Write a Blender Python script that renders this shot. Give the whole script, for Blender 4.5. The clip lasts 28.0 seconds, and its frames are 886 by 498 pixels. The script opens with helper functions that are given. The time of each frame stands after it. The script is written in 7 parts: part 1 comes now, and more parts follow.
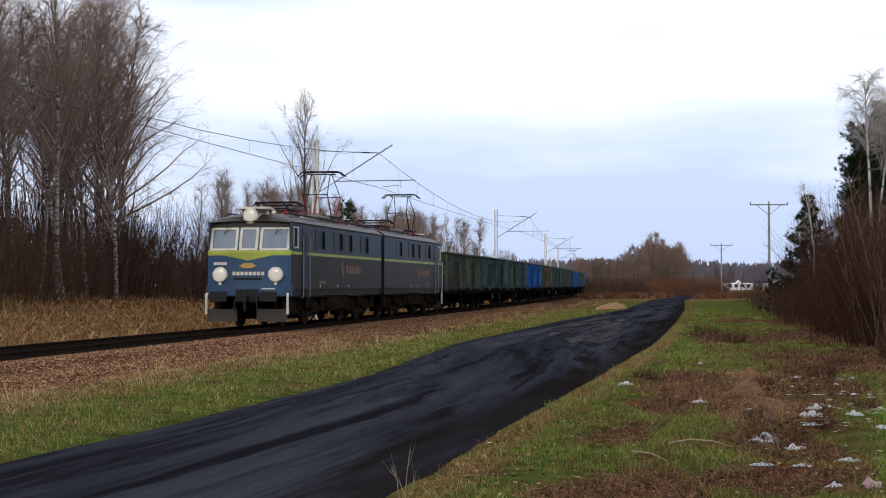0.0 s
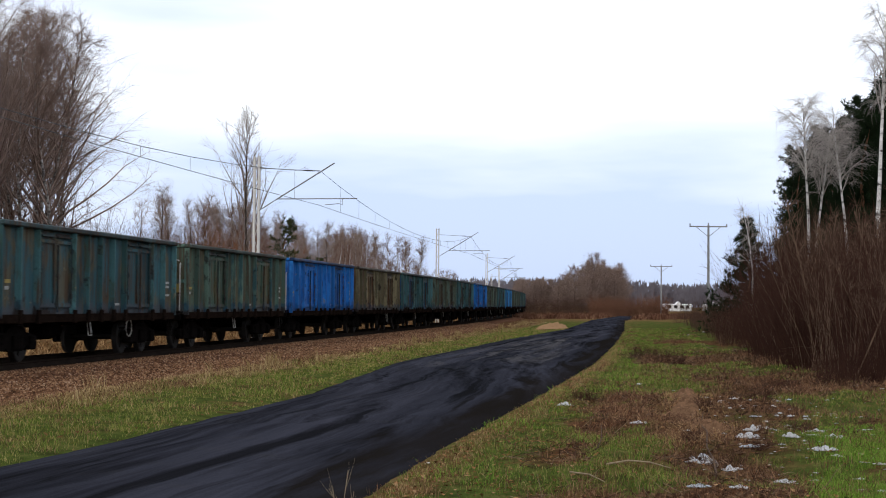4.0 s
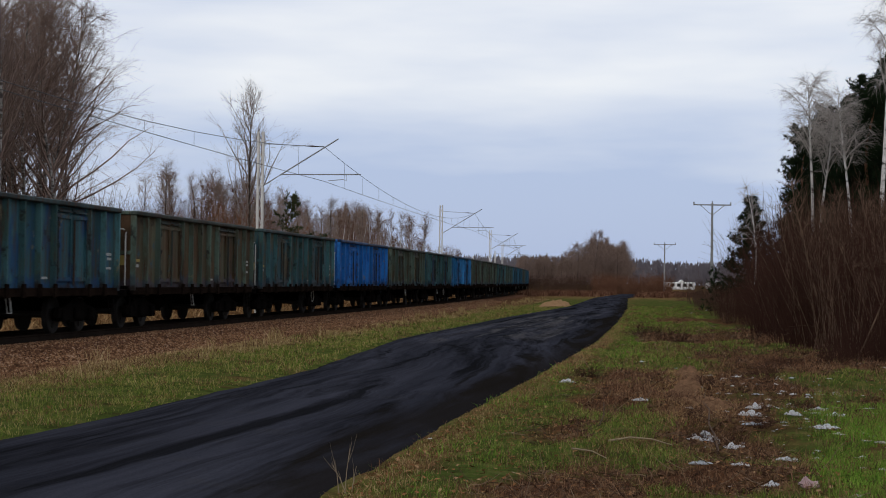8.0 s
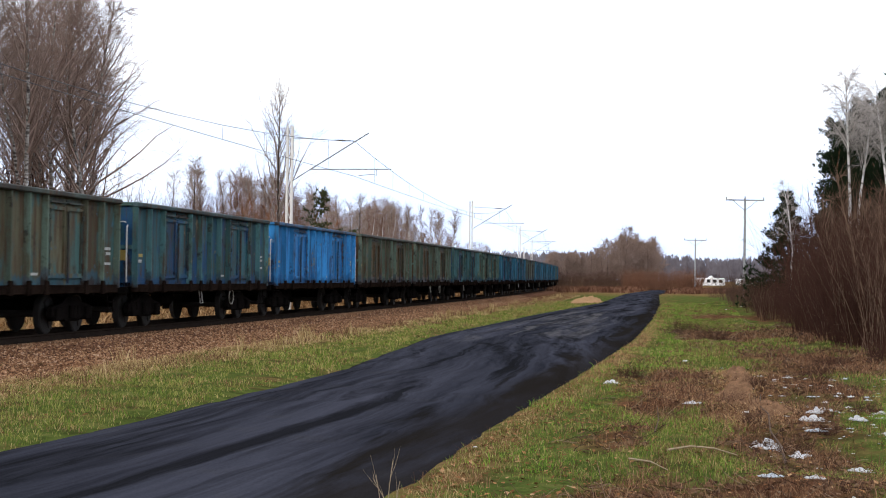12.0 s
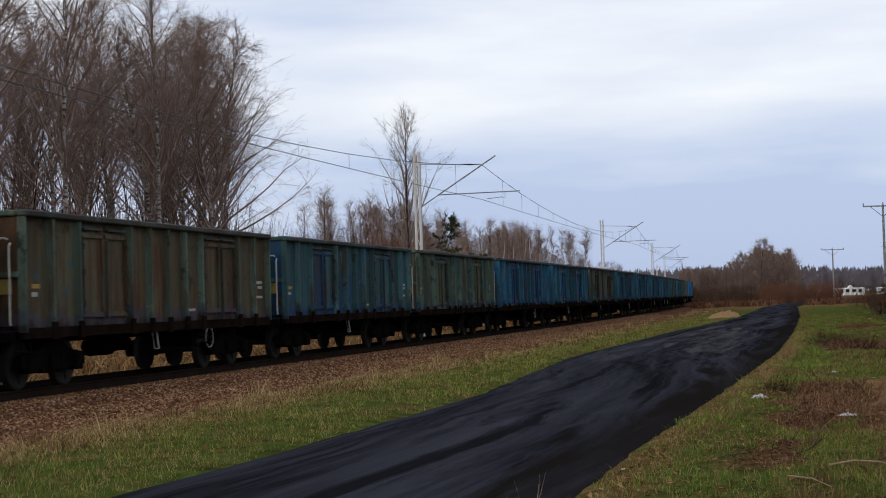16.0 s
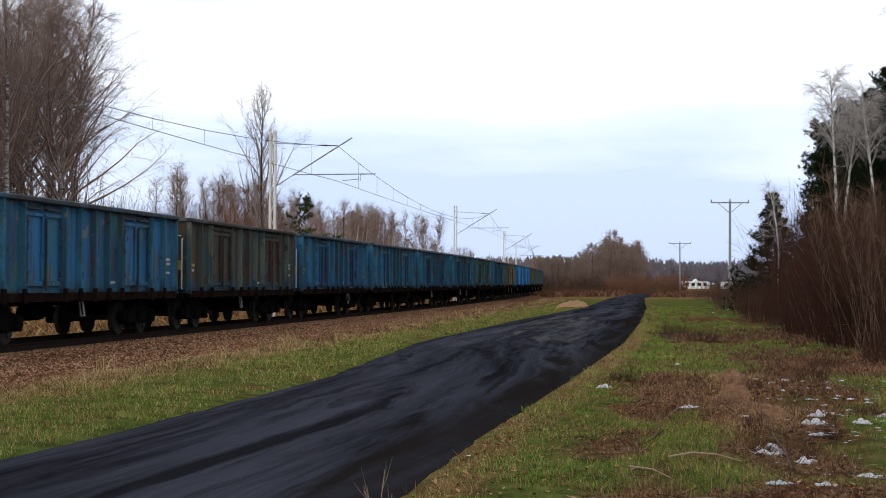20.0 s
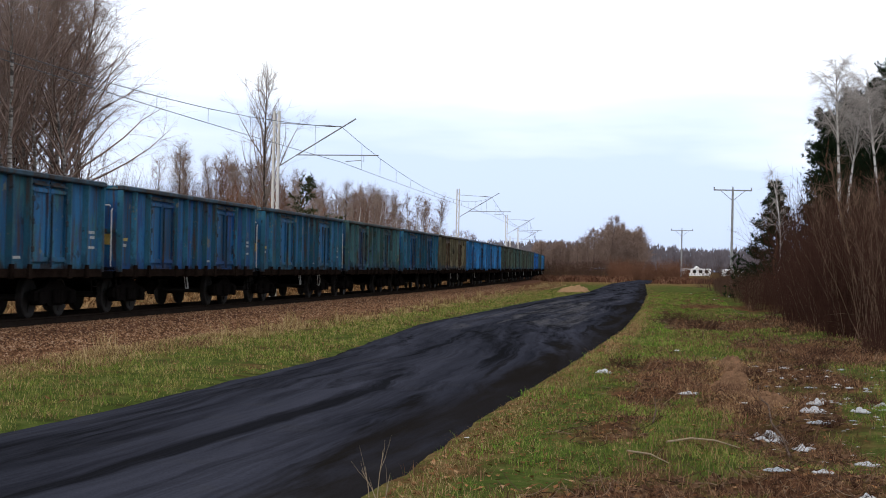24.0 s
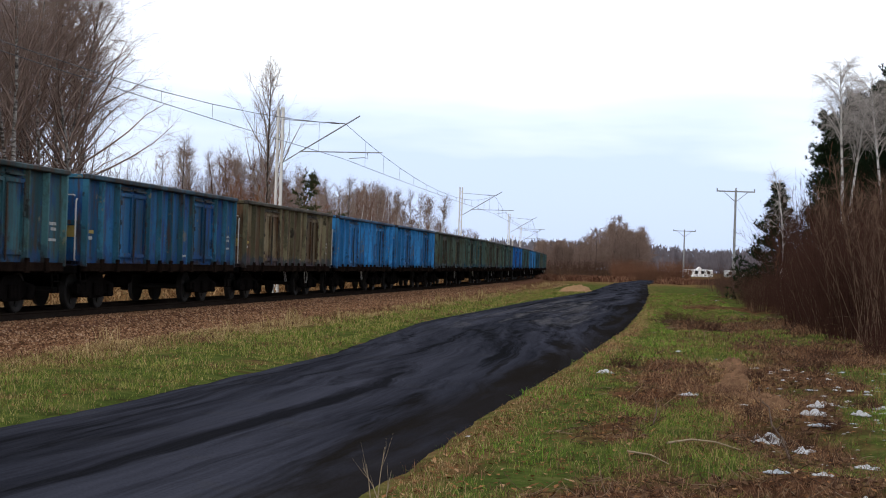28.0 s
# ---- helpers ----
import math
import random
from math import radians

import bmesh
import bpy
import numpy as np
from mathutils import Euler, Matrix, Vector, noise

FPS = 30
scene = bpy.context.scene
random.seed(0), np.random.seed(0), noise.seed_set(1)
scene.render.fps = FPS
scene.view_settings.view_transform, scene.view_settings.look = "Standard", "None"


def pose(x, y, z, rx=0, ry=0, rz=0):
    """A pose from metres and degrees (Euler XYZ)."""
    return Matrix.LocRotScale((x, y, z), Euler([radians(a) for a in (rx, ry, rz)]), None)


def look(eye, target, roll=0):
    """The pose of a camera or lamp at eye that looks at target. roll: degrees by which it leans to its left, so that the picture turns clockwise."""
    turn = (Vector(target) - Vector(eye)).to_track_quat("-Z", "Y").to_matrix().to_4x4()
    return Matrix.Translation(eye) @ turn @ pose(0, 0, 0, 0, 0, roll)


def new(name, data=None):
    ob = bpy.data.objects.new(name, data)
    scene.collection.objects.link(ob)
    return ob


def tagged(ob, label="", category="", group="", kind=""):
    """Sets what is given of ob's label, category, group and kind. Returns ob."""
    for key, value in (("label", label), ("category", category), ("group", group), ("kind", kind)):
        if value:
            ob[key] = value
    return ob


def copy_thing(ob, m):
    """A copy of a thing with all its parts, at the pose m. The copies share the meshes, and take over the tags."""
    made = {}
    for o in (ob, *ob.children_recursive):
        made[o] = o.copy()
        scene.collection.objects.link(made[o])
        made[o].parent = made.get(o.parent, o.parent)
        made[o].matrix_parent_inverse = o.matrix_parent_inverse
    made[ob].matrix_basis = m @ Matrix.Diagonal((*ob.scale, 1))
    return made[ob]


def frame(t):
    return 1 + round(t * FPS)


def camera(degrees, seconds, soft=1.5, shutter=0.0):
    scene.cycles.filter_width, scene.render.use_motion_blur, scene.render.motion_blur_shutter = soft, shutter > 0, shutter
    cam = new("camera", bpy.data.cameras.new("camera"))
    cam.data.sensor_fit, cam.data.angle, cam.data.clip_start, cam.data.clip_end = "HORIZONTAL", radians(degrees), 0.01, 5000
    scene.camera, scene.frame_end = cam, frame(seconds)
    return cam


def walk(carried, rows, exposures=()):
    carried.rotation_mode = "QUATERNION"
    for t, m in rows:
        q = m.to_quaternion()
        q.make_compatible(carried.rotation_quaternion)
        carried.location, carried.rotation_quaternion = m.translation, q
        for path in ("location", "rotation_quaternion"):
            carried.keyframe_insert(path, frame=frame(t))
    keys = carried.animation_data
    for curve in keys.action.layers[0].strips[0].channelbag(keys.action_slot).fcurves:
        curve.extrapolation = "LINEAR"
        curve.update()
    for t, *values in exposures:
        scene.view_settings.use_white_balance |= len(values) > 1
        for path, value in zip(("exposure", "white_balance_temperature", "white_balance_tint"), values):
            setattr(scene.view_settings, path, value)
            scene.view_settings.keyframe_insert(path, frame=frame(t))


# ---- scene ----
cam = camera(31.28, 28.0, soft=1.0, shutter=0.2)


def view(x, y, z, yaw, pitch, roll):
    return pose(x, y, z, 0, 0, yaw) @ pose(0, 0, 0, pitch, 0, 0) @ pose(0, 0, 0, 0, roll, 0) @ pose(0, 0, 0, 90, 0, 0)


# seconds, x, y, z, yaw, pitch, roll of the hand-held camera
PATH = [
    (0.0, 0.10, -0.99, 1.77, -0.00, 1.31, 0.00),
    (0.5, 0.10, -0.99, 1.78, 0.11, 1.29, 0.09),
    (1.0, 0.09, -0.96, 1.78, -0.16, 1.30, 0.15),
    (1.5, 0.10, -0.94, 1.78, -1.38, 1.26, -0.31),
    (2.0, 0.10, -0.99, 1.78, -1.80, 1.43, -0.39),
    (2.5, 0.11, -0.96, 1.78, -1.80, 1.55, -0.41),
    (3.0, 0.11, -0.97, 1.78, -1.90, 1.64, -0.64),
    (3.5, 0.11, -0.98, 1.78, -2.05, 1.95, -0.64),
    (5.5, 0.11, -1.00, 1.78, -2.06, 2.03, 0.08),
    (6.0, 0.12, -0.99, 1.77, -2.03, 1.90, -0.20),
    (6.5, 0.12, -0.99, 1.79, -1.51, 2.94, 0.12),
    (7.0, 0.12, -1.07, 1.77, -2.18, 3.19, -0.46),
    (7.5, 0.11, -1.01, 1.77, -2.15, 1.41, -0.63),
    (8.0, 0.11, -0.98, 1.77, -2.00, 1.16, -0.82),
    (8.5, 0.12, -0.98, 1.77, -2.48, 1.45, -0.33),
    (9.0, 0.11, -0.96, 1.76, -2.75, 1.46, -0.54),
    (9.5, 0.13, -0.96, 1.76, -1.88, 1.39, 0.30),
    (10.0, 0.12, -0.88, 1.74, -1.58, -0.91, 0.37),
    (10.5, 0.03, -0.42, 1.78, -3.40, -0.39, -0.18),
    (11.0, 0.02, -0.01, 1.74, -1.80, -0.15, 1.27),
    (11.5, 0.02, -0.14, 1.71, -0.02, 0.39, 0.38),
    (12.0, -0.03, 0.17, 1.78, -0.99, 1.00, -0.81),
    (12.5, -0.10, 0.46, 1.71, -1.08, 1.96, -0.24),
    (14.5, -0.05, 0.56, 1.70, -2.87, 2.12, -0.71),
    (15.0, -0.08, 0.66, 1.77, -3.11, 2.35, 1.02),
    (15.5, -0.09, 0.82, 1.73, -2.48, 1.74, 1.19),
    (16.0, -0.07, 0.82, 1.72, 3.74, 1.92, 1.67),
    (16.5, -0.05, 0.72, 1.76, 0.04, 2.49, 0.44),
    (17.0, -0.07, 0.74, 1.74, -0.28, 0.93, -0.96),
    (17.5, -0.08, 0.81, 1.75, -0.86, 0.66, -0.93),
    (18.0, -0.07, 0.86, 1.73, -1.09, 1.00, -0.76),
    (18.5, -0.08, 0.83, 1.74, -1.22, 0.38, -1.65),
    (19.0, -0.07, 0.79, 1.74, -1.88, 0.78, -1.91),
    (19.5, -0.09, 0.75, 1.75, -1.71, 0.92, -1.51),
    (20.0, -0.08, 0.81, 1.74, -1.57, 1.22, -0.26),
    (20.5, -0.08, 0.73, 1.74, -1.43, 0.86, -0.59),
    (21.0, -0.07, 0.79, 1.74, -1.66, 0.75, -0.29),
    (21.5, -0.07, 0.72, 1.74, -1.21, 0.99, -0.61),
    (23.5, -0.08, 0.79, 1.73, -1.35, 0.74, -1.63),
    (24.0, -0.08, 0.80, 1.73, -1.51, 0.60, -1.23),
    (24.5, -0.08, 0.80, 1.74, -1.55, 0.52, -1.26),
    (25.0, -0.09, 0.84, 1.73, -1.53, -0.10, -1.57),
    (25.5, -0.09, 0.86, 1.73, -1.60, -0.15, -1.10),
    (26.0, -0.08, 0.80, 1.74, -1.55, 0.24, -1.23),
    (26.5, -0.09, 0.82, 1.73, -1.53, 0.28, -1.57),
    (27.0, -0.09, 0.75, 1.74, -1.59, 0.53, -1.21),
    (27.5, -0.09, 0.81, 1.73, -1.50, 0.70, -1.36),
    (28.0, -0.09, 0.76, 1.74, -1.43, 0.52, -1.88),
]
# the camera's own brightening and darkening, in stops
EXPOSURE = [(0.0, 0.1), (3.0, 0.2), (5.5, -0.1), (6.0, -0.2), (7.0, -0.2), (8.0, -0.38), (9.0, -0.08), (10.0, 0.04), (10.5, 0.3), (11.0, 0.55), (12.0, 0.8), (12.5, 0.8),
            (14.5, 0.03), (15.0, 0.0), (15.6, -0.15), (16.0, -0.26), (17.0, -0.27), (18.0, 0.08), (19.0, 0.2), (21.0, 0.27), (25.0, 0.3), (28.0, 0.28)]
walk(cam, [(r[0], view(*r[1:])) for r in PATH], exposures=EXPOSURE)

# ---- daylight under thin cloud ----
world = bpy.data.worlds.new("sky")
scene.world = world
world.use_nodes = True
wn, wl = world.node_tree.nodes, world.node_tree.links
wn.clear()
SUN_EL, SUN_AZ = 22.0, 197.0
w_out = wn.new("ShaderNodeOutputWorld")
w_bg = wn.new("ShaderNodeBackground")
w_sky = wn.new("ShaderNodeTexSky")
w_sky.sky_type = "NISHITA"
w_sky.sun_disc = False
w_sky.sun_elevation = radians(SUN_EL)
w_sky.sun_rotation = radians(SUN_AZ)
w_sky.air_density, w_sky.dust_density, w_sky.ozone_density = 1.0, 2.0, 1.5
w_co = wn.new("ShaderNodeTexCoord")
w_map = wn.new("ShaderNodeMapping")
w_map.inputs["Scale"].default_value = (1.6, 1.6, 9.0)
w_no = wn.new("ShaderNodeTexNoise")
w_no.inputs["Scale"].default_value = 1.5
w_no.inputs["Detail"].default_value = 5.0
w_no.inputs["Roughness"].default_value = 0.5
w_rmp = wn.new("ShaderNodeValToRGB")
w_rmp.color_ramp.elements[0].position, w_rmp.color_ramp.elements[1].position = 0.36, 0.74
w_rmp.color_ramp.elements[0].color = (0.55, 0.66, 0.93, 1)
w_rmp.color_ramp.elements[1].color = (1.16, 1.17, 1.19, 1)
w_mul = wn.new("ShaderNodeMix")
w_mul.data_type = "RGBA"
w_mul.inputs["Factor"].default_value = 0.86
w_sc = wn.new("ShaderNodeVectorMath")
w_sc.operation = "SCALE"
w_sc.inputs["Scale"].default_value = 0.1
wl.new(w_co.outputs["Generated"], w_map.inputs["Vector"])
wl.new(w_map.outputs["Vector"], w_no.inputs["Vector"])
# the cloud thickens upwards
w_sep = wn.new("ShaderNodeSeparateXYZ")
w_hi = wn.new("ShaderNodeMath")
w_hi.operation = "MULTIPLY_ADD"
w_hi.inputs[1].default_value, w_hi.inputs[2].default_value = 1.9, -0.22
w_hi.use_clamp = False
w_cap = wn.new("ShaderNodeMath")
w_cap.operation = "MINIMUM"
w_cap.inputs[1].default_value = 0.1
w_add = wn.new("ShaderNodeMath")
w_add.operation = "ADD"
wl.new(w_co.outputs["Generated"], w_sep.inputs[0])
wl.new(w_sep.outputs["Z"], w_hi.inputs[0])
wl.new(w_hi.outputs[0], w_cap.inputs[0])
wl.new(w_no.outputs["Fac"], w_add.inputs[0])
wl.new(w_cap.outputs[0], w_add.inputs[1])
wl.new(w_add.outputs[0], w_rmp.inputs["Fac"])
wl.new(w_sky.outputs["Color"], w_sc.inputs[0])
wl.new(w_sc.outputs["Vector"], w_mul.inputs["A"])
wl.new(w_rmp.outputs["Color"], w_mul.inputs["B"])
wl.new(w_mul.outputs["Result"], w_bg.inputs["Color"])
w_bg.inputs["Strength"].default_value = 1.12
wl.new(w_bg.outputs["Background"], w_out.inputs["Surface"])

sun = new("sun", bpy.data.lights.new("sun", "SUN"))
sun.data.energy, sun.data.angle, sun.data.color = 0.6, radians(16), (1.0, 0.93, 0.84)
sun.matrix_world = look((0, 0, 60), Vector((0, 0, 60)) + Vector((math.sin(radians(SUN_AZ)) * -1, math.cos(radians(SUN_AZ)) * -1, -math.tan(radians(SUN_EL)))))

# ---- plan ----
ZR = 0.33            # top of the rails
BEND = ((95.0, -0.0003), (185.0, -0.00066), (335.0, -0.0012))   # from there on, change of heading for each metre


def heading(s):
    """Track heading at s metres along it, from the y axis towards x."""
    if s < 0:
        return 0.168
    q = min(s, BEND[0][0])
    h = 0.168 + 0.00025 * q - 0.000005 * q * q
    for k, (a, g) in enumerate(BEND):
        b = BEND[k + 1][0] if k + 1 < len(BEND) else 1e9
        h += g * max(0.0, min(s, b) - a)
    return h


STEP = 2.0
_LINE = {0: (-10.52, 30.0)}
for i in range(0, 420):
    a = heading((i + 0.5) * STEP)
    _LINE[i + 1] = (_LINE[i][0] + STEP * math.sin(a), _LINE[i][1] + STEP * math.cos(a))
for i in range(0, -280, -1):
    a = heading((i - 0.5) * STEP)
    _LINE[i - 1] = (_LINE[i][0] - STEP * math.sin(a), _LINE[i][1] - STEP * math.cos(a))


def track(s):
    """Point on the centreline."""
    i = math.floor(s / STEP)
    f = s / STEP - i
    a, b = _LINE[i], _LINE[i + 1]
    return Vector((a[0] + (b[0] - a[0]) * f, a[1] + (b[1] - a[1]) * f, 0.0))


def beside(s, off, z=0.0):
    """Point off metres towards the road from the centreline."""
    h = heading(s)
    p = track(s)
    return Vector((p.x + off * math.cos(h), p.y - off * math.sin(h), z))


_TX = np.array([_LINE[i][0] for i in range(-280, 421)])
_TY = np.array([_LINE[i][1] for i in range(-280, 421)])
_TH = np.array([heading(i * STEP) for i in range(-280, 421)])


def rail_offset(x, y):
    """Signed distance from the track (positive towards the road), for arrays."""
    x, y = np.atleast_1d(x), np.atleast_1d(y)
    out = np.empty(len(x))
    for k in range(0, len(x), 4000):
        dx = x[k:k + 4000, None] - _TX[None, :]
        dy = y[k:k + 4000, None] - _TY[None, :]
        j = np.argmin(dx * dx + dy * dy, axis=1)
        r = np.arange(len(j))
        out[k:k + 4000] = dx[r, j] * np.cos(_TH[j]) - dy[r, j] * np.sin(_TH[j])
    return out


_RY = [-60, -20, 0, 10, 20, 30, 48, 80, 115, 190, 260, 330]
_RL = [-19.5, -11.5, -7.5, -5.45, -3.35, -1.55, 0.4, 6.2, 13.2, 25.0, 38.5, 53.0]
_RR = [-14.5, -6.4, -2.6, -0.75, 1.1, 3.15, 6.7, 12.2, 17.9, 29.4, 43.0, 57.5]


def road_edges(y):
    return np.interp(y, _RY, _RL), np.interp(y, _RY, _RR)


def smooth(a, b, x):
    t = np.clip((x - a) / (b - a), 0, 1)
    return t * t * (3 - 2 * t)


def vnoise(x, y, seed=0):
    """Smooth value noise from -1 to 1, for arrays."""
    x, y = np.asarray(x, float), np.asarray(y, float)
    i, j = np.floor(x).astype(np.int64), np.floor(y).astype(np.int64)
    fx, fy = x - i, y - j
    fx, fy = fx * fx * (3 - 2 * fx), fy * fy * (3 - 2 * fy)

    def h(a, b):
        n = (a * 374761393 + b * 668265263 + seed * 974711) & 0x7FFFFFFF
        n = ((n ^ (n >> 13)) * 1274126177) & 0x7FFFFFFF
        return ((n ^ (n >> 16)) & 0xFFFF) / 32767.5 - 1
    return (h(i, j) * (1 - fx) + h(i + 1, j) * fx) * (1 - fy) + (h(i, j + 1) * (1 - fx) + h(i + 1, j + 1) * fx) * fy


def land(x, y):
    """Height of the ground, for arrays."""
    x, y = np.atleast_1d(np.asarray(x, float)), np.atleast_1d(np.asarray(y, float))
    u = rail_offset(x, y)
    z = 1.25 * smooth(-4, -26, u)
    # shallow ditch between ballast and verge
    z = z - 0.12 * np.exp(-((u - 3.6) / 0.8) ** 2)
    l, r = road_edges(y)
    d = x - r
    # uneven strip beside the road
    w = smooth(0.2, 2.5, d) * smooth(60, 30, d)
    z = z + w * (0.06 * np.sin(x * 1.7 + 0.6 * y) + 0.05 * np.sin(0.9 * y - 0.7 * x) + 0.03 * np.sin(2.9 * x + 2.1 * y))
    z = z + 0.4 * smooth(6, 25, d)
    # keep the bed of the road below its surface
    inside = smooth(0.25, -0.15, np.maximum(l - x, x - r))
    z = z - 0.06 * inside
    return z


def land_at(x, y):
    return float(land([x], [y])[0])


# ---- mesh building ----
class Shape:
    """Collects vertices and faces of one mesh."""

    def __init__(self):
        self.v, self.f = [], []

    def add(self, verts, faces):
        n = len(self.v)
        self.v.extend(tuple(p) for p in verts)
        self.f.extend(tuple(n + i for i in f) for f in faces)
        return self

    def box(self, x0, x1, y0, y1, z0, z1, m=None, c=0.0):
        """Box, with chamfered edges where c is given."""
        if c <= 0:
            vs = [Vector((x, y, z)) for x in (x0, x1) for y in (y0, y1) for z in (z0, z1)]
            fs = [(0, 1, 3, 2), (4, 6, 7, 5), (0, 4, 5, 1), (2, 3, 7, 6), (0, 2, 6, 4), (1, 5, 7, 3)]
        else:
            bm = bmesh.new()
            bmesh.ops.create_cube(bm, size=1)
            for v in bm.verts:
                v.co = Vector(((x0 + x1) / 2 + v.co.x * (x1 - x0), (y0 + y1) / 2 + v.co.y * (y1 - y0), (z0 + z1) / 2 + v.co.z * (z1 - z0)))
            bmesh.ops.bevel(bm, geom=list(bm.edges), offset=c, segments=1, affect="EDGES")
            bm.verts.index_update()
            vs = [v.co.copy() for v in bm.verts]
            fs = [[v.index for v in f.verts] for f in bm.faces]
            bm.free()
        if m is not None:
            vs = [m @ Vector(v) for v in vs]
        return self.add(vs, fs)

    def tube(self, pts, radii, n=8, caps=True):
        """Tapered tube along points."""
        pts = [Vector(p) for p in pts]
        if not hasattr(radii, "__len__"):
            radii = [radii] * len(pts)
        rings = []
        for i, p in enumerate(pts):
            d = (pts[min(i + 1, len(pts) - 1)] - pts[max(i - 1, 0)])
            d = d.normalized() if d.length > 1e-9 else Vector((0, 0, 1))
            a = d.cross(Vector((0, 0, 1)) if abs(d.z) < 0.9 else Vector((1, 0, 0))).normalized()
            b = d.cross(a)
            rings.append([p + radii[i] * (math.cos(2 * math.pi * k / n) * a + math.sin(2 * math.pi * k / n) * b) for k in range(n)])
        vs = [q for r in rings for q in r]
        fs = [(i * n + k, i * n + (k + 1) % n, (i + 1) * n + (k + 1) % n, (i + 1) * n + k) for i in range(len(pts) - 1) for k in range(n)]
        if caps:
            fs += [tuple(range(n)), tuple(range((len(pts) - 1) * n, len(pts) * n))]
        return self.add(vs, fs)

    def disc(self, c, axis, r, h, n=20, r2=None):
        """Cylinder of height h centred at c along axis."""
        a = Vector(axis).normalized()
        return self.tube([Vector(c) - a * h / 2, Vector(c) + a * h / 2], [r, r if r2 is None else r2], n)

    def extrude(self, outline, axis, a, b, m=None):
        """Prism of a closed outline (pairs) along an axis: x (pairs are y, z), y (x, z) or z (x, y)."""
        def put(p, t):
            return {"x": (t, p[0], p[1]), "y": (p[0], t, p[1]), "z": (p[0], p[1], t)}[axis]
        n = len(outline)
        vs = [Vector(put(p, a)) for p in outline] + [Vector(put(p, b)) for p in outline]
        if m is not None:
            vs = [m @ v for v in vs]
        fs = [tuple(range(n)), tuple(range(n, 2 * n))] + [(i, (i + 1) % n, n + (i + 1) % n, n + i) for i in range(n)]
        return self.add(vs, fs)

    def mesh(self, name, smooth_faces=False):
        me = bpy.data.meshes.new(name)
        me.from_pydata([tuple(p) for p in self.v], [], self.f)
        bm = bmesh.new()
        bm.from_mesh(me)
        if len(bm.faces) < 60000:
            bmesh.ops.recalc_face_normals(bm, faces=list(bm.faces))
        bm.to_mesh(me)
        bm.free()
        if smooth_faces:
            me.polygons.foreach_set("use_smooth", [True] * len(me.polygons))
        me.update()
        return me


def part(name, shape, material, parent=None, label="", smooth_faces=False, m=None):
    me = shape if isinstance(shape, bpy.types.Mesh) else shape.mesh(name, smooth_faces)
    if not me.materials:
        me.materials.append(material)
    ob = new(name, me)
    if parent is not None:
        ob.parent = parent
    if m is not None:
        ob.matrix_local = m
    if label:
        ob["label"] = label
    return ob


def thing(name, label, category, group="", kind="", m=None):
    ob = new(name)
    ob.empty_display_size = 0.3
    if m is not None:
        ob.matrix_world = m
    return tagged(ob, label, category, group, kind)


# ---- materials ----
def nodes_of(name):
    mat = bpy.data.materials.new(name)
    mat.use_nodes = True
    nt = mat.node_tree
    return mat, nt, nt.nodes["Principled BSDF"]


def noise_tex(nt, scale, detail=4.0, rough=0.55, coord="Object", stretch=None, shift=None):
    co = nt.nodes.new("ShaderNodeTexCoord")
    src = co.outputs[coord]
    if stretch or shift:
        mp = nt.nodes.new("ShaderNodeMapping")
        mp.inputs["Scale"].default_value = stretch or (1, 1, 1)
        mp.inputs["Location"].default_value = shift or (0, 0, 0)
        nt.links.new(src, mp.inputs["Vector"])
        src = mp.outputs["Vector"]
    no = nt.nodes.new("ShaderNodeTexNoise")
    no.inputs["Scale"].default_value = scale
    no.inputs["Detail"].default_value = detail
    no.inputs["Roughness"].default_value = rough
    nt.links.new(src, no.inputs["Vector"])
    return no.outputs["Fac"]


def ramp(nt, fac, stops):
    r = nt.nodes.new("ShaderNodeValToRGB")
    e = r.color_ramp.elements
    while len(e) < len(stops):
        e.new(0.5)
    for k, (p, c) in enumerate(stops):
        e[k].position = p
        e[k].color = (*c, 1) if hasattr(c, "__len__") else (c, c, c, 1)
    nt.links.new(fac, r.inputs["Fac"])
    return r.outputs["Color"]


def blend(nt, fac, a, b, mode="MIX"):
    m = nt.nodes.new("ShaderNodeMix")
    m.data_type, m.blend_type = "RGBA", mode
    for sock, v in (("Factor", fac), ("A", a), ("B", b)):
        s = m.inputs[sock] if sock == "Factor" else [q for q in m.inputs if q.name == sock and q.type == "RGBA"][0]
        if isinstance(v, (int, float)):
            s.default_value = v
        elif isinstance(v, tuple):
            s.default_value = (*v, 1)
        else:
            nt.links.new(v, s)
    return [q for q in m.outputs if q.type == "RGBA"][0]


def bump(nt, bsdf, fac, strength, dist):
    b = nt.nodes.new("ShaderNodeBump")
    b.inputs["Strength"].default_value = strength
    b.inputs["Distance"].default_value = dist
    nt.links.new(fac, b.inputs["Height"])
    nt.links.new(b.outputs["Normal"], bsdf.inputs["Normal"])


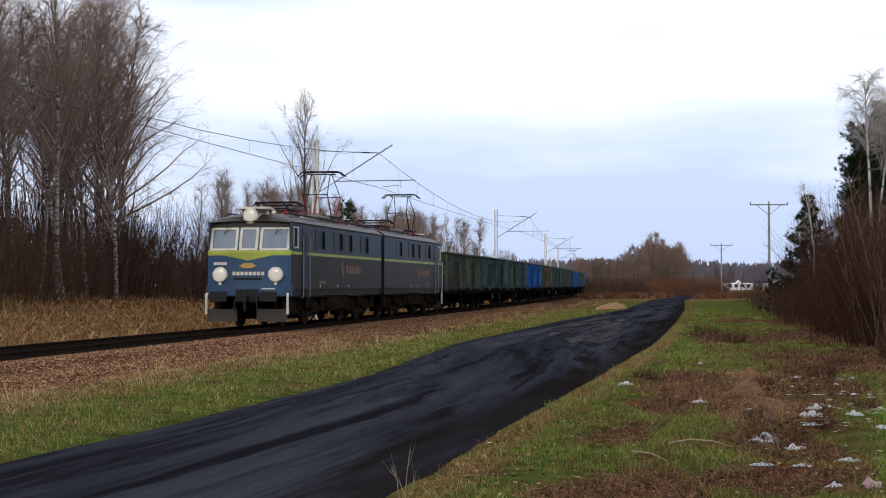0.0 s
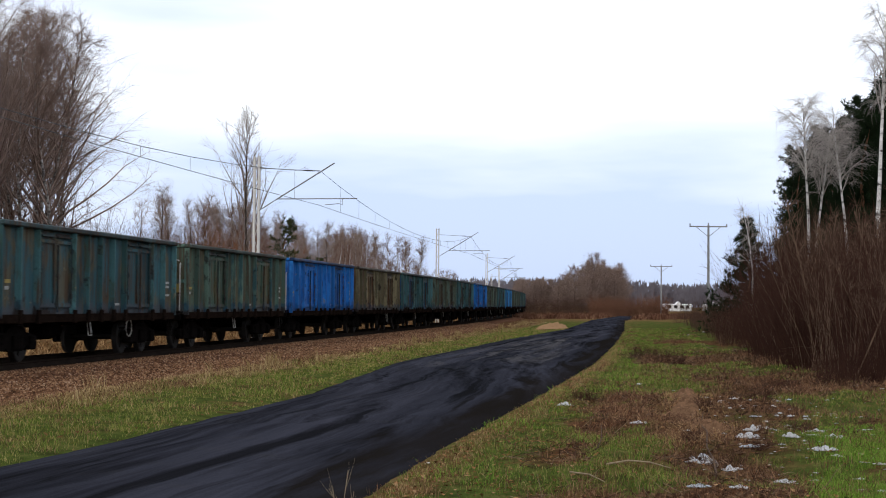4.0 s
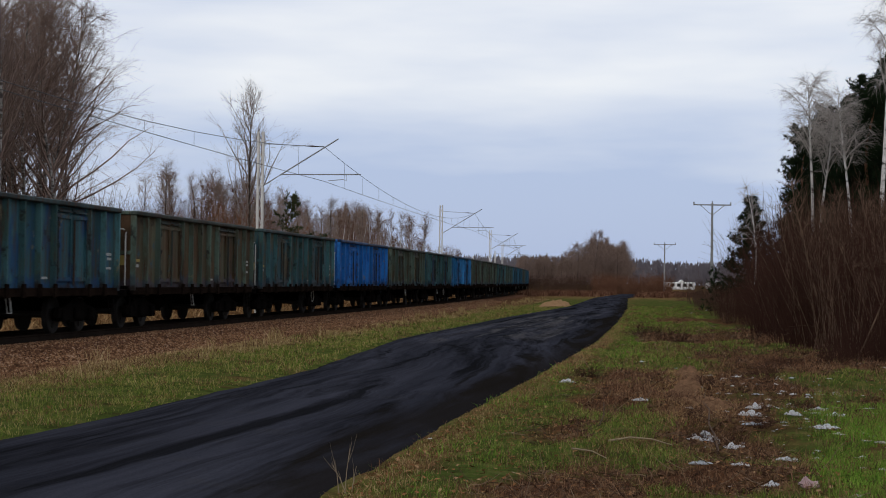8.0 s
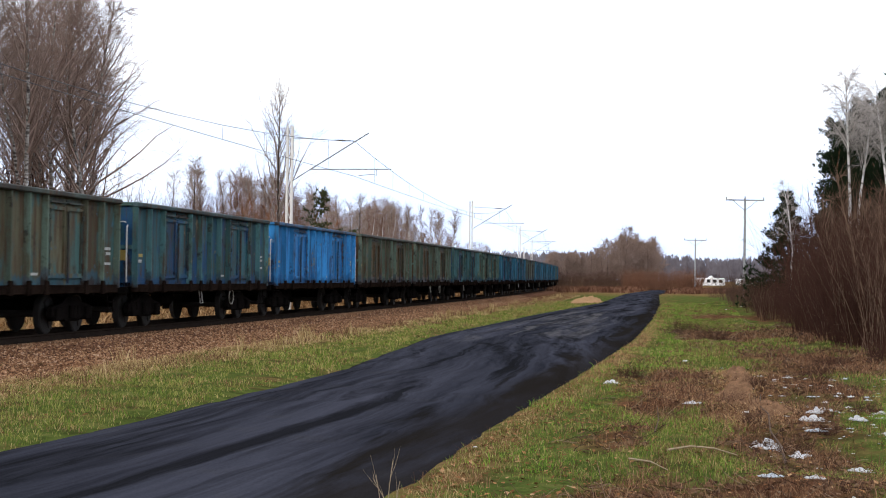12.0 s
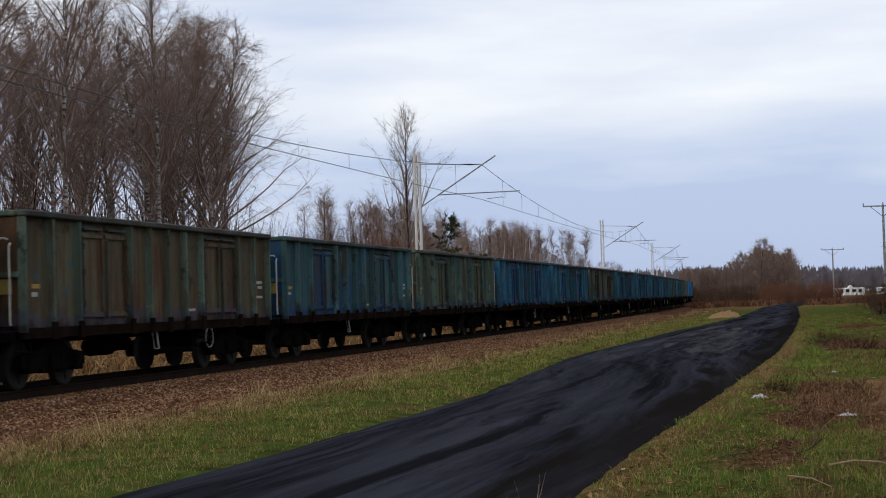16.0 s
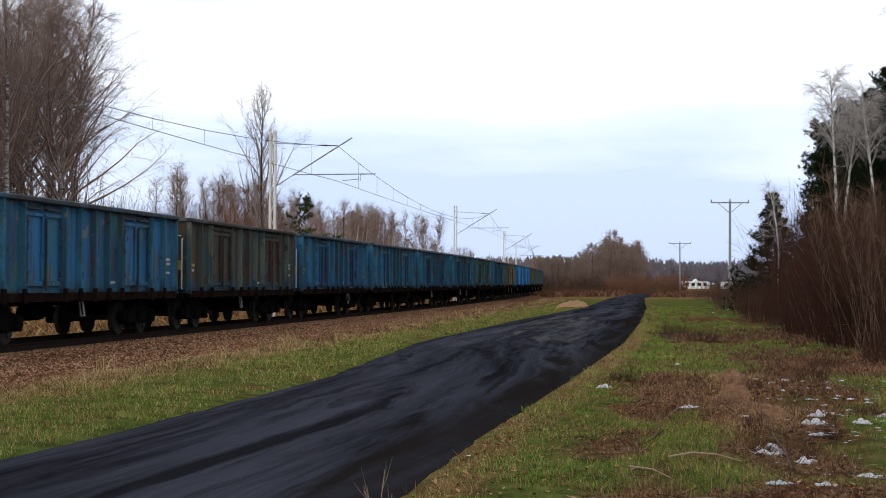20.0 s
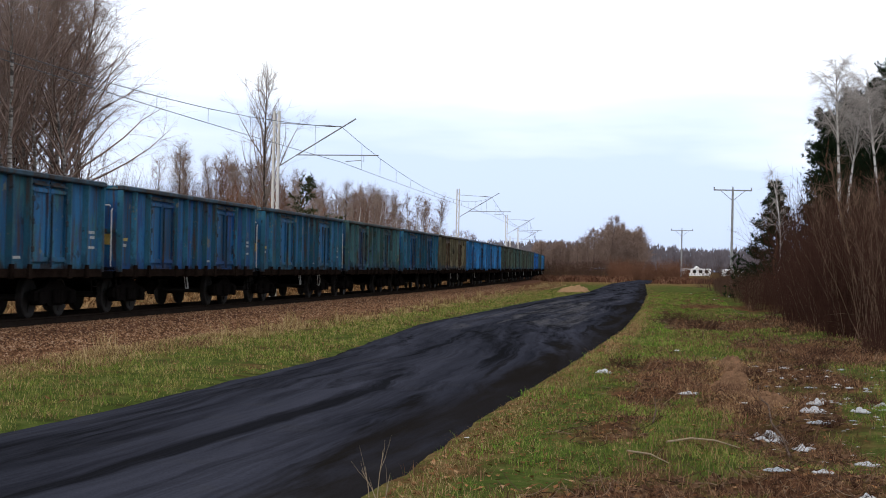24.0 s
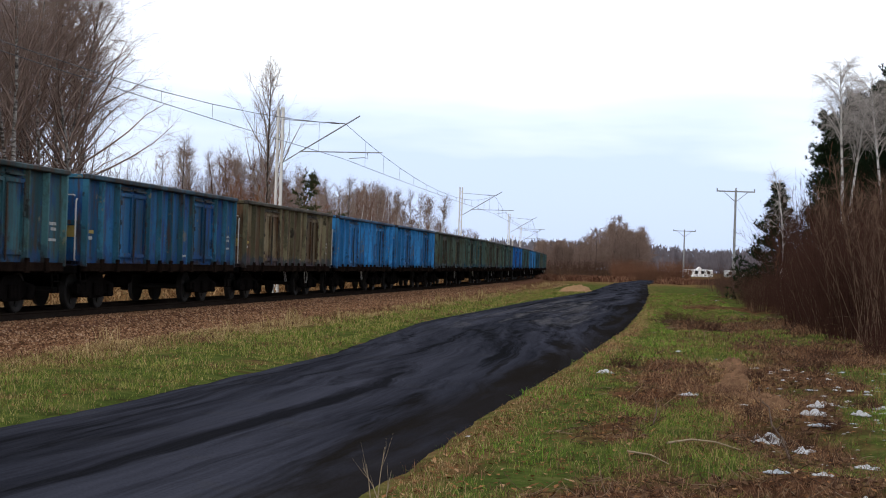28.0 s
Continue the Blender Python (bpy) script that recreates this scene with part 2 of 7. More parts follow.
def plain(name, c, rough=0.7, metal=0.0, var=0.25, scale=3.0, coord="Object", rnd=0.0):
    """A surface of one main colour with stains at two scales."""
    mat, nt, b = nodes_of(name)
    n1 = noise_tex(nt, scale, coord=coord)
    n2 = noise_tex(nt, scale * 9, coord=coord)
    lo = tuple(x * (1 - var) for x in c)
    hi = tuple(min(1, x * (1 + var)) for x in c)
    col = ramp(nt, n1, [(0.3, lo), (0.7, hi)])
    col = blend(nt, 0.35, col, ramp(nt, n2, [(0.3, lo), (0.7, hi)]))
    if rnd:
        oi = nt.nodes.new("ShaderNodeObjectInfo")
        col = blend(nt, rnd, col, ramp(nt, oi.outputs["Random"], [(0.0, tuple(x * 0.5 for x in c)), (1.0, tuple(min(1, x * 1.5) for x in c))]))
    nt.links.new(col, b.inputs["Base Color"])
    b.inputs["Roughness"].default_value = rough
    b.inputs["Specular IOR Level"].default_value = 0.0 if rough >= 0.85 else 0.3
    b.inputs["Metallic"].default_value = metal
    bump(nt, b, n2, 0.25, 0.01)
    return mat


# ---- ground ----
def ground_material():
    mat, nt, b = nodes_of("ground_turf")
    at = nt.nodes.new("ShaderNodeAttribute")
    at.attribute_name = "zone"
    sep = nt.nodes.new("ShaderNodeSeparateColor")
    nt.links.new(at.outputs["Color"], sep.inputs["Color"])
    big = noise_tex(nt, 0.35, 5, 0.6)
    mid = noise_tex(nt, 2.2, 5, 0.65)
    fine = noise_tex(nt, 22, 4, 0.7)
    zone_n = noise_tex(nt, 0.9, 4, 0.65)
    green = ramp(nt, mid, [(0.25, (0.03, 0.03, 0.013)), (0.5, (0.075, 0.1, 0.022)), (0.75, (0.16, 0.15, 0.048))])
    dry = ramp(nt, mid, [(0.25, (0.08, 0.042, 0.019)), (0.5, (0.19, 0.105, 0.047)), (0.75, (0.3, 0.19, 0.09))])
    dirt = ramp(nt, mid, [(0.25, (0.035, 0.017, 0.01)), (0.5, (0.115, 0.053, 0.028)), (0.75, (0.24, 0.125, 0.066))])

    def edge(sock):
        m = nt.nodes.new("ShaderNodeMath")
        m.operation = "ADD"
        nt.links.new(sock, m.inputs[0])
        k = nt.nodes.new("ShaderNodeMath")
        k.operation = "MULTIPLY_ADD"
        nt.links.new(zone_n, k.inputs[0])
        k.inputs[1].default_value, k.inputs[2].default_value = 2.6, -1.35
        nt.links.new(k.outputs[0], m.inputs[1])
        m.use_clamp = True
        return m.outputs[0]
    col = blend(nt, edge(sep.outputs["Red"]), green, dry)
    col = blend(nt, edge(sep.outputs["Green"]), col, dirt)
    col = blend(nt, 0.5, col, ramp(nt, fine, [(0.3, 0.35), (0.7, 1.0)]), "MULTIPLY")
    col = blend(nt, 0.3, col, ramp(nt, big, [(0.3, 0.5), (0.7, 1.0)]), "MULTIPLY")
    nt.links.new(col, b.inputs["Base Color"])
    b.inputs["Roughness"].default_value = 0.95
    b.inputs["Specular IOR Level"].default_value = 0.0
    bump(nt, b, fine, 0.7, 0.05)
    return mat


# bare patches on the littered strip: centre, half widths
PATCHES = [(3.8, 24.2, 0.8, 2.0), (4.7, 27.6, 0.7, 2.4), (9.7, 49.7, 1.6, 3), (12.3, 51.7, 1.5, 2.5), (8.6, 34.1, 1.5, 3.0), (6.3, 25.8, 1.0, 2.2), (3.8, 17.0, 0.6, 1.5), (6.2, 21.7, 1.1, 1.0),
           (4.7, 21.0, 0.8, 2.6), (1.95, 17.0, 0.45, 0.9), (2.7, 18.8, 0.35, 0.9), (8.4, 54.0, 0.7, 2.5), (8.6, 47.1, 0.6, 2.2), (15.1, 74.5, 2.0, 6.0), (11.3, 36.5, 1.6, 3.0), (14.7, 56.4, 1.5, 4.0), (3.3, 13.4, 0.7, 1.0), (3.6, 29.0, 0.5, 1.3), (1.5, 12.3, 0.7, 1.6), (2.4, 10.2, 0.8, 0.9)]


def bare(x, y):
    """Share of bare soil on the strip, for arrays."""
    q = np.zeros_like(x)
    for cx, cy, rx, ry in PATCHES:
        e = np.hypot((x - cx - 0.12 * (y - cy)) / rx, (y - cy) / ry)
        q = np.maximum(q, smooth(1.7, 0.5, e))
    q = q + 0.42 * vnoise(x * 0.9, y * 0.5, 3) + 0.4 * vnoise(x * 2.7, y * 1.7, 4) + 0.1 * smooth(12, 40, y)
    l, r = road_edges(y)
    q = np.clip(q, 0, 1) * smooth(0.3, 1.6, x - r)
    return np.maximum(q, smooth(-0.6, 1.0, x - np.maximum(r + 5.6, 11.0 + 0.13 * (y - 35))))


def zones(x, y):
    """Dry-grass and bare-soil shares of the ground, for arrays."""
    u = rail_offset(x, y)
    l, r = road_edges(y)
    d = x - r
    dry = smooth(0.5, -3.0, u)
    dry = np.maximum(dry, 0.95 * smooth(7.0, 5.0, u) * (u > 0))
    dry = np.maximum(dry, 0.85 * smooth(150, 200, y))
    dry = np.maximum(dry, 0.55 * smooth(0.9, 0.2, np.abs(d)))
    dirt = np.where(d > 0.4, bare(x, y), 0.0) * smooth(140, 90, y)
    dirt = np.maximum(dirt, 0.9 * smooth(4.6, 3.4, np.abs(u)))
    return np.clip(dry, 0, 1), np.clip(dirt, 0, 1)


def grow(a, b, n):
    return a + (b - a) * (np.linspace(0, 1, n) ** 2.5)


def build_ground():
    ys = np.concatenate([-grow(6, 300, 14)[::-1], np.arange(-5, 10, 0.5), np.arange(10, 42, 0.22), np.arange(42, 70, 0.5), grow(70, 2600, 70)])
    xs = np.concatenate([-grow(30, 1500, 50)[::-1], np.arange(-29.5, 0, 0.5), np.arange(0, 12, 0.18), np.arange(12, 30, 0.5), grow(30, 1500, 50)])
    gx, gy = np.meshgrid(xs, ys)
    x, y = gx.ravel(), gy.ravel()
    z = land(x, y)
    nx = len(xs)
    i = np.arange(len(ys) - 1)[:, None] * nx + np.arange(nx - 1)[None, :]
    quads = np.stack([i, i + 1, i + nx + 1, i + nx], -1).reshape(-1, 4)
    me = bpy.data.meshes.new("ground")
    me.from_pydata(np.stack([x, y, z], 1).tolist(), [], quads.tolist())
    ca = me.color_attributes.new("zone", "FLOAT_COLOR", "POINT")
    dry, dirt = zones(x, y)
    ca.data.foreach_set("color", np.stack([dry, dirt, np.zeros_like(dry), np.ones_like(dry)], 1).ravel())
    me.polygons.foreach_set("use_smooth", [True] * len(me.polygons))
    me.materials.append(ground_material())
    return tagged(new("ground", me), "grassy ground with bare soil and dry grass", "ground", kind="structure")


build_ground()


def asphalt_material():
    mat, nt, b = nodes_of("worn_asphalt")
    at = nt.nodes.new("ShaderNodeAttribute")
    at.attribute_name = "across"
    sep = nt.nodes.new("ShaderNodeSeparateColor")
    nt.links.new(at.outputs["Color"], sep.inputs["Color"])

    def lane(sx, sy, detail, rough, warp=0.0):
        """Noise drawn out along the road."""
        m = nt.nodes.new("ShaderNodeMapping")
        m.inputs["Scale"].default_value = (sx, sy, 1)
        nt.links.new(at.outputs["Vector"], m.inputs["Vector"])
        n = nt.nodes.new("ShaderNodeTexNoise")
        n.inputs["Scale"].default_value = 1.0
        n.inputs["Detail"].default_value = detail
        n.inputs["Roughness"].default_value = rough
        n.inputs["Distortion"].default_value = warp
        nt.links.new(m.outputs["Vector"], n.inputs["Vector"])
        return n.outputs["Fac"]

    broad = lane(0.5, 0.03, 3, 0.5, 0.4)
    tar = lane(1.25, 0.075, 6, 0.66, 0.9)
    worn = lane(0.9, 0.05, 5, 0.7, 0.6)
    mid = noise_tex(nt, 1.1, 5, 0.65)
    fine = noise_tex(nt, 45, 3, 0.7)
    col = ramp(nt, broad, [(0.35, (0.024, 0.025, 0.032)), (0.65, (0.046, 0.047, 0.06))])
    scuff = nt.nodes.new("ShaderNodeMath")
    scuff.operation = "MULTIPLY"
    nt.links.new(ramp(nt, worn, [(0.5, 0.0), (0.62, 0.85)]), scuff.inputs[0])
    nt.links.new(sep.outputs["Blue"], scuff.inputs[1])
    col = blend(nt, scuff.outputs[0], col, (0.085, 0.081, 0.083))
    col = blend(nt, ramp(nt, mid, [(0.55, 0.0), (0.75, 0.4)]), col, (0.045, 0.043, 0.043))
    # dark ragged tar seams and mud dragged along by wheels
    smear = lane(3.2, 0.13, 5, 0.7, 0.5)
    col = blend(nt, 0.8, col, ramp(nt, smear, [(0.34, 0.45), (0.5, 0.95), (0.66, 1.3)]), "MULTIPLY")
    col = blend(nt, ramp(nt, tar, [(0.38, 0.85), (0.5, 0.0)]), col, (0.008, 0.008, 0.009))
    rim = nt.nodes.new("ShaderNodeMath")
    rim.operation = "MULTIPLY"
    nt.links.new(at.outputs["Alpha"], rim.inputs[0])
    rim.inputs[1].default_value = 0.5
    rim2 = nt.nodes.new("ShaderNodeMath")
    rim2.operation = "MULTIPLY_ADD"
    nt.links.new(tar, rim2.inputs[0])
    rim2.inputs[1].default_value = 0.8
    nt.links.new(rim.outputs[0], rim2.inputs[2])
    col = blend(nt, ramp(nt, rim2.outputs[0], [(0.48, 0.8), (0.68, 0.0)]), col, (0.014, 0.0115, 0.0095))
    col = blend(nt, 0.5, col, ramp(nt, fine, [(0.3, 0.4), (0.7, 1.0)]), "MULTIPLY")
    nt.links.new(col, b.inputs["Base Color"])
    nt.links.new(ramp(nt, tar, [(0.35, 0.85), (0.6, 0.62)]), b.inputs["Roughness"])
    b.inputs["Specular IOR Level"].default_value = 0.0
    bump(nt, b, fine, 0.5, 0.012)
    return mat


def build_road():
    ys = np.concatenate([np.arange(-60, 0, 4.0), np.arange(0, 60, 0.4), np.arange(60, 200, 2.0), np.arange(200, 331, 10.0)])
    n = 17
    verts, across, faces = [], [], []
    for j, y in enumerate(ys):
        l, r = road_edges(y)
        wob = 0.09 * noise.noise(Vector((0.0, y * 0.7, 0))) + 0.06 * noise.noise(Vector((0.0, y * 2.3, 3)))
        wob2 = 0.1 * noise.noise(Vector((7.0, y * 0.6, 0))) + 0.07 * noise.noise(Vector((9.0, y * 2.1, 3)))
        l, r = l + wob, r + wob2
        for k in range(n):
            t = k / (n - 1)
            e = min(t, 1 - t) * (r - l)
            z = 0.012 + 0.05 * (1 - (2 * t - 1) ** 2)
            z += 0.012 * noise.noise(Vector((t * 6, y * 0.35, 0)))
            if e < 0.02:
                z = -0.07
            verts.append((l + (r - l) * t, y, z))
            across.append((t * (r - l), y, float(smooth(38, 52, y) * smooth(100, 78, y)) * (1 - abs(2 * t - 1) ** 3), min(e * (1.6 if t < 0.5 else 0.55), 1.0)))
    for j in range(len(ys) - 1):
        for k in range(n - 1):
            a = j * n + k
            faces.append((a, a + 1, a + n + 1, a + n))
    me = bpy.data.meshes.new("road")
    me.from_pydata(verts, [], faces)
    ca = me.color_attributes.new("across", "FLOAT_COLOR", "POINT")
    ca.data.foreach_set("color", np.array(across).ravel())
    me.polygons.foreach_set("use_smooth", [True] * len(me.polygons))
    me.materials.append(asphalt_material())
    return tagged(new("road", me), "narrow dark asphalt road with worn wavy edges", "road", kind="structure")


build_road()

# ---- track ----
M_BALLAST = plain("ballast_stone", (0.1, 0.05, 0.03), 0.95, var=0.55, scale=5)
M_RAIL = plain("rail_steel", (0.02, 0.015, 0.012), 0.88, 0.0, scale=2)


def sweep(profile, s0, s1, step, closed=True):
    """Strip of a profile (offset, z) along the track."""
    sh = Shape()
    ss = list(np.arange(s0, s1 + 0.01, step))
    n = len(profile)
    for s in ss:
        for o, z in profile:
            sh.v.append(tuple(beside(s, o, z)))
    for i in range(len(ss) - 1):
        for k in range(n if closed else n - 1):
            sh.f.append((i * n + k, i * n + (k + 1) % n, (i + 1) * n + (k + 1) % n, (i + 1) * n + k))
    return sh


bed = part("ballast_bed", sweep([(-3.3, -0.25), (-1.75, ZR - 0.19), (1.75, ZR - 0.19), (2.9, -0.3)], -200, 800, 2.0), M_BALLAST)
tagged(bed, "brown stone ballast bed of the railway", "ballast", kind="structure")
RAIL = [(-0.07, -0.172), (-0.07, -0.155), (-0.012, -0.13), (-0.012, -0.05), (-0.036, -0.035), (-0.036, 0.0),
        (0.036, 0.0), (0.036, -0.035), (0.012, -0.05), (0.012, -0.13), (0.07, -0.155), (0.07, -0.172)]
for side in (-0.7535, 0.7535):
    rail = part("rail", sweep([(side + o, ZR + z) for o, z in RAIL], -200, 800, 2.0), M_RAIL)
    tagged(rail, "rusty steel rail with a worn top", "rail", "rails of the track", "structure")


# ---- train ----
def wagon_paint(name, c, c2, rust, seed, flake=(0.2, 0.17, 0.1)):
    """Worn wagon paint: faded sheets, older coats showing through, flakes and rust runs."""
    mat, nt, b = nodes_of(name)
    sh = (seed * 7.3, seed * 3.1, seed * 1.7)
    c, c2 = tuple(x * 1.5 for x in c), tuple(x * 1.2 for x in c2)
    sheet = noise_tex(nt, 0.9, 2, 0.5, stretch=(1.0, 1.0, 0.12), shift=sh)
    patch = noise_tex(nt, 1.1, 5, 0.7, stretch=(1.1, 1.1, 0.55), shift=sh)
    run = noise_tex(nt, 2.6, 4, 0.65, stretch=(2.6, 2.6, 0.22), shift=sh)
    spot = noise_tex(nt, 1.7, 6, 0.68, shift=(sh[2], sh[0], sh[1]))
    ragged = noise_tex(nt, 1.6, 5, 0.7, stretch=(1, 1, 0.4), shift=(sh[1], sh[2], sh[0]))
    fine = noise_tex(nt, 25, 3, 0.6)
    col = ramp(nt, sheet, [(0.38, tuple(x * 0.5 for x in c)), (0.62, tuple(x * 1.25 for x in c))])
    col = blend(nt, ramp(nt, patch, [(0.5, 0.0), (0.58, 0.8)]), col, c2)
    col = blend(nt, ramp(nt, run, [(0.58 - rust * 0.16, 0.0), (0.7 - rust * 0.14, 0.8)]), col, (0.06, 0.03, 0.016))
    col = blend(nt, ramp(nt, spot, [(0.63, 0.0), (0.66, 0.6)]), col, flake)
    col = blend(nt, ramp(nt, spot, [(0.34, 0.8), (0.4, 0.0)]), col, (0.018, 0.014, 0.012))
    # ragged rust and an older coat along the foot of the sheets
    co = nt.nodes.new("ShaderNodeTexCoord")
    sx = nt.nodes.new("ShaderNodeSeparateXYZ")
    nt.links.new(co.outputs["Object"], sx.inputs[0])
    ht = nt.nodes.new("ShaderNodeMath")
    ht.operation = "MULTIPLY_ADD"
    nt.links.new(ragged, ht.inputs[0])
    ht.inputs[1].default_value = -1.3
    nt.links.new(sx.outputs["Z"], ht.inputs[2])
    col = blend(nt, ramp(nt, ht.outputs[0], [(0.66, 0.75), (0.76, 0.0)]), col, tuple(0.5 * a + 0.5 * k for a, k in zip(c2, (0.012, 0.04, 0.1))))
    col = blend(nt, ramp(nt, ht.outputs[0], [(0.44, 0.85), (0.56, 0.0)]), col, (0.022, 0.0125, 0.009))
    col = blend(nt, 0.4, col, ramp(nt, fine, [(0.3, 0.5), (0.7, 1.0)]), "MULTIPLY")
    nt.links.new(col, b.inputs["Base Color"])
    b.inputs["Roughness"].default_value = 0.62
    b.inputs["Specular IOR Level"].default_value = 0.08
    bump(nt, b, patch, 0.3, 0.04)
    return mat


BLUE, AZURE, TEAL, OLIVE, BROWN, GREEN, NAVY = (0.012, 0.085, 0.27), (0.022, 0.135, 0.31), (0.022, 0.06, 0.07), (0.056, 0.054, 0.033), (0.035, 0.03, 0.023), (0.036, 0.062, 0.047), (0.014, 0.068, 0.14)
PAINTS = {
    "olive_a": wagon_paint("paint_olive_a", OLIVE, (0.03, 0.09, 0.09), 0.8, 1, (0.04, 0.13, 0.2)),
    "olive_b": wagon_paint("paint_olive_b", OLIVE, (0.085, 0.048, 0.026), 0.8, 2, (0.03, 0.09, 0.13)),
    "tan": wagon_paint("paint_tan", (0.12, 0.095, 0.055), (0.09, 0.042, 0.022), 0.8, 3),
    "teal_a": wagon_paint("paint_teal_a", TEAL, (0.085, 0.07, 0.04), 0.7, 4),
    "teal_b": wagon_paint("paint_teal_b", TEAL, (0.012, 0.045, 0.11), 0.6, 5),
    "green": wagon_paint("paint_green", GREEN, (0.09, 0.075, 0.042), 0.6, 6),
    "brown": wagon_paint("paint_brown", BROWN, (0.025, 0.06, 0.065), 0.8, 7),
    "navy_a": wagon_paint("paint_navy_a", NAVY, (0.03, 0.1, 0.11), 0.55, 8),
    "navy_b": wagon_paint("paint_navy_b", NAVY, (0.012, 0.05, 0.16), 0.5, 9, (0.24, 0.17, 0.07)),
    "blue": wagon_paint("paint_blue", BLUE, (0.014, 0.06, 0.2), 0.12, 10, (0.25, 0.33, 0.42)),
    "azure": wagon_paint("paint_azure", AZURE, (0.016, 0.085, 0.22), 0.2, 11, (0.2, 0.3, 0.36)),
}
# rib tones lightened for the sky light ribs catch; olive and brown lean teal
RIB_LIT_TONES = (("olive", (0.06, 0.085, 0.065), OLIVE, 0.35), ("tan", (0.12, 0.105, 0.06), OLIVE, 0.35), ("teal", (0.04, 0.095, 0.1), GREEN, 0.3), ("green", (0.065, 0.105, 0.082), TEAL, 0.3),
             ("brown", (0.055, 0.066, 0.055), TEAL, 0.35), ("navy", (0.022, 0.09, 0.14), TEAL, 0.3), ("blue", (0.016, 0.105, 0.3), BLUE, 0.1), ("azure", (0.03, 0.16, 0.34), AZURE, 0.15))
RIB_LIT_PAINTS = {k: wagon_paint("rib_" + k, c, c2, r, 20 + i) for i, (k, c, c2, r) in enumerate(RIB_LIT_TONES)}
# darker, greyed coping of the sides, also on hinges, hoods and door bars
COPE_PAINTS = {k: wagon_paint("cope_" + k, tuple(0.3 * x + 0.014 for x in c), (0.03, 0.026, 0.023), 0.5, 40 + i, tuple(0.7 * x for x in c)) for i, (k, c, c2, r) in enumerate(RIB_LIT_TONES)}
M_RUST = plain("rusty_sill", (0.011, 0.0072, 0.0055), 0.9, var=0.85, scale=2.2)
NAMES = {"olive": "olive-green", "tan": "tan and rusty", "teal": "dark teal", "green": "faded green", "brown": "dark brown", "navy": "dark blue", "blue": "bright blue", "azure": "bright blue"}
CONSIST = ["olive_a", "teal_a", "green", "blue", "tan", "teal_b", "olive_b", "teal_a", "blue", "olive_a", "teal_b", "azure", "olive_b", "olive_b", "teal_b", "green",
           "navy_b", "navy_a", "brown", "navy_b", "navy_a", "navy_b", "navy_a", "teal_b", "navy_b", "tan", "azure", "azure", "olive_a", "green", "olive_b", "green",
           "blue", "teal_a", "azure", "navy_a", "olive_a", "teal_b", "green"]
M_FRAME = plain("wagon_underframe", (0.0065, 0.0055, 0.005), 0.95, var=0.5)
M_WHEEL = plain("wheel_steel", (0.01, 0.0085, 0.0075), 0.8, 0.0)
M_WHITE = plain("white_paint", (0.42, 0.41, 0.37), 0.6, var=0.4, scale=4)
M_MARK = plain("faded_white_mark", (0.3, 0.3, 0.28), 0.7, var=0.5, scale=8)
M_GREYRING = plain("worn_grey_ring", (0.16, 0.15, 0.13), 0.7, var=0.5, scale=6)
M_YELLOW = plain("yellow_mark", (0.28, 0.2, 0.05), 0.7)

HALF, TOP, LOW, SIDE = 6.4, 3.25, 1.08, 1.4


def wheelset(name, parent, x, z=0.46, r=0.46):
    sh = Shape()
    for y in (-0.75, 0.75):
        sh.tube([(0, y - 0.07, 0), (0, y + 0.055, 0), (0, y + 0.07, 0)] if y > 0 else [(0, y + 0.07, 0), (0, y - 0.055, 0), (0, y - 0.07, 0)], [r + 0.028, r, r - 0.03], 20)
    sh.tube([(0, -1.0, 0), (0, 1.0, 0)], 0.08, 8)
    for k in range(4):
        a = k * math.pi / 2
        for y in (-0.83, 0.83):
            sh.box(-0.05, 0.05, y - 0.01, y + 0.01, 0.12, 0.34, Matrix.Rotation(a, 4, "Y"))
    return part(name, sh, M_WHEEL, parent, m=Matrix.Translation((x, 0, z)))


WHEELS = []


def build_bogie(parent, x):
    sh = Shape()
    for y in (-1.02, 1.02):
        o = [(-1.25, 0.40), (-1.25, 0.62), (-0.6, 0.72), (-0.35, 0.86), (0.35, 0.86), (0.6, 0.72), (1.25, 0.62), (1.25, 0.40), (0.65, 0.40), (0.4, 0.28), (-0.4, 0.28), (-0.65, 0.40)]
        sh.extrude(o, "y", y - 0.06, y + 0.06)
        for a in (-0.9, 0.9):
            sh.box(a - 0.16, a + 0.16, y - 0.14, y + 0.14, 0.3, 0.62, c=0.03)
        for a in (-0.18, 0, 0.18):
            sh.disc((a, y + 0.1 * (1 if y > 0 else -1), 0.5), (0, 0, 1), 0.07, 0.3, 8)
    sh.box(-0.2, 0.2, -1.0, 1.0, 0.5, 0.85)
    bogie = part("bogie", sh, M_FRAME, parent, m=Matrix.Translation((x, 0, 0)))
    for a in (-0.9, 0.9):
        w = wheelset("wheelset", bogie, a)
        WHEELS.append((w, a, 0.46, 0.46))
    return bogie


RIBS = [-6.36, -5.3, -4.22, -1.9, -0.95, 0.0, 0.95, 1.9, 4.22, 5.3, 6.36]


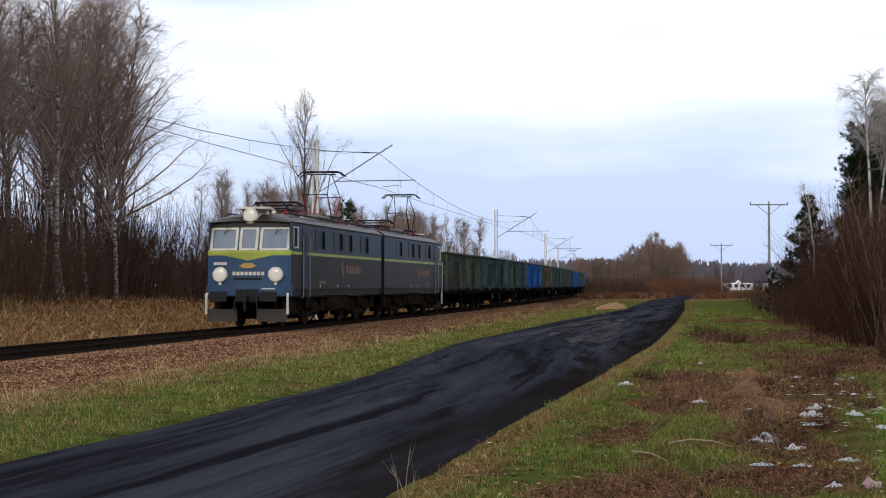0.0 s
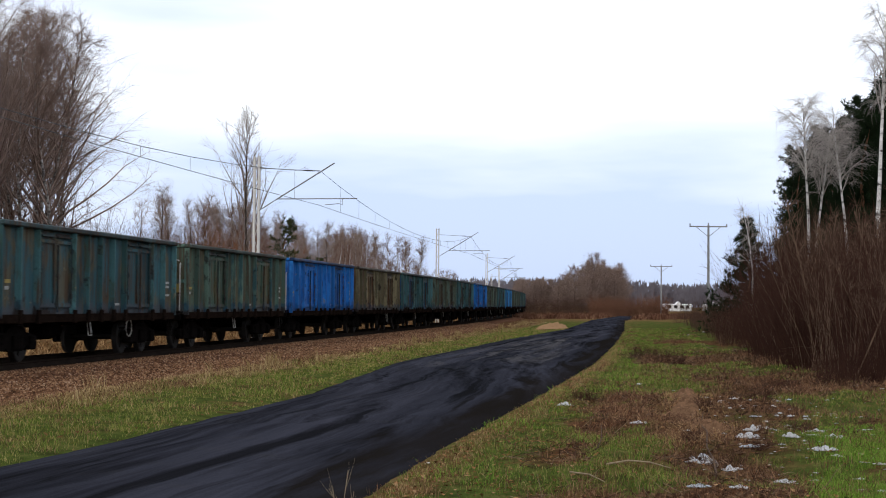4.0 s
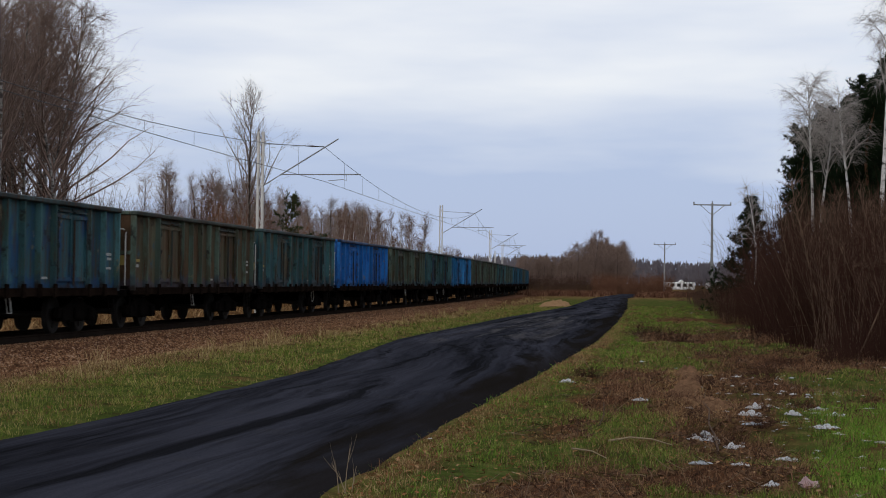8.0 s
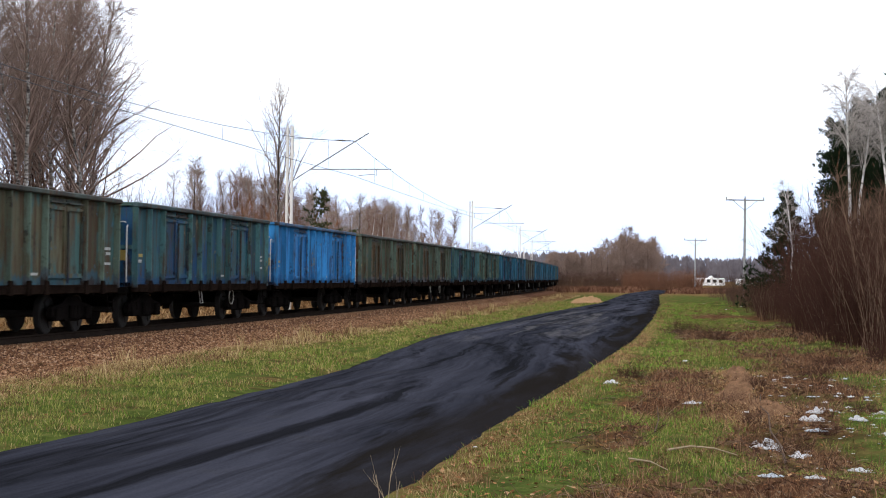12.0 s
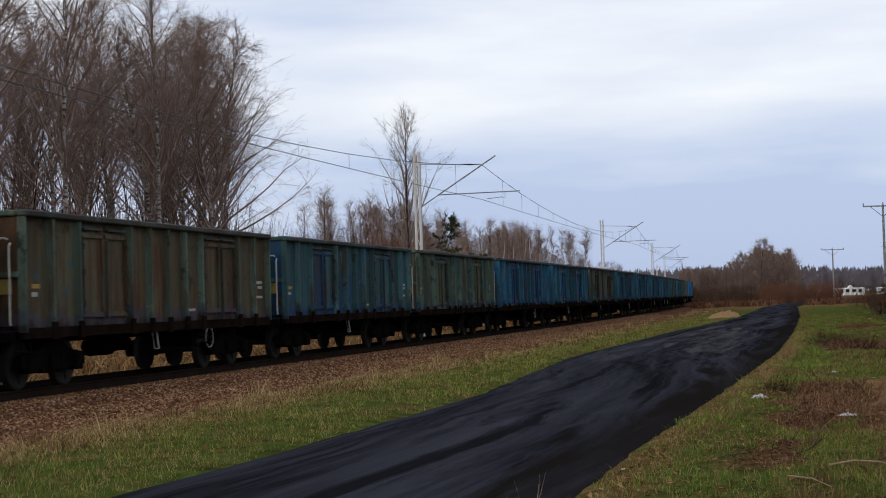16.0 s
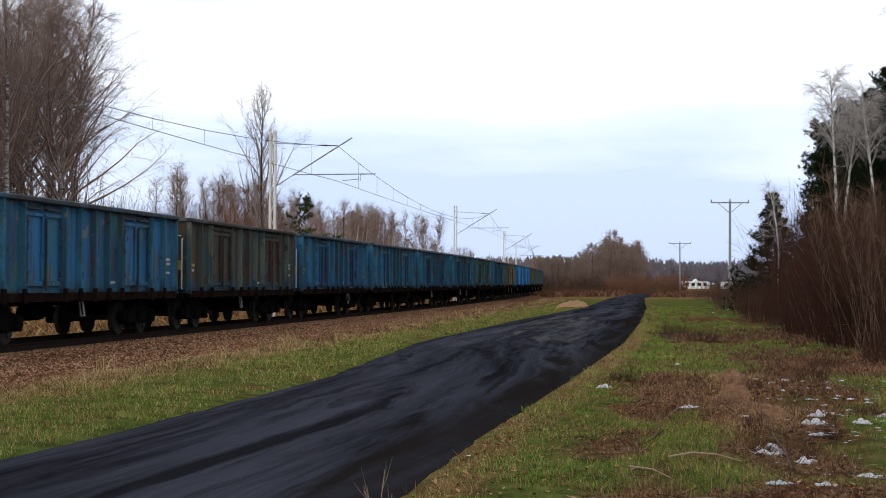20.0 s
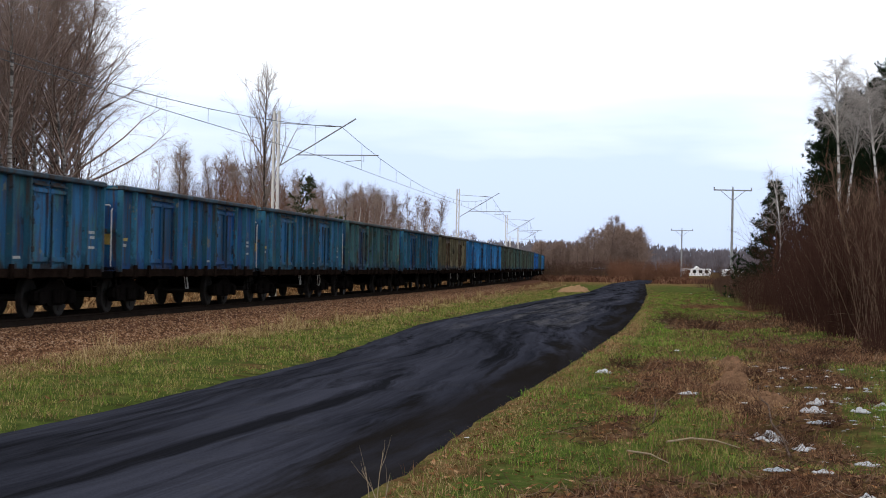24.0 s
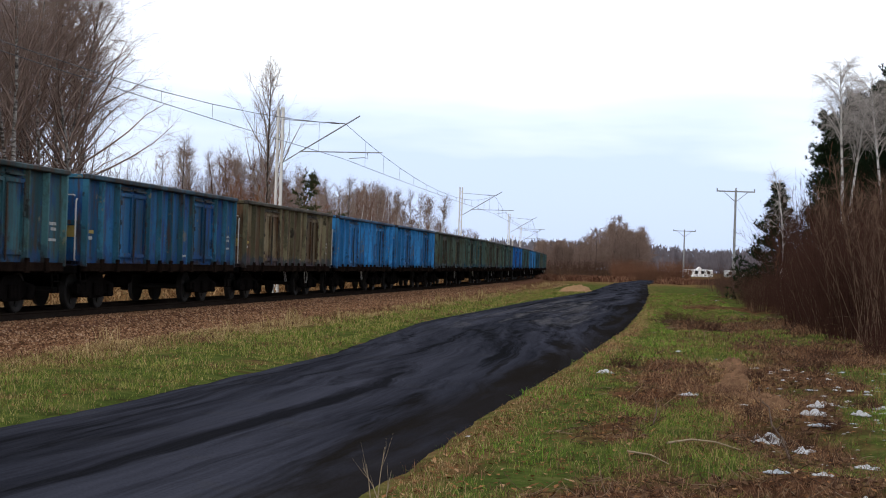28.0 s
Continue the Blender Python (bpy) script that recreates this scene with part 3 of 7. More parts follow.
def build_wagon():
    wagon = thing("open_goods_wagon", "open four-axle goods wagon", "wagon", "wagons of the goods train")
    P = PAINTS["olive_a"]
    t = 0.05
    floor = Shape().box(-HALF, HALF, -SIDE + t, SIDE - t, LOW + 0.02, LOW + 0.1)
    part("floor", floor, M_FRAME, wagon)
    for sgn in (-1, 1):
        y0, y1 = sorted((sgn * SIDE, sgn * (SIDE - t)))
        for a, b in ((-HALF, -4.2), (-1.95, 1.95), (4.2, HALF)):
            part("side_panel", Shape().box(a, b, y0, y1, LOW, TOP - 0.05), P, wagon)
        for a, b in ((-4.2, -1.95), (1.95, 4.2)):
            part("door_sill", Shape().box(a, b, y0, y1, LOW, LOW + 0.2), P, wagon)
            part("door_header", Shape().box(a, b, y0, y1, TOP - 0.3, TOP - 0.05), P, wagon)
        part("top_rail", Shape().box(-HALF - 0.03, HALF + 0.03, sgn * (SIDE + 0.05) - 0.12, sgn * (SIDE + 0.05) + 0.12, TOP - 0.12, TOP, c=0.025), COPE_PAINTS["olive"], wagon)
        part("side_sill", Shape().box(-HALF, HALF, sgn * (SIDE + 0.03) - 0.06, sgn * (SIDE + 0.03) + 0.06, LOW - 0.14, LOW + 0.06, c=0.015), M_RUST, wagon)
        for x in RIBS:
            sh = Shape()
            yo = sgn * (SIDE + 0.13)
            ys = sgn * SIDE
            o = [(x - 0.075, ys), (x - 0.03, yo), (x + 0.03, yo), (x + 0.075, ys)]
            sh.extrude(o, "z", LOW - 0.02, TOP - 0.125)
            part("rib", sh, RIB_LIT_PAINTS["olive"], wagon)
        for a in (-4.2, 1.95):
            for k in (0, 1):
                x0, x1 = a + 0.1 + k * 1.04, a + 1.11 + k * 1.04
                sh = Shape()
                yd0, yd1 = sorted((sgn * (SIDE - 0.02), sgn * (SIDE + 0.02)))
                sh.box(x0, x1, yd0, yd1, LOW + 0.2, TOP - 0.3)
                ye0, ye1 = sorted((sgn * (SIDE + 0.02), sgn * (SIDE + 0.07)))
                for p0, p1 in ((x0, x0 + 0.09), (x1 - 0.09, x1)):
                    sh.box(p0, p1, ye0, ye1, LOW + 0.2, TOP - 0.32)
                sh.box(x0, x1, ye0, ye1, TOP - 0.42, TOP - 0.34)
                sh.box(x0, x1, ye0, ye1, LOW + 0.22, LOW + 0.32)
                door = part("door", sh, P, wagon)
                xh = x0 + 0.05 if k == 0 else x1 - 0.05
                yh = sgn * (SIDE + 0.085)
                hg = Shape().tube([(xh, yh, z) for z in (1.35, 1.5, 1.52, 1.62, 1.64, 2.1, 2.12, 2.22, 2.24, 2.6, 2.62, 2.72, 2.74, 2.85)], [0.015, 0.015, 0.045, 0.045, 0.015, 0.015, 0.045, 0.045, 0.015, 0.015, 0.045, 0.045, 0.015, 0.015], 5)
                part("hinge", hg, COPE_PAINTS["olive"], door)
                yv = sorted((sgn * (SIDE + 0.004), sgn * (SIDE + 0.1)))
                part("hood", Shape().box(x0 + 0.06, x1 - 0.1, *yv, TOP - 0.27, TOP - 0.235).box(x0 + 0.06, x1 - 0.1, yv[0], yv[0] + 0.02, TOP - 0.235, TOP - 0.17), COPE_PAINTS["olive"], wagon)
            lock = Shape().tube([(a + 1.1, sgn * (SIDE + 0.11), LOW + 0.1), (a + 1.1, sgn * (SIDE + 0.11), TOP - 0.45)], 0.028, 6)
            part("door_bar", lock, COPE_PAINTS["olive"], wagon)
    for sgn in (-1, 1):
        x0, x1 = sorted((sgn * HALF, sgn * (HALF - t)))
        part("end_wall", Shape().box(x0, x1, -SIDE + t, SIDE - t, LOW, TOP - 0.05), P, wagon)
        sh = Shape().box(sgn * HALF - 0.08, sgn * HALF + 0.08, -SIDE, SIDE, TOP - 0.11, TOP - 0.01, c=0.02)
        sh.box(min(sgn * HALF, sgn * (HALF + 0.07)), max(sgn * HALF, sgn * (HALF + 0.07)), -SIDE, SIDE, 2.05, 2.15)
        for y in (-0.9, -0.3, 0.3, 0.9):
            sh.box(min(sgn * HALF, sgn * (HALF + 0.1)), max(sgn * HALF, sgn * (HALF + 0.1)), y - 0.05, y + 0.05, LOW, TOP - 0.12)
        part("end_frame", sh, RIB_LIT_PAINTS["olive"], wagon)
        part("headstock", Shape().box(sgn * (HALF + 0.02) - 0.09, sgn * (HALF + 0.02) + 0.09, -1.3, 1.3, 0.88, LOW, c=0.02), M_FRAME, wagon)
        for y in (-0.875, 0.875):
            sh = Shape().disc((sgn * (HALF + 0.3), y, 1.05), (1, 0, 0), 0.1, 0.45, 10)
            sh.disc((sgn * (HALF + 0.58), y, 1.05), (1, 0, 0), 0.24, 0.05, 16)
            part("buffer", sh, M_FRAME, wagon)
        part("coupling", Shape().box(min(sgn * HALF, sgn * (HALF + 0.5)), max(sgn * HALF, sgn * (HALF + 0.5)), -0.05, 0.05, 0.9, 1.08), M_FRAME, wagon)
        for side in (-1, 1):
            sh = Shape().tube([(sgn * (HALF + 0.14), side * 1.3, 1.2), (sgn * (HALF + 0.16), side * 1.3, 1.25), (sgn * (HALF + 0.16), side * 1.3, 2.6), (sgn * (HALF + 0.1), side * 1.3, 2.65)], 0.018, 6)
            part("handrail", sh, M_WHITE, wagon)
            st = Shape()
            xs_ = sgn * (HALF - 0.25)
            for dx in (-0.17, 0.17):
                st.tube([(xs_ + dx, side * 1.36, 0.95), (xs_ + dx, side * 1.4, 0.45)], 0.018, 5)
            for z in (0.45, 0.7):
                st.box(xs_ - 0.19, xs_ + 0.19, side * 1.39 - 0.05, side * 1.39 + 0.05, z, z + 0.025)
            part("step", st, M_FRAME, wagon)
    sh = Shape()
    for y in (-0.3, 0.3):
        sh.box(-HALF, HALF, y - 0.08, y + 0.08, 0.82, LOW + 0.02)
    for x in (-5, -3, -1, 1, 3, 5):
        sh.box(x - 0.06, x + 0.06, -SIDE, SIDE, 0.9, LOW + 0.02)
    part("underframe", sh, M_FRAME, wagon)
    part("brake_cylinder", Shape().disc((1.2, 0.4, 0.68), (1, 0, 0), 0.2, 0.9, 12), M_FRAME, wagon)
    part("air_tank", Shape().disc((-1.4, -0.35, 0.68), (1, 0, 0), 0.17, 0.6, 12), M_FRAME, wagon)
    for side in (-1, 1):
        sh = Shape().tube([(0.4, side * 1.35, 0.95), (0.4, side * 1.4, 0.58), (0.62, side * 1.4, 0.58), (0.62, side * 1.35, 0.95)], 0.018, 6)
        part("brake_lever", sh, M_MARK, wagon)
        ring = [(-2.3 + 0.23 * math.cos(a * math.pi / 8), side * 1.47, 0.74 + 0.23 * math.sin(a * math.pi / 8)) for a in range(17)]
        wheel = part("handwheel", Shape().tube(ring, 0.017, 6), M_GREYRING, wagon)
        part("spindle", Shape().tube([(-2.3, side * 1.2, 0.74), (-2.3, side * 1.48, 0.74)], 0.03, 6).box(-2.5, -2.1, side * 1.465 - 0.01, side * 1.465 + 0.01, 0.725, 0.755), M_FRAME, wheel)
        part("end_rail", Shape().tube([(HALF + 0.12, side * 0.55, 2.72), (HALF + 0.19, side * 0.55, 2.74), (HALF + 0.19, side * 1.25, 2.74), (HALF + 0.12, side * 1.25, 2.72)], 0.018, 6), M_WHITE, wagon)
        part("end_plate", Shape().box(HALF + 0.004, HALF + 0.02, side * 1.1 - 0.16, side * 1.1 + 0.16, 1.75, 2.02), M_YELLOW, wagon)
        for x, w, h, z, mt in ((-5.85, 0.4, 0.07, 1.98, M_MARK), (-5.9, 0.3, 0.07, 1.86, M_MARK), (-5.85, 0.42, 0.06, 1.62, M_MARK), (5.8, 0.3, 0.08, 1.85, M_YELLOW), (5.85, 0.22, 0.08, 1.7, M_MARK), (-1.45, 0.4, 0.06, 1.35, M_MARK)):
            yy = side * (SIDE + 0.004)
            part("marking", Shape().box(x - w / 2, x + w / 2, min(yy, yy + side * 0.004), max(yy, yy + side * 0.004), z, z + h), mt, wagon)
        for x in RIBS[1:-1]:
            part("rib_foot", Shape().extrude([(x - 0.1, LOW - 0.16), (x + 0.1, LOW - 0.16), (x + 0.07, LOW + 0.16), (x - 0.07, LOW + 0.16)], "y", *sorted((side * (SIDE + 0.09), side * (SIDE + 0.15)))), M_RUST, wagon)
    for x in (-4.5, 4.5):
        build_bogie(wagon, x)
    return wagon


LENGTH = 14.04
wagon_first = build_wagon()
WAGONS = [wagon_first] + [copy_thing(wagon_first, Matrix()) for _ in CONSIST[1:]]
for k, w in enumerate(WAGONS):
    # only some of the wagons carry a hand brake on this pattern
    for o in [c for c in w.children_recursive if (c.name.startswith("handwheel") or c.name.startswith("spindle")) and k % 3 != 1 or c.name.startswith("brake_lever") and k % 4 in (0, 3)]:
        bpy.data.objects.remove(o)
for w, key in zip(WAGONS, CONSIST):
    w["label"] = "open goods wagon in worn %s paint on rails" % NAMES[key.split("_")[0]]
    for o in w.children_recursive:
        if o.material_slots and o.data.materials[0] == PAINTS["olive_a"]:
            o.material_slots[0].link = "OBJECT"
            o.material_slots[0].material = PAINTS[key]
        elif o.material_slots and o.data.materials[0] == RIB_LIT_PAINTS["olive"]:
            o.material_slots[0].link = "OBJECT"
            o.material_slots[0].material = RIB_LIT_PAINTS[key.split("_")[0]]
        elif o.material_slots and o.data.materials[0] == COPE_PAINTS["olive"]:
            o.material_slots[0].link = "OBJECT"
            o.material_slots[0].material = COPE_PAINTS[key.split("_")[0]]


# ---- locomotive ----
def loco_paint(name, c, dirt, gloss=0.4):
    mat, nt, b = nodes_of(name)
    big = noise_tex(nt, 0.7, 4, 0.6)
    run = noise_tex(nt, 2.0, 4, 0.6, stretch=(2.0, 2.0, 0.25))
    fine = noise_tex(nt, 18, 3, 0.6)
    col = ramp(nt, big, [(0.3, tuple(x * 0.75 for x in c)), (0.7, tuple(x * 1.2 for x in c))])
    col = blend(nt, ramp(nt, run, [(0.3, dirt), (0.7, dirt * 0.35)]), col, (0.03, 0.021, 0.015))
    col = blend(nt, 0.35, col, ramp(nt, fine, [(0.3, 0.6), (0.7, 1.0)]), "MULTIPLY")
    nt.links.new(col, b.inputs["Base Color"])
    b.inputs["Roughness"].default_value = 0.42
    b.inputs["Specular IOR Level"].default_value = gloss
    bump(nt, b, big, 0.12, 0.03)
    return mat


M_LBLUE = loco_paint("loco_blue", (0.01, 0.055, 0.13), 0.2)
M_LUP = loco_paint("loco_upper", (0.011, 0.042, 0.09), 0.5, gloss=0.15)
M_LSIDE = loco_paint("loco_side", (0.017, 0.019, 0.021), 0.7, gloss=0.08)
M_LROOF = loco_paint("loco_roof", (0.03, 0.027, 0.025), 0.6, gloss=0.2)
M_LFRAME = plain("loco_running_gear", (0.018, 0.0135, 0.0105), 0.9, var=0.7, scale=3)
M_LIME = loco_paint("loco_lime_band", (0.36, 0.42, 0.04), 0.2)
M_CREAM = plain("cream_frame", (0.55, 0.52, 0.43), 0.5)
M_GREYSH = plain("grille_grey", (0.2, 0.19, 0.16), 0.7)
M_GUARD = plain("grimy_guard", (0.05, 0.042, 0.034), 0.8)
M_RED = plain("red_insulator", (0.22, 0.02, 0.02), 0.5)
M_BLACK = plain("black_steel", (0.007, 0.007, 0.007), 0.7)
M_LOGO = plain("faded_mark", (0.15, 0.092, 0.068), 0.7, var=0.5, scale=4)
M_ORANGE = plain("emblem_gold", (0.4, 0.26, 0.06), 0.5)


def glass_material(name, c, rough=0.06):
    mat, nt, b = nodes_of(name)
    b.inputs["Base Color"].default_value = (*c, 1)
    b.inputs["Roughness"].default_value = rough
    b.inputs["Specular IOR Level"].default_value = 0.9
    b.inputs["Coat Weight"].default_value = 0.6
    return mat


M_GLASS = plain("dark_glass", (0.004, 0.0045, 0.005), 0.3)
M_GLASS.node_tree.nodes["Principled BSDF"].inputs["Specular IOR Level"].default_value = 0.05
M_WIND = glass_material("windscreen_glass", (0.1, 0.13, 0.17), 0.04)


def lamp_material():
    mat, nt, b = nodes_of("headlamp_glass")
    b.inputs["Base Color"].default_value = (0.3, 0.3, 0.27, 1)
    b.inputs["Roughness"].default_value = 0.15
    b.inputs["Emission Color"].default_value = (1.0, 0.9, 0.72, 1)
    b.inputs["Emission Strength"].default_value = 0.3
    return mat


M_LAMP = lamp_material()
LW = 1.47            # half width of the body
XF, XB = 7.28, -7.62  # cab front and inner end


def front_x(y, z):
    """Cab front: bowed in plan, the upper half raked."""
    x = XF - 0.16 * (abs(y) / LW) ** 3
    if z > 2.55:
        x -= 0.30 * (z - 2.55) / 0.95
    return x


def front_panel(y0, y1, z0, z1, proud=0.0, thick=0.05, z0b=None):
    """Panel on the cab front; z0b lowers its bottom edge at the middle."""
    sh = Shape()
    n = max(2, int(abs(y1 - y0) / 0.2))
    vs = []
    for k in range(n + 1):
        y = y0 + (y1 - y0) * k / n
        zb = z0 if z0b is None else z0 + (z0b - z0) * max(0, 1 - abs(y) / 0.85)
        for z in (zb, min(max(2.55, zb), z1), z1):
            vs.append((front_x(y, z) + proud, y, z))
            vs.append((front_x(y, z) + proud - thick, y, z))
    fs = []
    for k in range(n):
        a, b = k * 6, (k + 1) * 6
        for j in (0, 2):
            fs.append((a + j, b + j, b + j + 2, a + j + 2))
            fs.append((a + j + 1, a + j + 3, b + j + 3, b + j + 1))
        fs.append((a, a + 1, b + 1, b))
        fs.append((a + 4, b + 4, b + 5, a + 5))
    e = n * 6
    for j in (0, 2):
        fs.append((j, j + 2, j + 3, j + 1))
        fs.append((e + j, e + j + 1, e + j + 3, e + j + 2))
    return sh.add(vs, fs)


def pantograph(parent, x, up):
    sh = Shape()
    z = 4.22
    for y in (-0.55, 0.55):
        sh.box(-1.0, 1.0, y - 0.04, y + 0.04, z - 0.06, z)
    for xx in (-0.85, 0.85):
        sh.box(xx - 0.04, xx + 0.04, -0.6, 0.6, z - 0.06, z)
    pan = part("pantograph", sh, M_BLACK, parent, m=Matrix.Translation((x, 0, 0)))
    for xx in (-0.8, 0.8):
        for y in (-0.5, 0.5):
            part("insulator", Shape().tube([(xx, y, 3.84), (xx, y, 4.0), (xx, y, 4.02), (xx, y, 4.16)], [0.09, 0.07, 0.1, 0.06], 8), M_RED, pan)
    top = CW - ZR - 0.03 if up else 4.48
    knee = (1.12, 5.05) if up else (1.25, 4.4)
    hx = 0.14 if up else 0.3
    for sg in (-1, 1):
        for y in (-0.5, 0.5):
            part("lower_arm", Shape().tube([(sg * 0.42, y, z), (sg * knee[0], y, knee[1])], 0.032, 6), M_RED if x < 0 else M_BLACK, pan)
            part("upper_arm", Shape().tube([(sg * knee[0], y, knee[1]), (sg * hx, y * 0.75, top - 0.12)], 0.02, 6), M_BLACK, pan)
        part("cross_brace", Shape().tube([(sg * knee[0], -0.5, knee[1]), (sg * knee[0], 0.5, knee[1])], 0.022, 6), M_BLACK, pan)
        part("collector_strip", Shape().tube([(sg * 0.22, -0.95, top - 0.2), (sg * 0.22, -0.72, top - 0.02), (sg * 0.22, 0.72, top - 0.02), (sg * 0.22, 0.95, top - 0.2)], 0.03, 6), M_BLACK, pan)
    part("head_frame", Shape().box(-0.24, 0.24, -0.52, -0.46, top - 0.14, top - 0.09).box(-0.24, 0.24, 0.46, 0.52, top - 0.14, top - 0.09).box(-0.02, 0.02, -0.5, 0.5, top - 0.14, top - 0.1), M_BLACK, pan)


LOCO_WHEELS = []


def loco_bogie(parent, x):
    sh = Shape()
    for y in (-1.08, 1.08):
        o = [(-2.2, 0.72), (-2.2, 0.98), (-0.7, 1.02), (-0.5, 0.92), (0.5, 0.92), (0.7, 1.02), (2.2, 0.98), (2.2, 0.72), (0.8, 0.68), (0.6, 0.55), (-0.6, 0.55), (-0.8, 0.68)]
        sh.extrude(o, "y", y - 0.07, y + 0.07)
    sh.box(-0.3, 0.3, -1.1, 1.1, 0.55, 0.95)
    bogie = part("bogie", sh, M_LFRAME, parent, m=Matrix.Translation((x, 0, 0)))
    for a in (-1.525, 1.525):
        for sg in (-1, 1):
            part("axle_box", Shape().box(a - 0.2, a + 0.2, sg * 1.14 - 0.1, sg * 1.14 + 0.1, 0.42, 0.84, c=0.04), M_LFRAME, bogie)
            for q in (-0.42, 0.42):
                part("spring", Shape().tube([(a + q, sg * 1.16, 0.46 + 0.04 * k) for k in range(8)], [0.1, 0.075] * 4, 8), M_LFRAME, bogie)
        w = wheelset("wheelset", bogie, a, 0.625, 0.625)
        LOCO_WHEELS.append((w, a, 0.625, 0.625))
    for sg in (-1, 1):
        part("spring_beam", Shape().box(-0.95, 0.95, sg * 1.2 - 0.06, sg * 1.2 + 0.06, 0.3, 0.48, c=0.03), M_LFRAME, bogie)
        for q in (-2.35, 2.35):
            part("sander_pipe", Shape().tube([(q, sg * 1.1, 1.2), (q, sg * 1.12, 0.6), (q * 0.94, sg * 0.85, 0.12)], 0.04, 6), M_LFRAME, bogie)
            part("step_bracket", Shape().box(q - 0.3, q + 0.3, sg * 1.2 - 0.1, sg * 1.2 + 0.1, 0.5, 0.95, c=0.03), M_LFRAME, bogie)
        part("motor_case", Shape().box(-1.15, 1.15, sg * 0.55 - 0.25, sg * 0.55 + 0.25, 0.25, 0.95, c=0.06), M_LFRAME, bogie)
        part("sand_box", Shape().box(-0.28, 0.28, sg * 1.22 - 0.1, sg * 1.22 + 0.1, 0.62, 1.1, c=0.03), M_LFRAME, bogie)
        part("brake_beam", Shape().tube([(-2.3, sg * 1.0, 0.35), (-2.1, sg * 1.0, 0.8), (2.1, sg * 1.0, 0.8), (2.3, sg * 1.0, 0.35)], 0.035, 6), M_LFRAME, bogie)


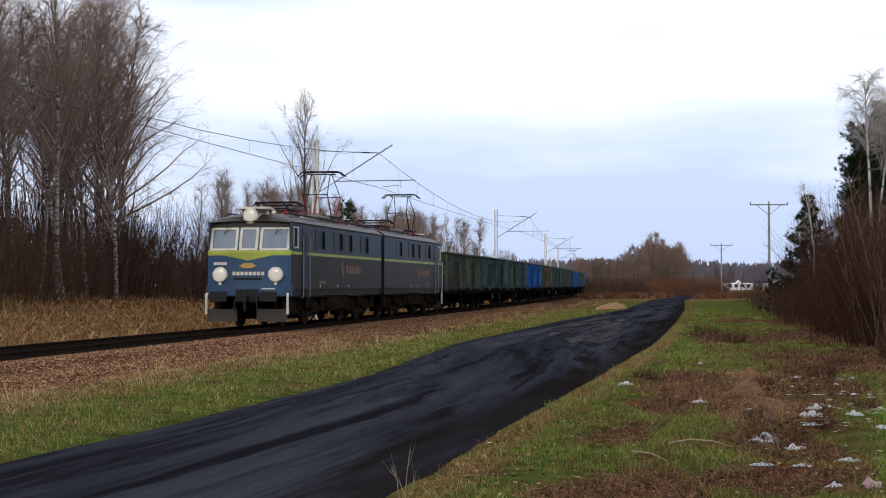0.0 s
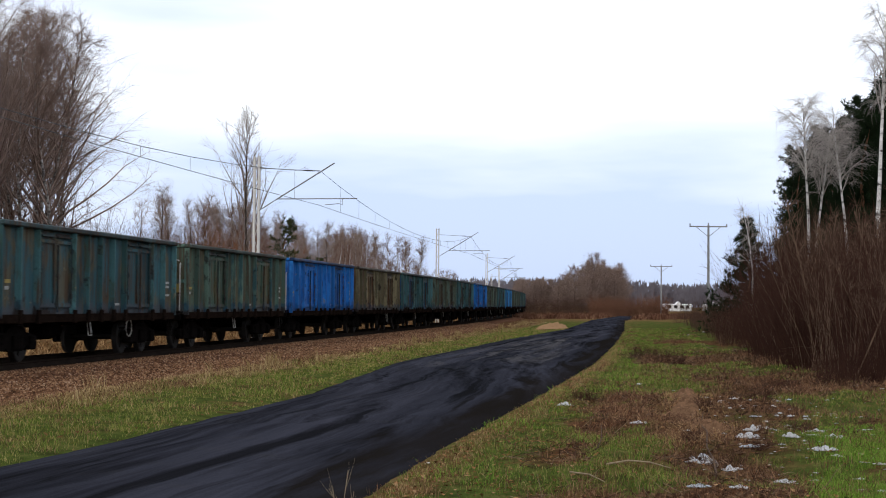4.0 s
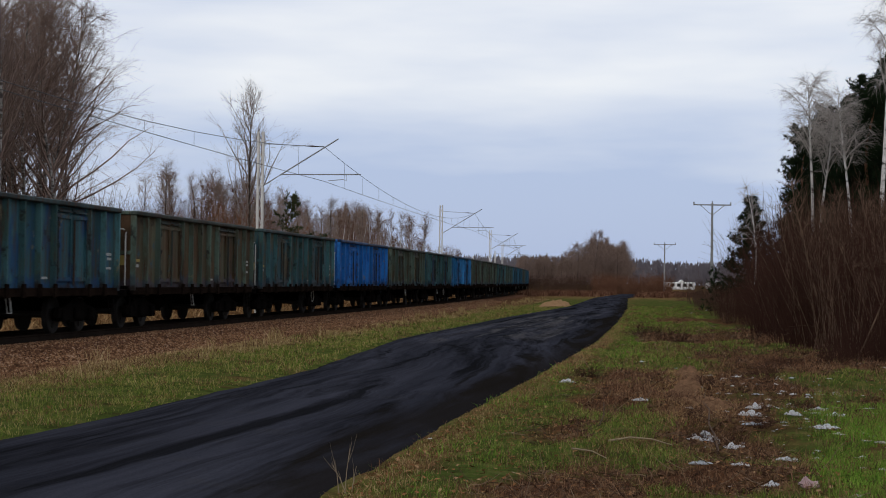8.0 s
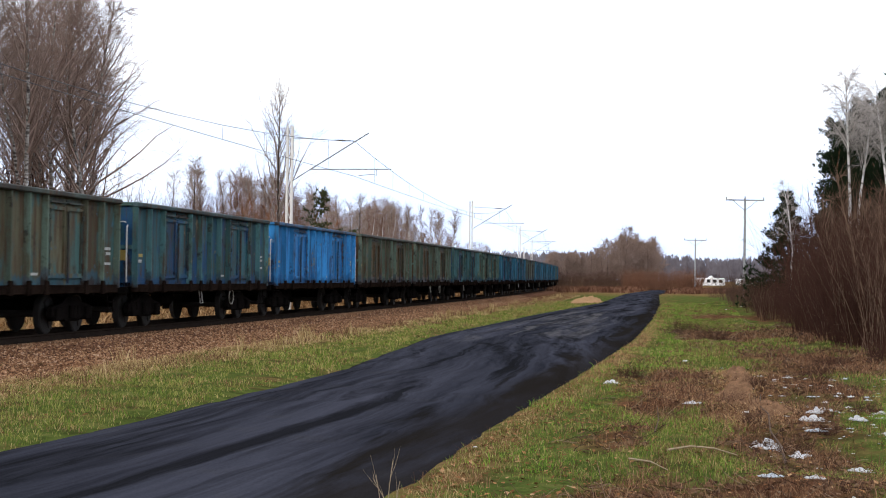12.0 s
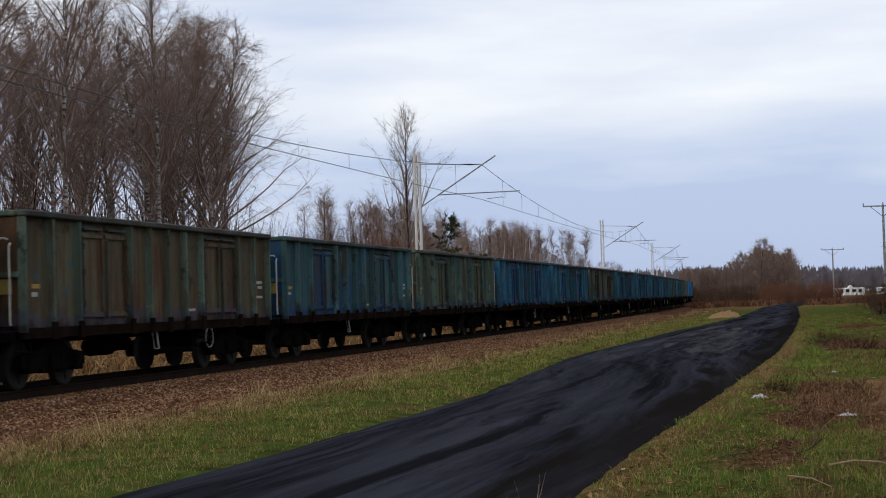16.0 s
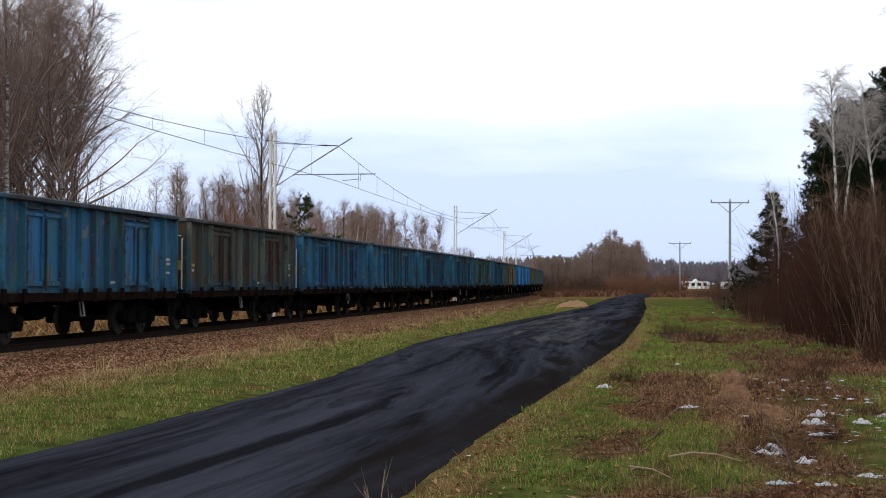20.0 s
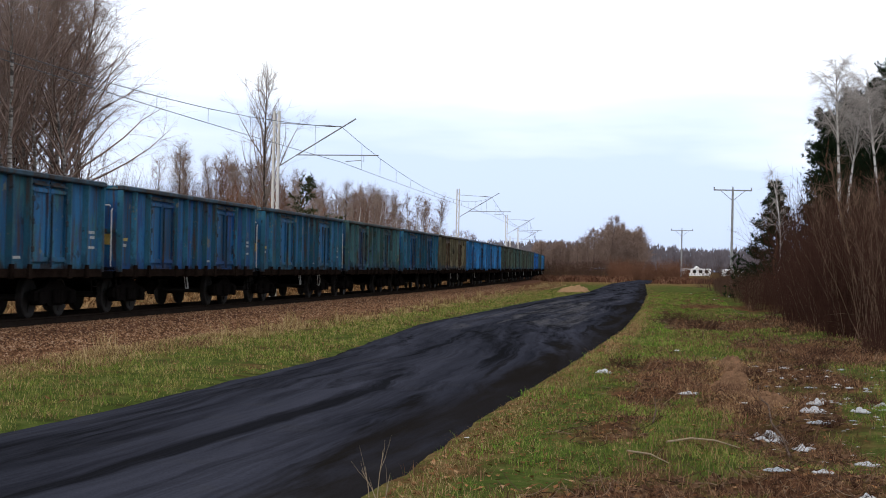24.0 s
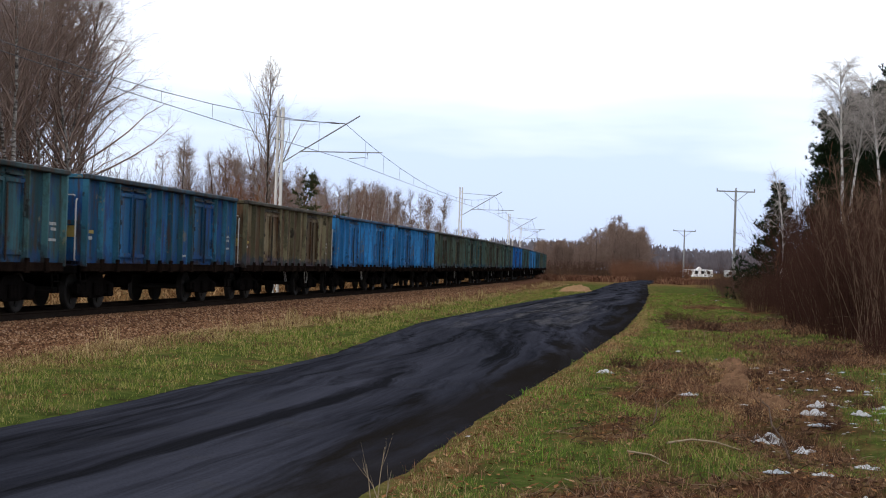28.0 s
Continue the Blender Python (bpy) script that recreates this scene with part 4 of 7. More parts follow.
def build_loco(front):
    lo = thing("electric_locomotive", "grimy dark blue electric locomotive with lime stripe, %s section" % ("leading" if front else "trailing"), "locomotive", "sections of the locomotive")
    wins = [(3.5, 4.95), (6.3, 7.75), (7.95, 9.4), (10.9, 12.35)]
    xw = [(XF - b, XF - a) for a, b in wins]
    cabw = (XF - 1.15, XF - 0.5)
    openings = sorted(xw + [cabw])
    for sg in (-1, 1):
        ys = sorted((sg * LW, sg * (LW - 0.06)))
        end = XF - 0.2
        part("lower_side", Shape().box(XB, end, *ys, 1.3, 2.5), M_LSIDE, lo)
        part("lime_stripe", Shape().box(XB, end, sg * LW - 0.03, sg * LW + 0.006, 2.5, 2.6) if sg > 0 else Shape().box(XB, end, sg * LW - 0.006, sg * LW + 0.03, 2.5, 2.6), M_LIME, lo)
        part("waist_side", Shape().box(XB, end, *ys, 2.6, 2.72), M_LUP, lo)
        part("cornice", Shape().box(XB, end, *ys, 3.46, 3.6), M_LUP, lo)
        x = XB
        for a, b in openings + [(end, end)]:
            part("window_pillar", Shape().box(x, a, *ys, 2.72, 3.46), M_LUP, lo)
            x = b
        for a, b in openings:
            win = part("side_window", Shape().box(a, b, sg * (LW - 0.05) - 0.01, sg * (LW - 0.05) + 0.01, 2.72, 3.46), M_GLASS, lo)
            fr = Shape()
            yf = sorted((sg * (LW - 0.03), sg * (LW + 0.015)))
            fr.box(a, a + 0.05, *yf, 2.72, 3.46).box(b - 0.05, b, *yf, 2.72, 3.46).box(a + 0.05, b - 0.05, *yf, 2.72, 2.77).box(a + 0.05, b - 0.05, *yf, 3.41, 3.46)
            part("window_frame", fr, M_LUP if (a, b) != cabw else M_CREAM, win)
        part("gutter", Shape().tube([(XB, sg * (LW + 0.02), 3.61), (end, sg * (LW + 0.02), 3.61)], 0.035, 6), M_LROOF, lo)
        # cab door with its rails
        d0, d1 = XF - 2.35, XF - 1.65
        door = part("cab_door", Shape().box(d0, d1, sg * (LW + 0.008) - 0.012, sg * (LW + 0.008) + 0.012, 1.32, 3.44, c=0.004), M_LUP, lo)
        part("door_window", Shape().box(d0 + 0.14, d1 - 0.14, sg * (LW + 0.022) - 0.005, sg * (LW + 0.022) + 0.005, 2.75, 3.3), M_GLASS, door)
        for xr in (d0 - 0.1, d1 + 0.1):
            part("grab_rail", Shape().tube([(xr, sg * LW, 1.0), (xr, sg * (LW + 0.08), 1.05), (xr, sg * (LW + 0.08), 3.1), (xr, sg * LW, 3.15)], 0.02, 6), M_GREYSH, lo)
        part("step_ladder", Shape().box(d0 + 0.05, d1 - 0.05, sg * 1.38 - 0.1, sg * 1.38 + 0.1, 0.42, 0.45).box(d0 + 0.05, d1 - 0.05, sg * 1.38 - 0.08, sg * 1.38 + 0.08, 0.8, 0.83).box(d0 + 0.05, d0 + 0.09, sg * 1.42 - 0.02, sg * 1.42 + 0.02, 0.42, 1.3).box(d1 - 0.09, d1 - 0.05, sg * 1.42 - 0.02, sg * 1.42 + 0.02, 0.42, 1.3), M_FRAME, lo)
        part("frame_skirt", Shape().box(XB, end, sg * 1.38 - 0.05, sg * 1.38 + 0.05, 1.06, 1.3), M_BLACK, lo)
        for a, b, z0, z1 in ((-1.1, 1.1, 0.5, 1.1), (-1.6, -1.2, 0.6, 1.1), (1.25, 1.6, 0.6, 1.1)):
            part("equipment_box", Shape().box(a, b, sg * 1.18 - 0.2, sg * 1.18 + 0.2, z0, z1, c=0.03), M_LFRAME, lo)
        # faded emblem and company lettering as plain bars
        yb = sg * (LW + 0.004)
        part("side_emblem", Shape().extrude([(sg * -a, b) for a, b in ((0.75, 1.7), (0.35, 1.78), (0.15, 2.2), (0.42, 2.4), (0.6, 2.1))], "y", yb - 0.004, yb + 0.004), M_LOGO, lo)
        for k in range(5):
            xa, xb = sorted((-sg * (0.95 + 0.56 * k), -sg * (1.4 + 0.56 * k)))
            part("lettering_bar", Shape().box(xa, xb, yb - 0.004, yb + 0.004, 1.88, 2.2), M_LOGO, lo)
        for xa in (-1.5, 0.3, 3.0):
            part("marking", Shape().box(xa, xa + 0.12, yb - 0.004, yb + 0.004, 1.36, 1.46), M_WHITE, lo)
        part("marking", Shape().box(2.2, 3.2, yb - 0.004, yb + 0.004, 1.5, 1.6), M_LOGO, lo)
    # roof with rounded shoulders, falling away over the cab
    out = [(-1.5, 3.58), (-1.42, 3.7), (-1.2, 3.82), (-0.75, 3.92), (0, 3.96), (0.75, 3.92), (1.2, 3.82), (1.42, 3.7), (1.5, 3.58)]
    sh = Shape()
    st = [(XB, 1.0), (XF - 1.3, 1.0), (XF - 0.8, 0.86), (XF - 0.45, 0.6), (XF - 0.2, 0.15)]
    for x, k in st:
        for y, z in out:
            sh.v.append((x - 0.12 * (abs(y) / 1.5) ** 3 * (k < 1), y, 3.58 + (z - 3.58) * k))
    n = len(out)
    for i in range(len(st) - 1):
        for k in range(n - 1):
            sh.f.append((i * n + k, i * n + k + 1, (i + 1) * n + k + 1, (i + 1) * n + k))
        sh.f.append((i * n, (i + 1) * n, (i + 1) * n + n - 1, i * n + n - 1))
    sh.f.append(tuple(range(n)))
    sh.f.append(tuple(range((len(st) - 1) * n, len(st) * n)))
    part("roof", sh, M_LROOF, lo, smooth_faces=False)
    # inner end in black: the shade between the two sections is put into its colour
    part("inner_end_wall", Shape().box(XB - 0.05, XB, -LW, LW, 1.1, 3.58), M_BLACK, lo)
    part("gangway", Shape().box(XB - 0.33, XB - 0.05, -0.6, 0.6, 1.2, 3.2, c=0.03), M_BLACK, lo)
    # filler added between the bogies so no daylight shows under the floor
    part("battery_box", Shape().box(-1.9, 1.9, -0.95, 0.95, 0.45, 1.02, c=0.03), M_BLACK, lo)
    part("floor_frame", Shape().box(XB, XF - 0.25, -1.33, 1.33, 1.0, 1.3), M_BLACK, lo)
    # cab front
    part("front_apron", front_panel(-LW, LW, 1.42, 2.28), M_LBLUE, lo)
    part("front_band", front_panel(-LW, LW, 2.46, 2.64, z0b=2.28, proud=0.004), M_LIME, lo)
    part("front_waist", front_panel(-LW, LW, 2.28, 2.5, thick=0.06), M_LBLUE, lo)
    part("front_lintel", front_panel(-LW, LW, 3.4, 3.58), M_LROOF, lo)
    part("bumper_beam", front_panel(-LW - 0.02, LW + 0.02, 1.06, 1.44, proud=0.1, thick=0.3), M_LBLUE, lo)
    bays = [(-1.38, -0.42), (-0.3, 0.3), (0.42, 1.38)]
    for y0, y1 in ((-LW, -1.38), (-0.42, -0.3), (0.3, 0.42), (1.38, LW)):
        part("front_pillar", front_panel(y0, y1, 2.62, 3.42), M_LBLUE, lo)
    for y0, y1 in bays:
        win = part("windscreen", front_panel(y0, y1, 2.64, 3.4, proud=-0.02, thick=0.02), M_WIND, lo)
        for a, b, c, d in ((y0 - 0.02, y1 + 0.02, 2.63, 2.7), (y0 - 0.02, y1 + 0.02, 3.35, 3.42), (y0 - 0.03, y0 + 0.06, 2.7, 3.35), (y1 - 0.06, y1 + 0.03, 2.7, 3.35)):
            part("window_frame", front_panel(a, b, c, d, proud=0.02, thick=0.04), M_CREAM, win)
        if abs(y0 + y1) > 0.5:
            ym = (y0 + y1) / 2
            part("wiper", Shape().tube([(front_x(ym, 3.4) + 0.04, ym + 0.1, 3.42), (front_x(ym, 3.2) + 0.05, ym - 0.02, 3.18), (front_x(ym, 3.0) + 0.05, ym + 0.25, 3.38)], 0.012, 5), M_BLACK, win)
    for y in (-0.98, 0.98):
        x = front_x(y, 1.9)
        lamp = part("headlight", Shape().tube([(x - 0.02, y, 1.8), (x + 0.1, y, 1.8), (x + 0.13, y, 1.8)], [0.26, 0.26, 0.235], 20), M_CREAM, lo)
        part("lens", Shape().tube([(x + 0.1, y, 1.8), (x + 0.14, y, 1.8), (x + 0.165, y, 1.8)], [0.22, 0.2, 0.1], 20), M_LAMP, lamp)
        part("marker_light", Shape().disc((x + 0.03, y, 1.5), (1, 0, 0), 0.06, 0.1, 10), M_CREAM, lo)
    top = part("headlight", Shape().tube([(XF - 0.75, 0, 3.82), (XF - 0.28, 0, 3.82), (XF - 0.25, 0, 3.82)], [0.27, 0.27, 0.24], 20), M_CREAM, lo)
    part("lens", Shape().tube([(XF - 0.27, 0, 3.82), (XF - 0.22, 0, 3.82), (XF - 0.2, 0, 3.82)], [0.22, 0.2, 0.1], 20), M_LAMP, top)
    xe = front_x(0, 2.1) + 0.004
    part("front_emblem", Shape().extrude([(-0.3, 2.1), (-0.1, 2.2), (0.15, 2.2), (0.3, 2.1), (0.1, 2.02), (-0.15, 2.02)], "x", xe - 0.01, xe + 0.012), M_ORANGE, lo)
    for k in range(8):
        part("lettering_bar", Shape().box(xe - 0.01, xe + 0.01, -0.55 + 0.145 * k, -0.44 + 0.145 * k, 1.78, 1.9), M_CREAM, lo)
    part("front_grille", Shape().box(xe - 0.02, xe + 0.02, -0.48, 0.48, 1.62, 1.7), M_BLACK, lo)
    for k in range(5):
        y = -1.2 + 0.1 * k
        part("number_bar", Shape().box(front_x(y, 2.1) - 0.015, front_x(y, 2.1) + 0.01, y - 0.038, y + 0.038, 2.13, 2.23), M_CREAM, lo)
    part("number_bar", Shape().box(front_x(0.7, 1.3) + 0.085, front_x(0.7, 1.3) + 0.11, 0.5, 0.98, 1.3, 1.34), M_CREAM, lo)
    # buffers, coupling, rail guard
    for y in (-0.875, 0.875):
        sh = Shape().disc((XF + 0.28, y, 1.05), (1, 0, 0), 0.14, 0.5, 12)
        buf = part("buffer", sh, M_BLACK, lo)
        part("buffer_plate", Shape().box(XF + 0.53, XF + 0.6, y - 0.3, y + 0.3, 0.87, 1.23, c=0.025), M_BLACK, buf)
        part("rail_guard", Shape().extrude([(y - 0.55, 0.2), (y + 0.5, 0.2), (y + 0.5, 0.62), (y - 0.55, 0.62)], "x", XF - 0.05, XF + 0.02), M_GUARD, lo)
        part("front_grab_rail", Shape().tube([(XF + 0.05, y * 1.62, 1.15), (XF + 0.12, y * 1.64, 1.1), (XF + 0.12, y * 1.64, 0.45)], 0.045, 8), M_CREAM, lo)
        part("air_hose", Shape().tube([(XF + 0.05, y * 0.45, 1.0), (XF + 0.25, y * 0.45, 0.9), (XF + 0.28, y * 0.45, 0.5)], 0.03, 6), M_BLACK, lo)
    part("coupling_hook", Shape().box(XF, XF + 0.4, -0.07, 0.07, 0.9, 1.1, c=0.02).tube([(XF + 0.32, 0, 1.0), (XF + 0.36, 0, 0.55)], 0.045, 6), M_BLACK, lo)
    part("coupler_plate", Shape().box(XF - 0.02, XF + 0.14, -0.4, 0.4, 0.85, 1.3, c=0.02), M_BLACK, lo)
    # roof gear
    part("roof_board", Shape().box(XF - 1.3, XF - 0.32, -0.55, 0.55, 4.06, 4.14, c=0.01), M_CREAM, lo)
    for y in (-0.45, 0.45):
        part("board_post", Shape().box(XF - 0.9, XF - 0.8, y - 0.03, y + 0.03, 3.7, 4.07), M_CREAM, lo)
    for x, h in ((0.2, 0.34), (-0.9, 0.34)):
        gr = part("vent_box", Shape().extrude([(-0.8, 3.8), (-0.7, 3.8 + h), (0.7, 3.8 + h), (0.8, 3.8)], "x", x - 0.5, x + 0.5), M_GREYSH, lo)
        for k in range(4):
            for sg in (-1, 1):
                part("louvre", Shape().box(x - 0.42, x + 0.42, sg * (0.785 - 0.018 * k) - 0.012, sg * (0.785 - 0.018 * k) + 0.012, 3.86 + 0.06 * k, 3.89 + 0.06 * k), M_BLACK, gr)
    for y in (-0.35, 0.35):
        part("roof_bus_bar", Shape().tube([(-6.5, y, 4.05), (-2.5, y, 4.1), (-0.5, y, 4.25), (1.0, y, 4.2), (5.0, y, 4.05)], 0.02, 6), M_RED if y > 0 else M_BLACK, lo)
    for x in (-5.8, -5.2, 1.4, 5.3):
        part("roof_insulator", Shape().tube([(x, 0.35, 3.9), (x, 0.35, 3.98), (x, 0.35, 4.0), (x, 0.35, 4.08)], [0.1, 0.06, 0.1, 0.05], 8), M_CREAM if x > 0 else M_RED, lo)
    part("roof_walkway", Shape().box(XB + 0.2, XF - 1.4, 0.95, 1.2, 3.93, 3.96), M_LROOF, lo)
    part("roof_walkway", Shape().box(XB + 0.2, XF - 1.4, -1.2, -0.95, 3.93, 3.96), M_LROOF, lo)
    pantograph(lo, 3.5, not front)
    pantograph(lo, -3.0, front)
    for x in (-4.25, 4.25):
        loco_bogie(lo, x)
    return lo


CW, MW = ZR + 6.08, ZR + 7.72   # contact and messenger wire at the masts
LOCOS = [build_loco(True), build_loco(False)]


# ---- overhead line ----
M_CONCRETE = plain("pale_steel_mast", (0.62, 0.6, 0.56), 0.8, var=0.12)
M_STEEL = plain("grey_steel", (0.25, 0.25, 0.25), 0.6, 0.3)
M_INSUL = plain("brown_insulator", (0.06, 0.03, 0.02), 0.4)
M_WIRE = plain("wire", (0.05, 0.05, 0.05), 0.6)


def build_mast(s):
    base = beside(s, -3.05)
    base.z = land_at(base.x, base.y)
    h = heading(s)
    m = Matrix.Translation(base) @ Matrix.Rotation(-h, 4, "Z")
    mast = thing("overhead_line_mast", "pale steel overhead line mast with a slanting bracket beside the track", "mast", "masts along the track", m=m)
    top = 8.74 - base.z
    for x in (-0.115, 0.115):
        part("post", Shape().extrude([(x - 0.045, -0.09), (x + 0.045, -0.09), (x + 0.045, -0.07), (x, -0.07), (x, 0.07), (x + 0.045, 0.07), (x + 0.045, 0.09), (x - 0.045, 0.09)], "z", -0.4, top), M_CONCRETE, mast)
    n = 16
    for k in range(n):
        za, zb = 0.2 + (top - 0.5) * k / n, 0.2 + (top - 0.5) * (k + 1) / n
        sg = 1 if k % 2 else -1
        part("lacing", Shape().tube([(-0.09 * sg, -0.08, za), (0.09 * sg, -0.08, zb)], 0.02, 4), M_CONCRETE, mast)
    part("cap_plate", Shape().box(-0.16, 0.16, -0.09, 0.09, top - 0.12, top - 0.1), M_CONCRETE, mast)
    z0 = ZR - base.z
    part("bracket", Shape().tube([(0.95, 0, z0 + 6.35), (3.75, 0, z0 + 8.08)], 0.032, 8), M_STEEL, mast)
    part("insulator", Shape().tube([(0.08, 0, z0 + 5.8), (0.5, 0, z0 + 6.07), (0.52, 0, z0 + 6.08), (0.95, 0, z0 + 6.35)], [0.018, 0.03, 0.03, 0.018], 8), M_STEEL, mast)
    part("tie_rod", Shape().tube([(0.08, 0, z0 + 7.85), (3.05, 0, z0 + 7.7)], 0.02, 6), M_STEEL, mast)
    part("tie_insulator", Shape().tube([(2.2, 0, z0 + 7.74), (2.5, 0, z0 + 7.73), (2.8, 0, z0 + 7.71)], [0.02, 0.04, 0.02], 8), M_INSUL, mast)
    part("registration_tube", Shape().tube([(0.95, 0, z0 + 6.38), (4.85, 0, z0 + 6.4)], 0.028, 6), M_STEEL, mast)
    part("steady_arm", Shape().tube([(4.15, 0, z0 + 6.4), (4.15, 0, z0 + 6.1), (4.0, 0, z0 + 6.16), (3.3, 0, z0 + 6.1)], 0.018, 6), M_STEEL, mast)
    return mast


MASTS = [-29.0, 44.5, 115.5, 185.0, 257.0, 328.0, 400.0]
for s in MASTS:
    build_mast(s)


def build_wires():
    w = thing("overhead_wire", "thin dark overhead contact wire above the track", "wire")
    for s0, s1 in zip(MASTS[:-1], MASTS[1:]):
        n = 14
        pc, pm = [], []
        for k in range(n + 1):
            t = k / n
            s = s0 + (s1 - s0) * t
            pc.append(beside(s, 0.0, CW - 0.18 * 4 * t * (1 - t)))
            pm.append(beside(s, 0.0, MW - 1.6 * 4 * t * (1 - t)))
        part("contact_wire", Shape().tube(pc, 0.012, 5), M_WIRE, w)
        part("messenger_wire", Shape().tube(pm, 0.012, 5), M_WIRE, w)
        drop = Shape()
        for k in range(1, n):
            drop.tube([pc[k], pm[k]], 0.006, 4)
        part("droppers", drop, M_WIRE, w)["kind"] = "stuff"


build_wires()


def build_pole(x, y, top, span):
    z = land_at(x, y)
    p = thing("power_pole", "tall dark power pole with a braced crossarm", "pole", "poles of the power line", m=Matrix.Translation((x, y, z)))
    part("post", Shape().tube([(0, 0, -0.3), (0, 0, top - z)], [0.15, 0.1], 10), M_STEEL, p)
    h = top - z - 0.15
    part("crossarm", Shape().box(-span / 2, span / 2, -0.06, 0.06, h - 0.06, h + 0.06), M_STEEL, p)
    for sg in (-1, 1):
        part("brace", Shape().tube([(sg * span * 0.33, 0, h), (0, 0, h - 1.0)], 0.03, 6), M_STEEL, p)
        part("insulator", Shape().tube([(sg * (span / 2 - 0.05), 0, h), (sg * (span / 2 - 0.05), 0, h + 0.28)], 0.06, 8), M_STEEL, p)
    part("insulator", Shape().tube([(0, 0, h + 0.1), (0, 0, h + 0.35)], 0.06, 8), M_STEEL, p)


build_pole(31.2, 149.9, 9.6, 3.65)
build_pole(46.0, 259.9, 8.5, 3.65)


# ---- trees ----
def bark_material():
    mat, nt, b = nodes_of("birch_bark")
    n1 = noise_tex(nt, 2.5, 4, 0.6, stretch=(1, 1, 3.0))
    n2 = noise_tex(nt, 0.5, 3, 0.5)
    col = ramp(nt, n1, [(0.42, (0.05, 0.04, 0.035)), (0.52, (0.3, 0.28, 0.25)), (0.75, (0.48, 0.46, 0.43))])
    col = blend(nt, ramp(nt, n2, [(0.4, 0.0), (0.7, 0.7)]), col, (0.12, 0.1, 0.08))
    nt.links.new(col, b.inputs["Base Color"])
    b.inputs["Roughness"].default_value = 0.85
    return mat


M_BIRCH = bark_material()
M_BARK = plain("grey_bark", (0.075, 0.06, 0.05), 0.9, var=0.5, scale=4)
M_TWIG = plain("birch_twig", (0.24, 0.172, 0.14), 0.9, var=0.35)
M_TWIGP = plain("pale_twig", (0.26, 0.21, 0.18), 0.9, var=0.3)
M_STEM = plain("thicket_stem", (0.05, 0.025, 0.018), 0.9, var=0.5)
M_BRUSH = plain("brush_stem", (0.085, 0.05, 0.036), 0.9, var=0.5)
M_CANE = plain("pale_cane", (0.13, 0.085, 0.058), 0.9, var=0.6, scale=3)
M_WILLOW = plain("red_willow_stem", (0.15, 0.075, 0.046), 0.9, var=0.4)
M_NEEDLE = plain("pine_needles", (0.014, 0.023, 0.011), 0.88, var=0.5, scale=1.5)
M_NEEDLEP = plain("pale_pine_needles", (0.05, 0.058, 0.026), 0.88, var=0.5, scale=1.5)
M_PBARK = plain("pine_bark", (0.14, 0.07, 0.04), 0.9, var=0.4)


def limb_mesh(name, limbs, mat, n=4, extra=None):
    """One mesh of many tapered limbs: each a pair of arrays, points and radii."""
    vs, fs = [], []
    base = 0
    ang = 2 * np.pi * np.arange(n) / n
    ca, sa = np.cos(ang), np.sin(ang)
    for P, rr in limbs:
        m = len(P)
        D = np.gradient(P, axis=0)
        D /= np.linalg.norm(D, axis=1)[:, None] + 1e-9
        up = np.where(np.abs(D[:, 2:3]) < 0.9, np.array([[0, 0, 1.0]]), np.array([[1.0, 0, 0]]))
        A = np.cross(D, up)
        A /= np.linalg.norm(A, axis=1)[:, None] + 1e-9
        B = np.cross(D, A)
        ring = P[:, None, :] + rr[:, None, None] * (ca[None, :, None] * A[:, None, :] + sa[None, :, None] * B[:, None, :])
        vs.append(ring.reshape(-1, 3))
        k = np.arange(m - 1)[:, None] * n
        j = np.arange(n)[None, :]
        q = np.stack([k + j, k + (j + 1) % n, k + n + (j + 1) % n, k + n + j], -1).reshape(-1, 4) + base
        fs.append(q)
        base += m * n
    V = np.concatenate(vs)
    Fq = np.concatenate(fs).tolist()
    if extra is not None:
        ev, ef = extra
        Fq += [tuple(i + len(V) for i in f) for f in ef]
        V = np.concatenate([V, np.array(ev)])
    me = bpy.data.meshes.new(name)
    me.from_pydata(V.tolist(), [], Fq)
    me.polygons.foreach_set("use_smooth", [True] * len(me.polygons))
    me.materials.append(mat)
    return me


def grow_limb(rng, p, d, length, r, steps, droop, wander, tip=0.15):
    pts = [p.copy()]
    for k in range(steps):
        d = d + rng.normal(0, wander, 3)
        d[2] += droop
        d = d / np.linalg.norm(d)
        p = p + d * length / steps
        pts.append(p.copy())
    return np.array(pts), r * (1 - (1 - tip) * np.linspace(0, 1, steps + 1))


def along(limb, t):
    P = limb[0]
    f = t * (len(P) - 1)
    i = min(int(f), len(P) - 2)
    return P[i] + (P[i + 1] - P[i]) * (f - i), P[i + 1] - P[i]


def unit(v):
    return v / (np.linalg.norm(v) + 1e-9)


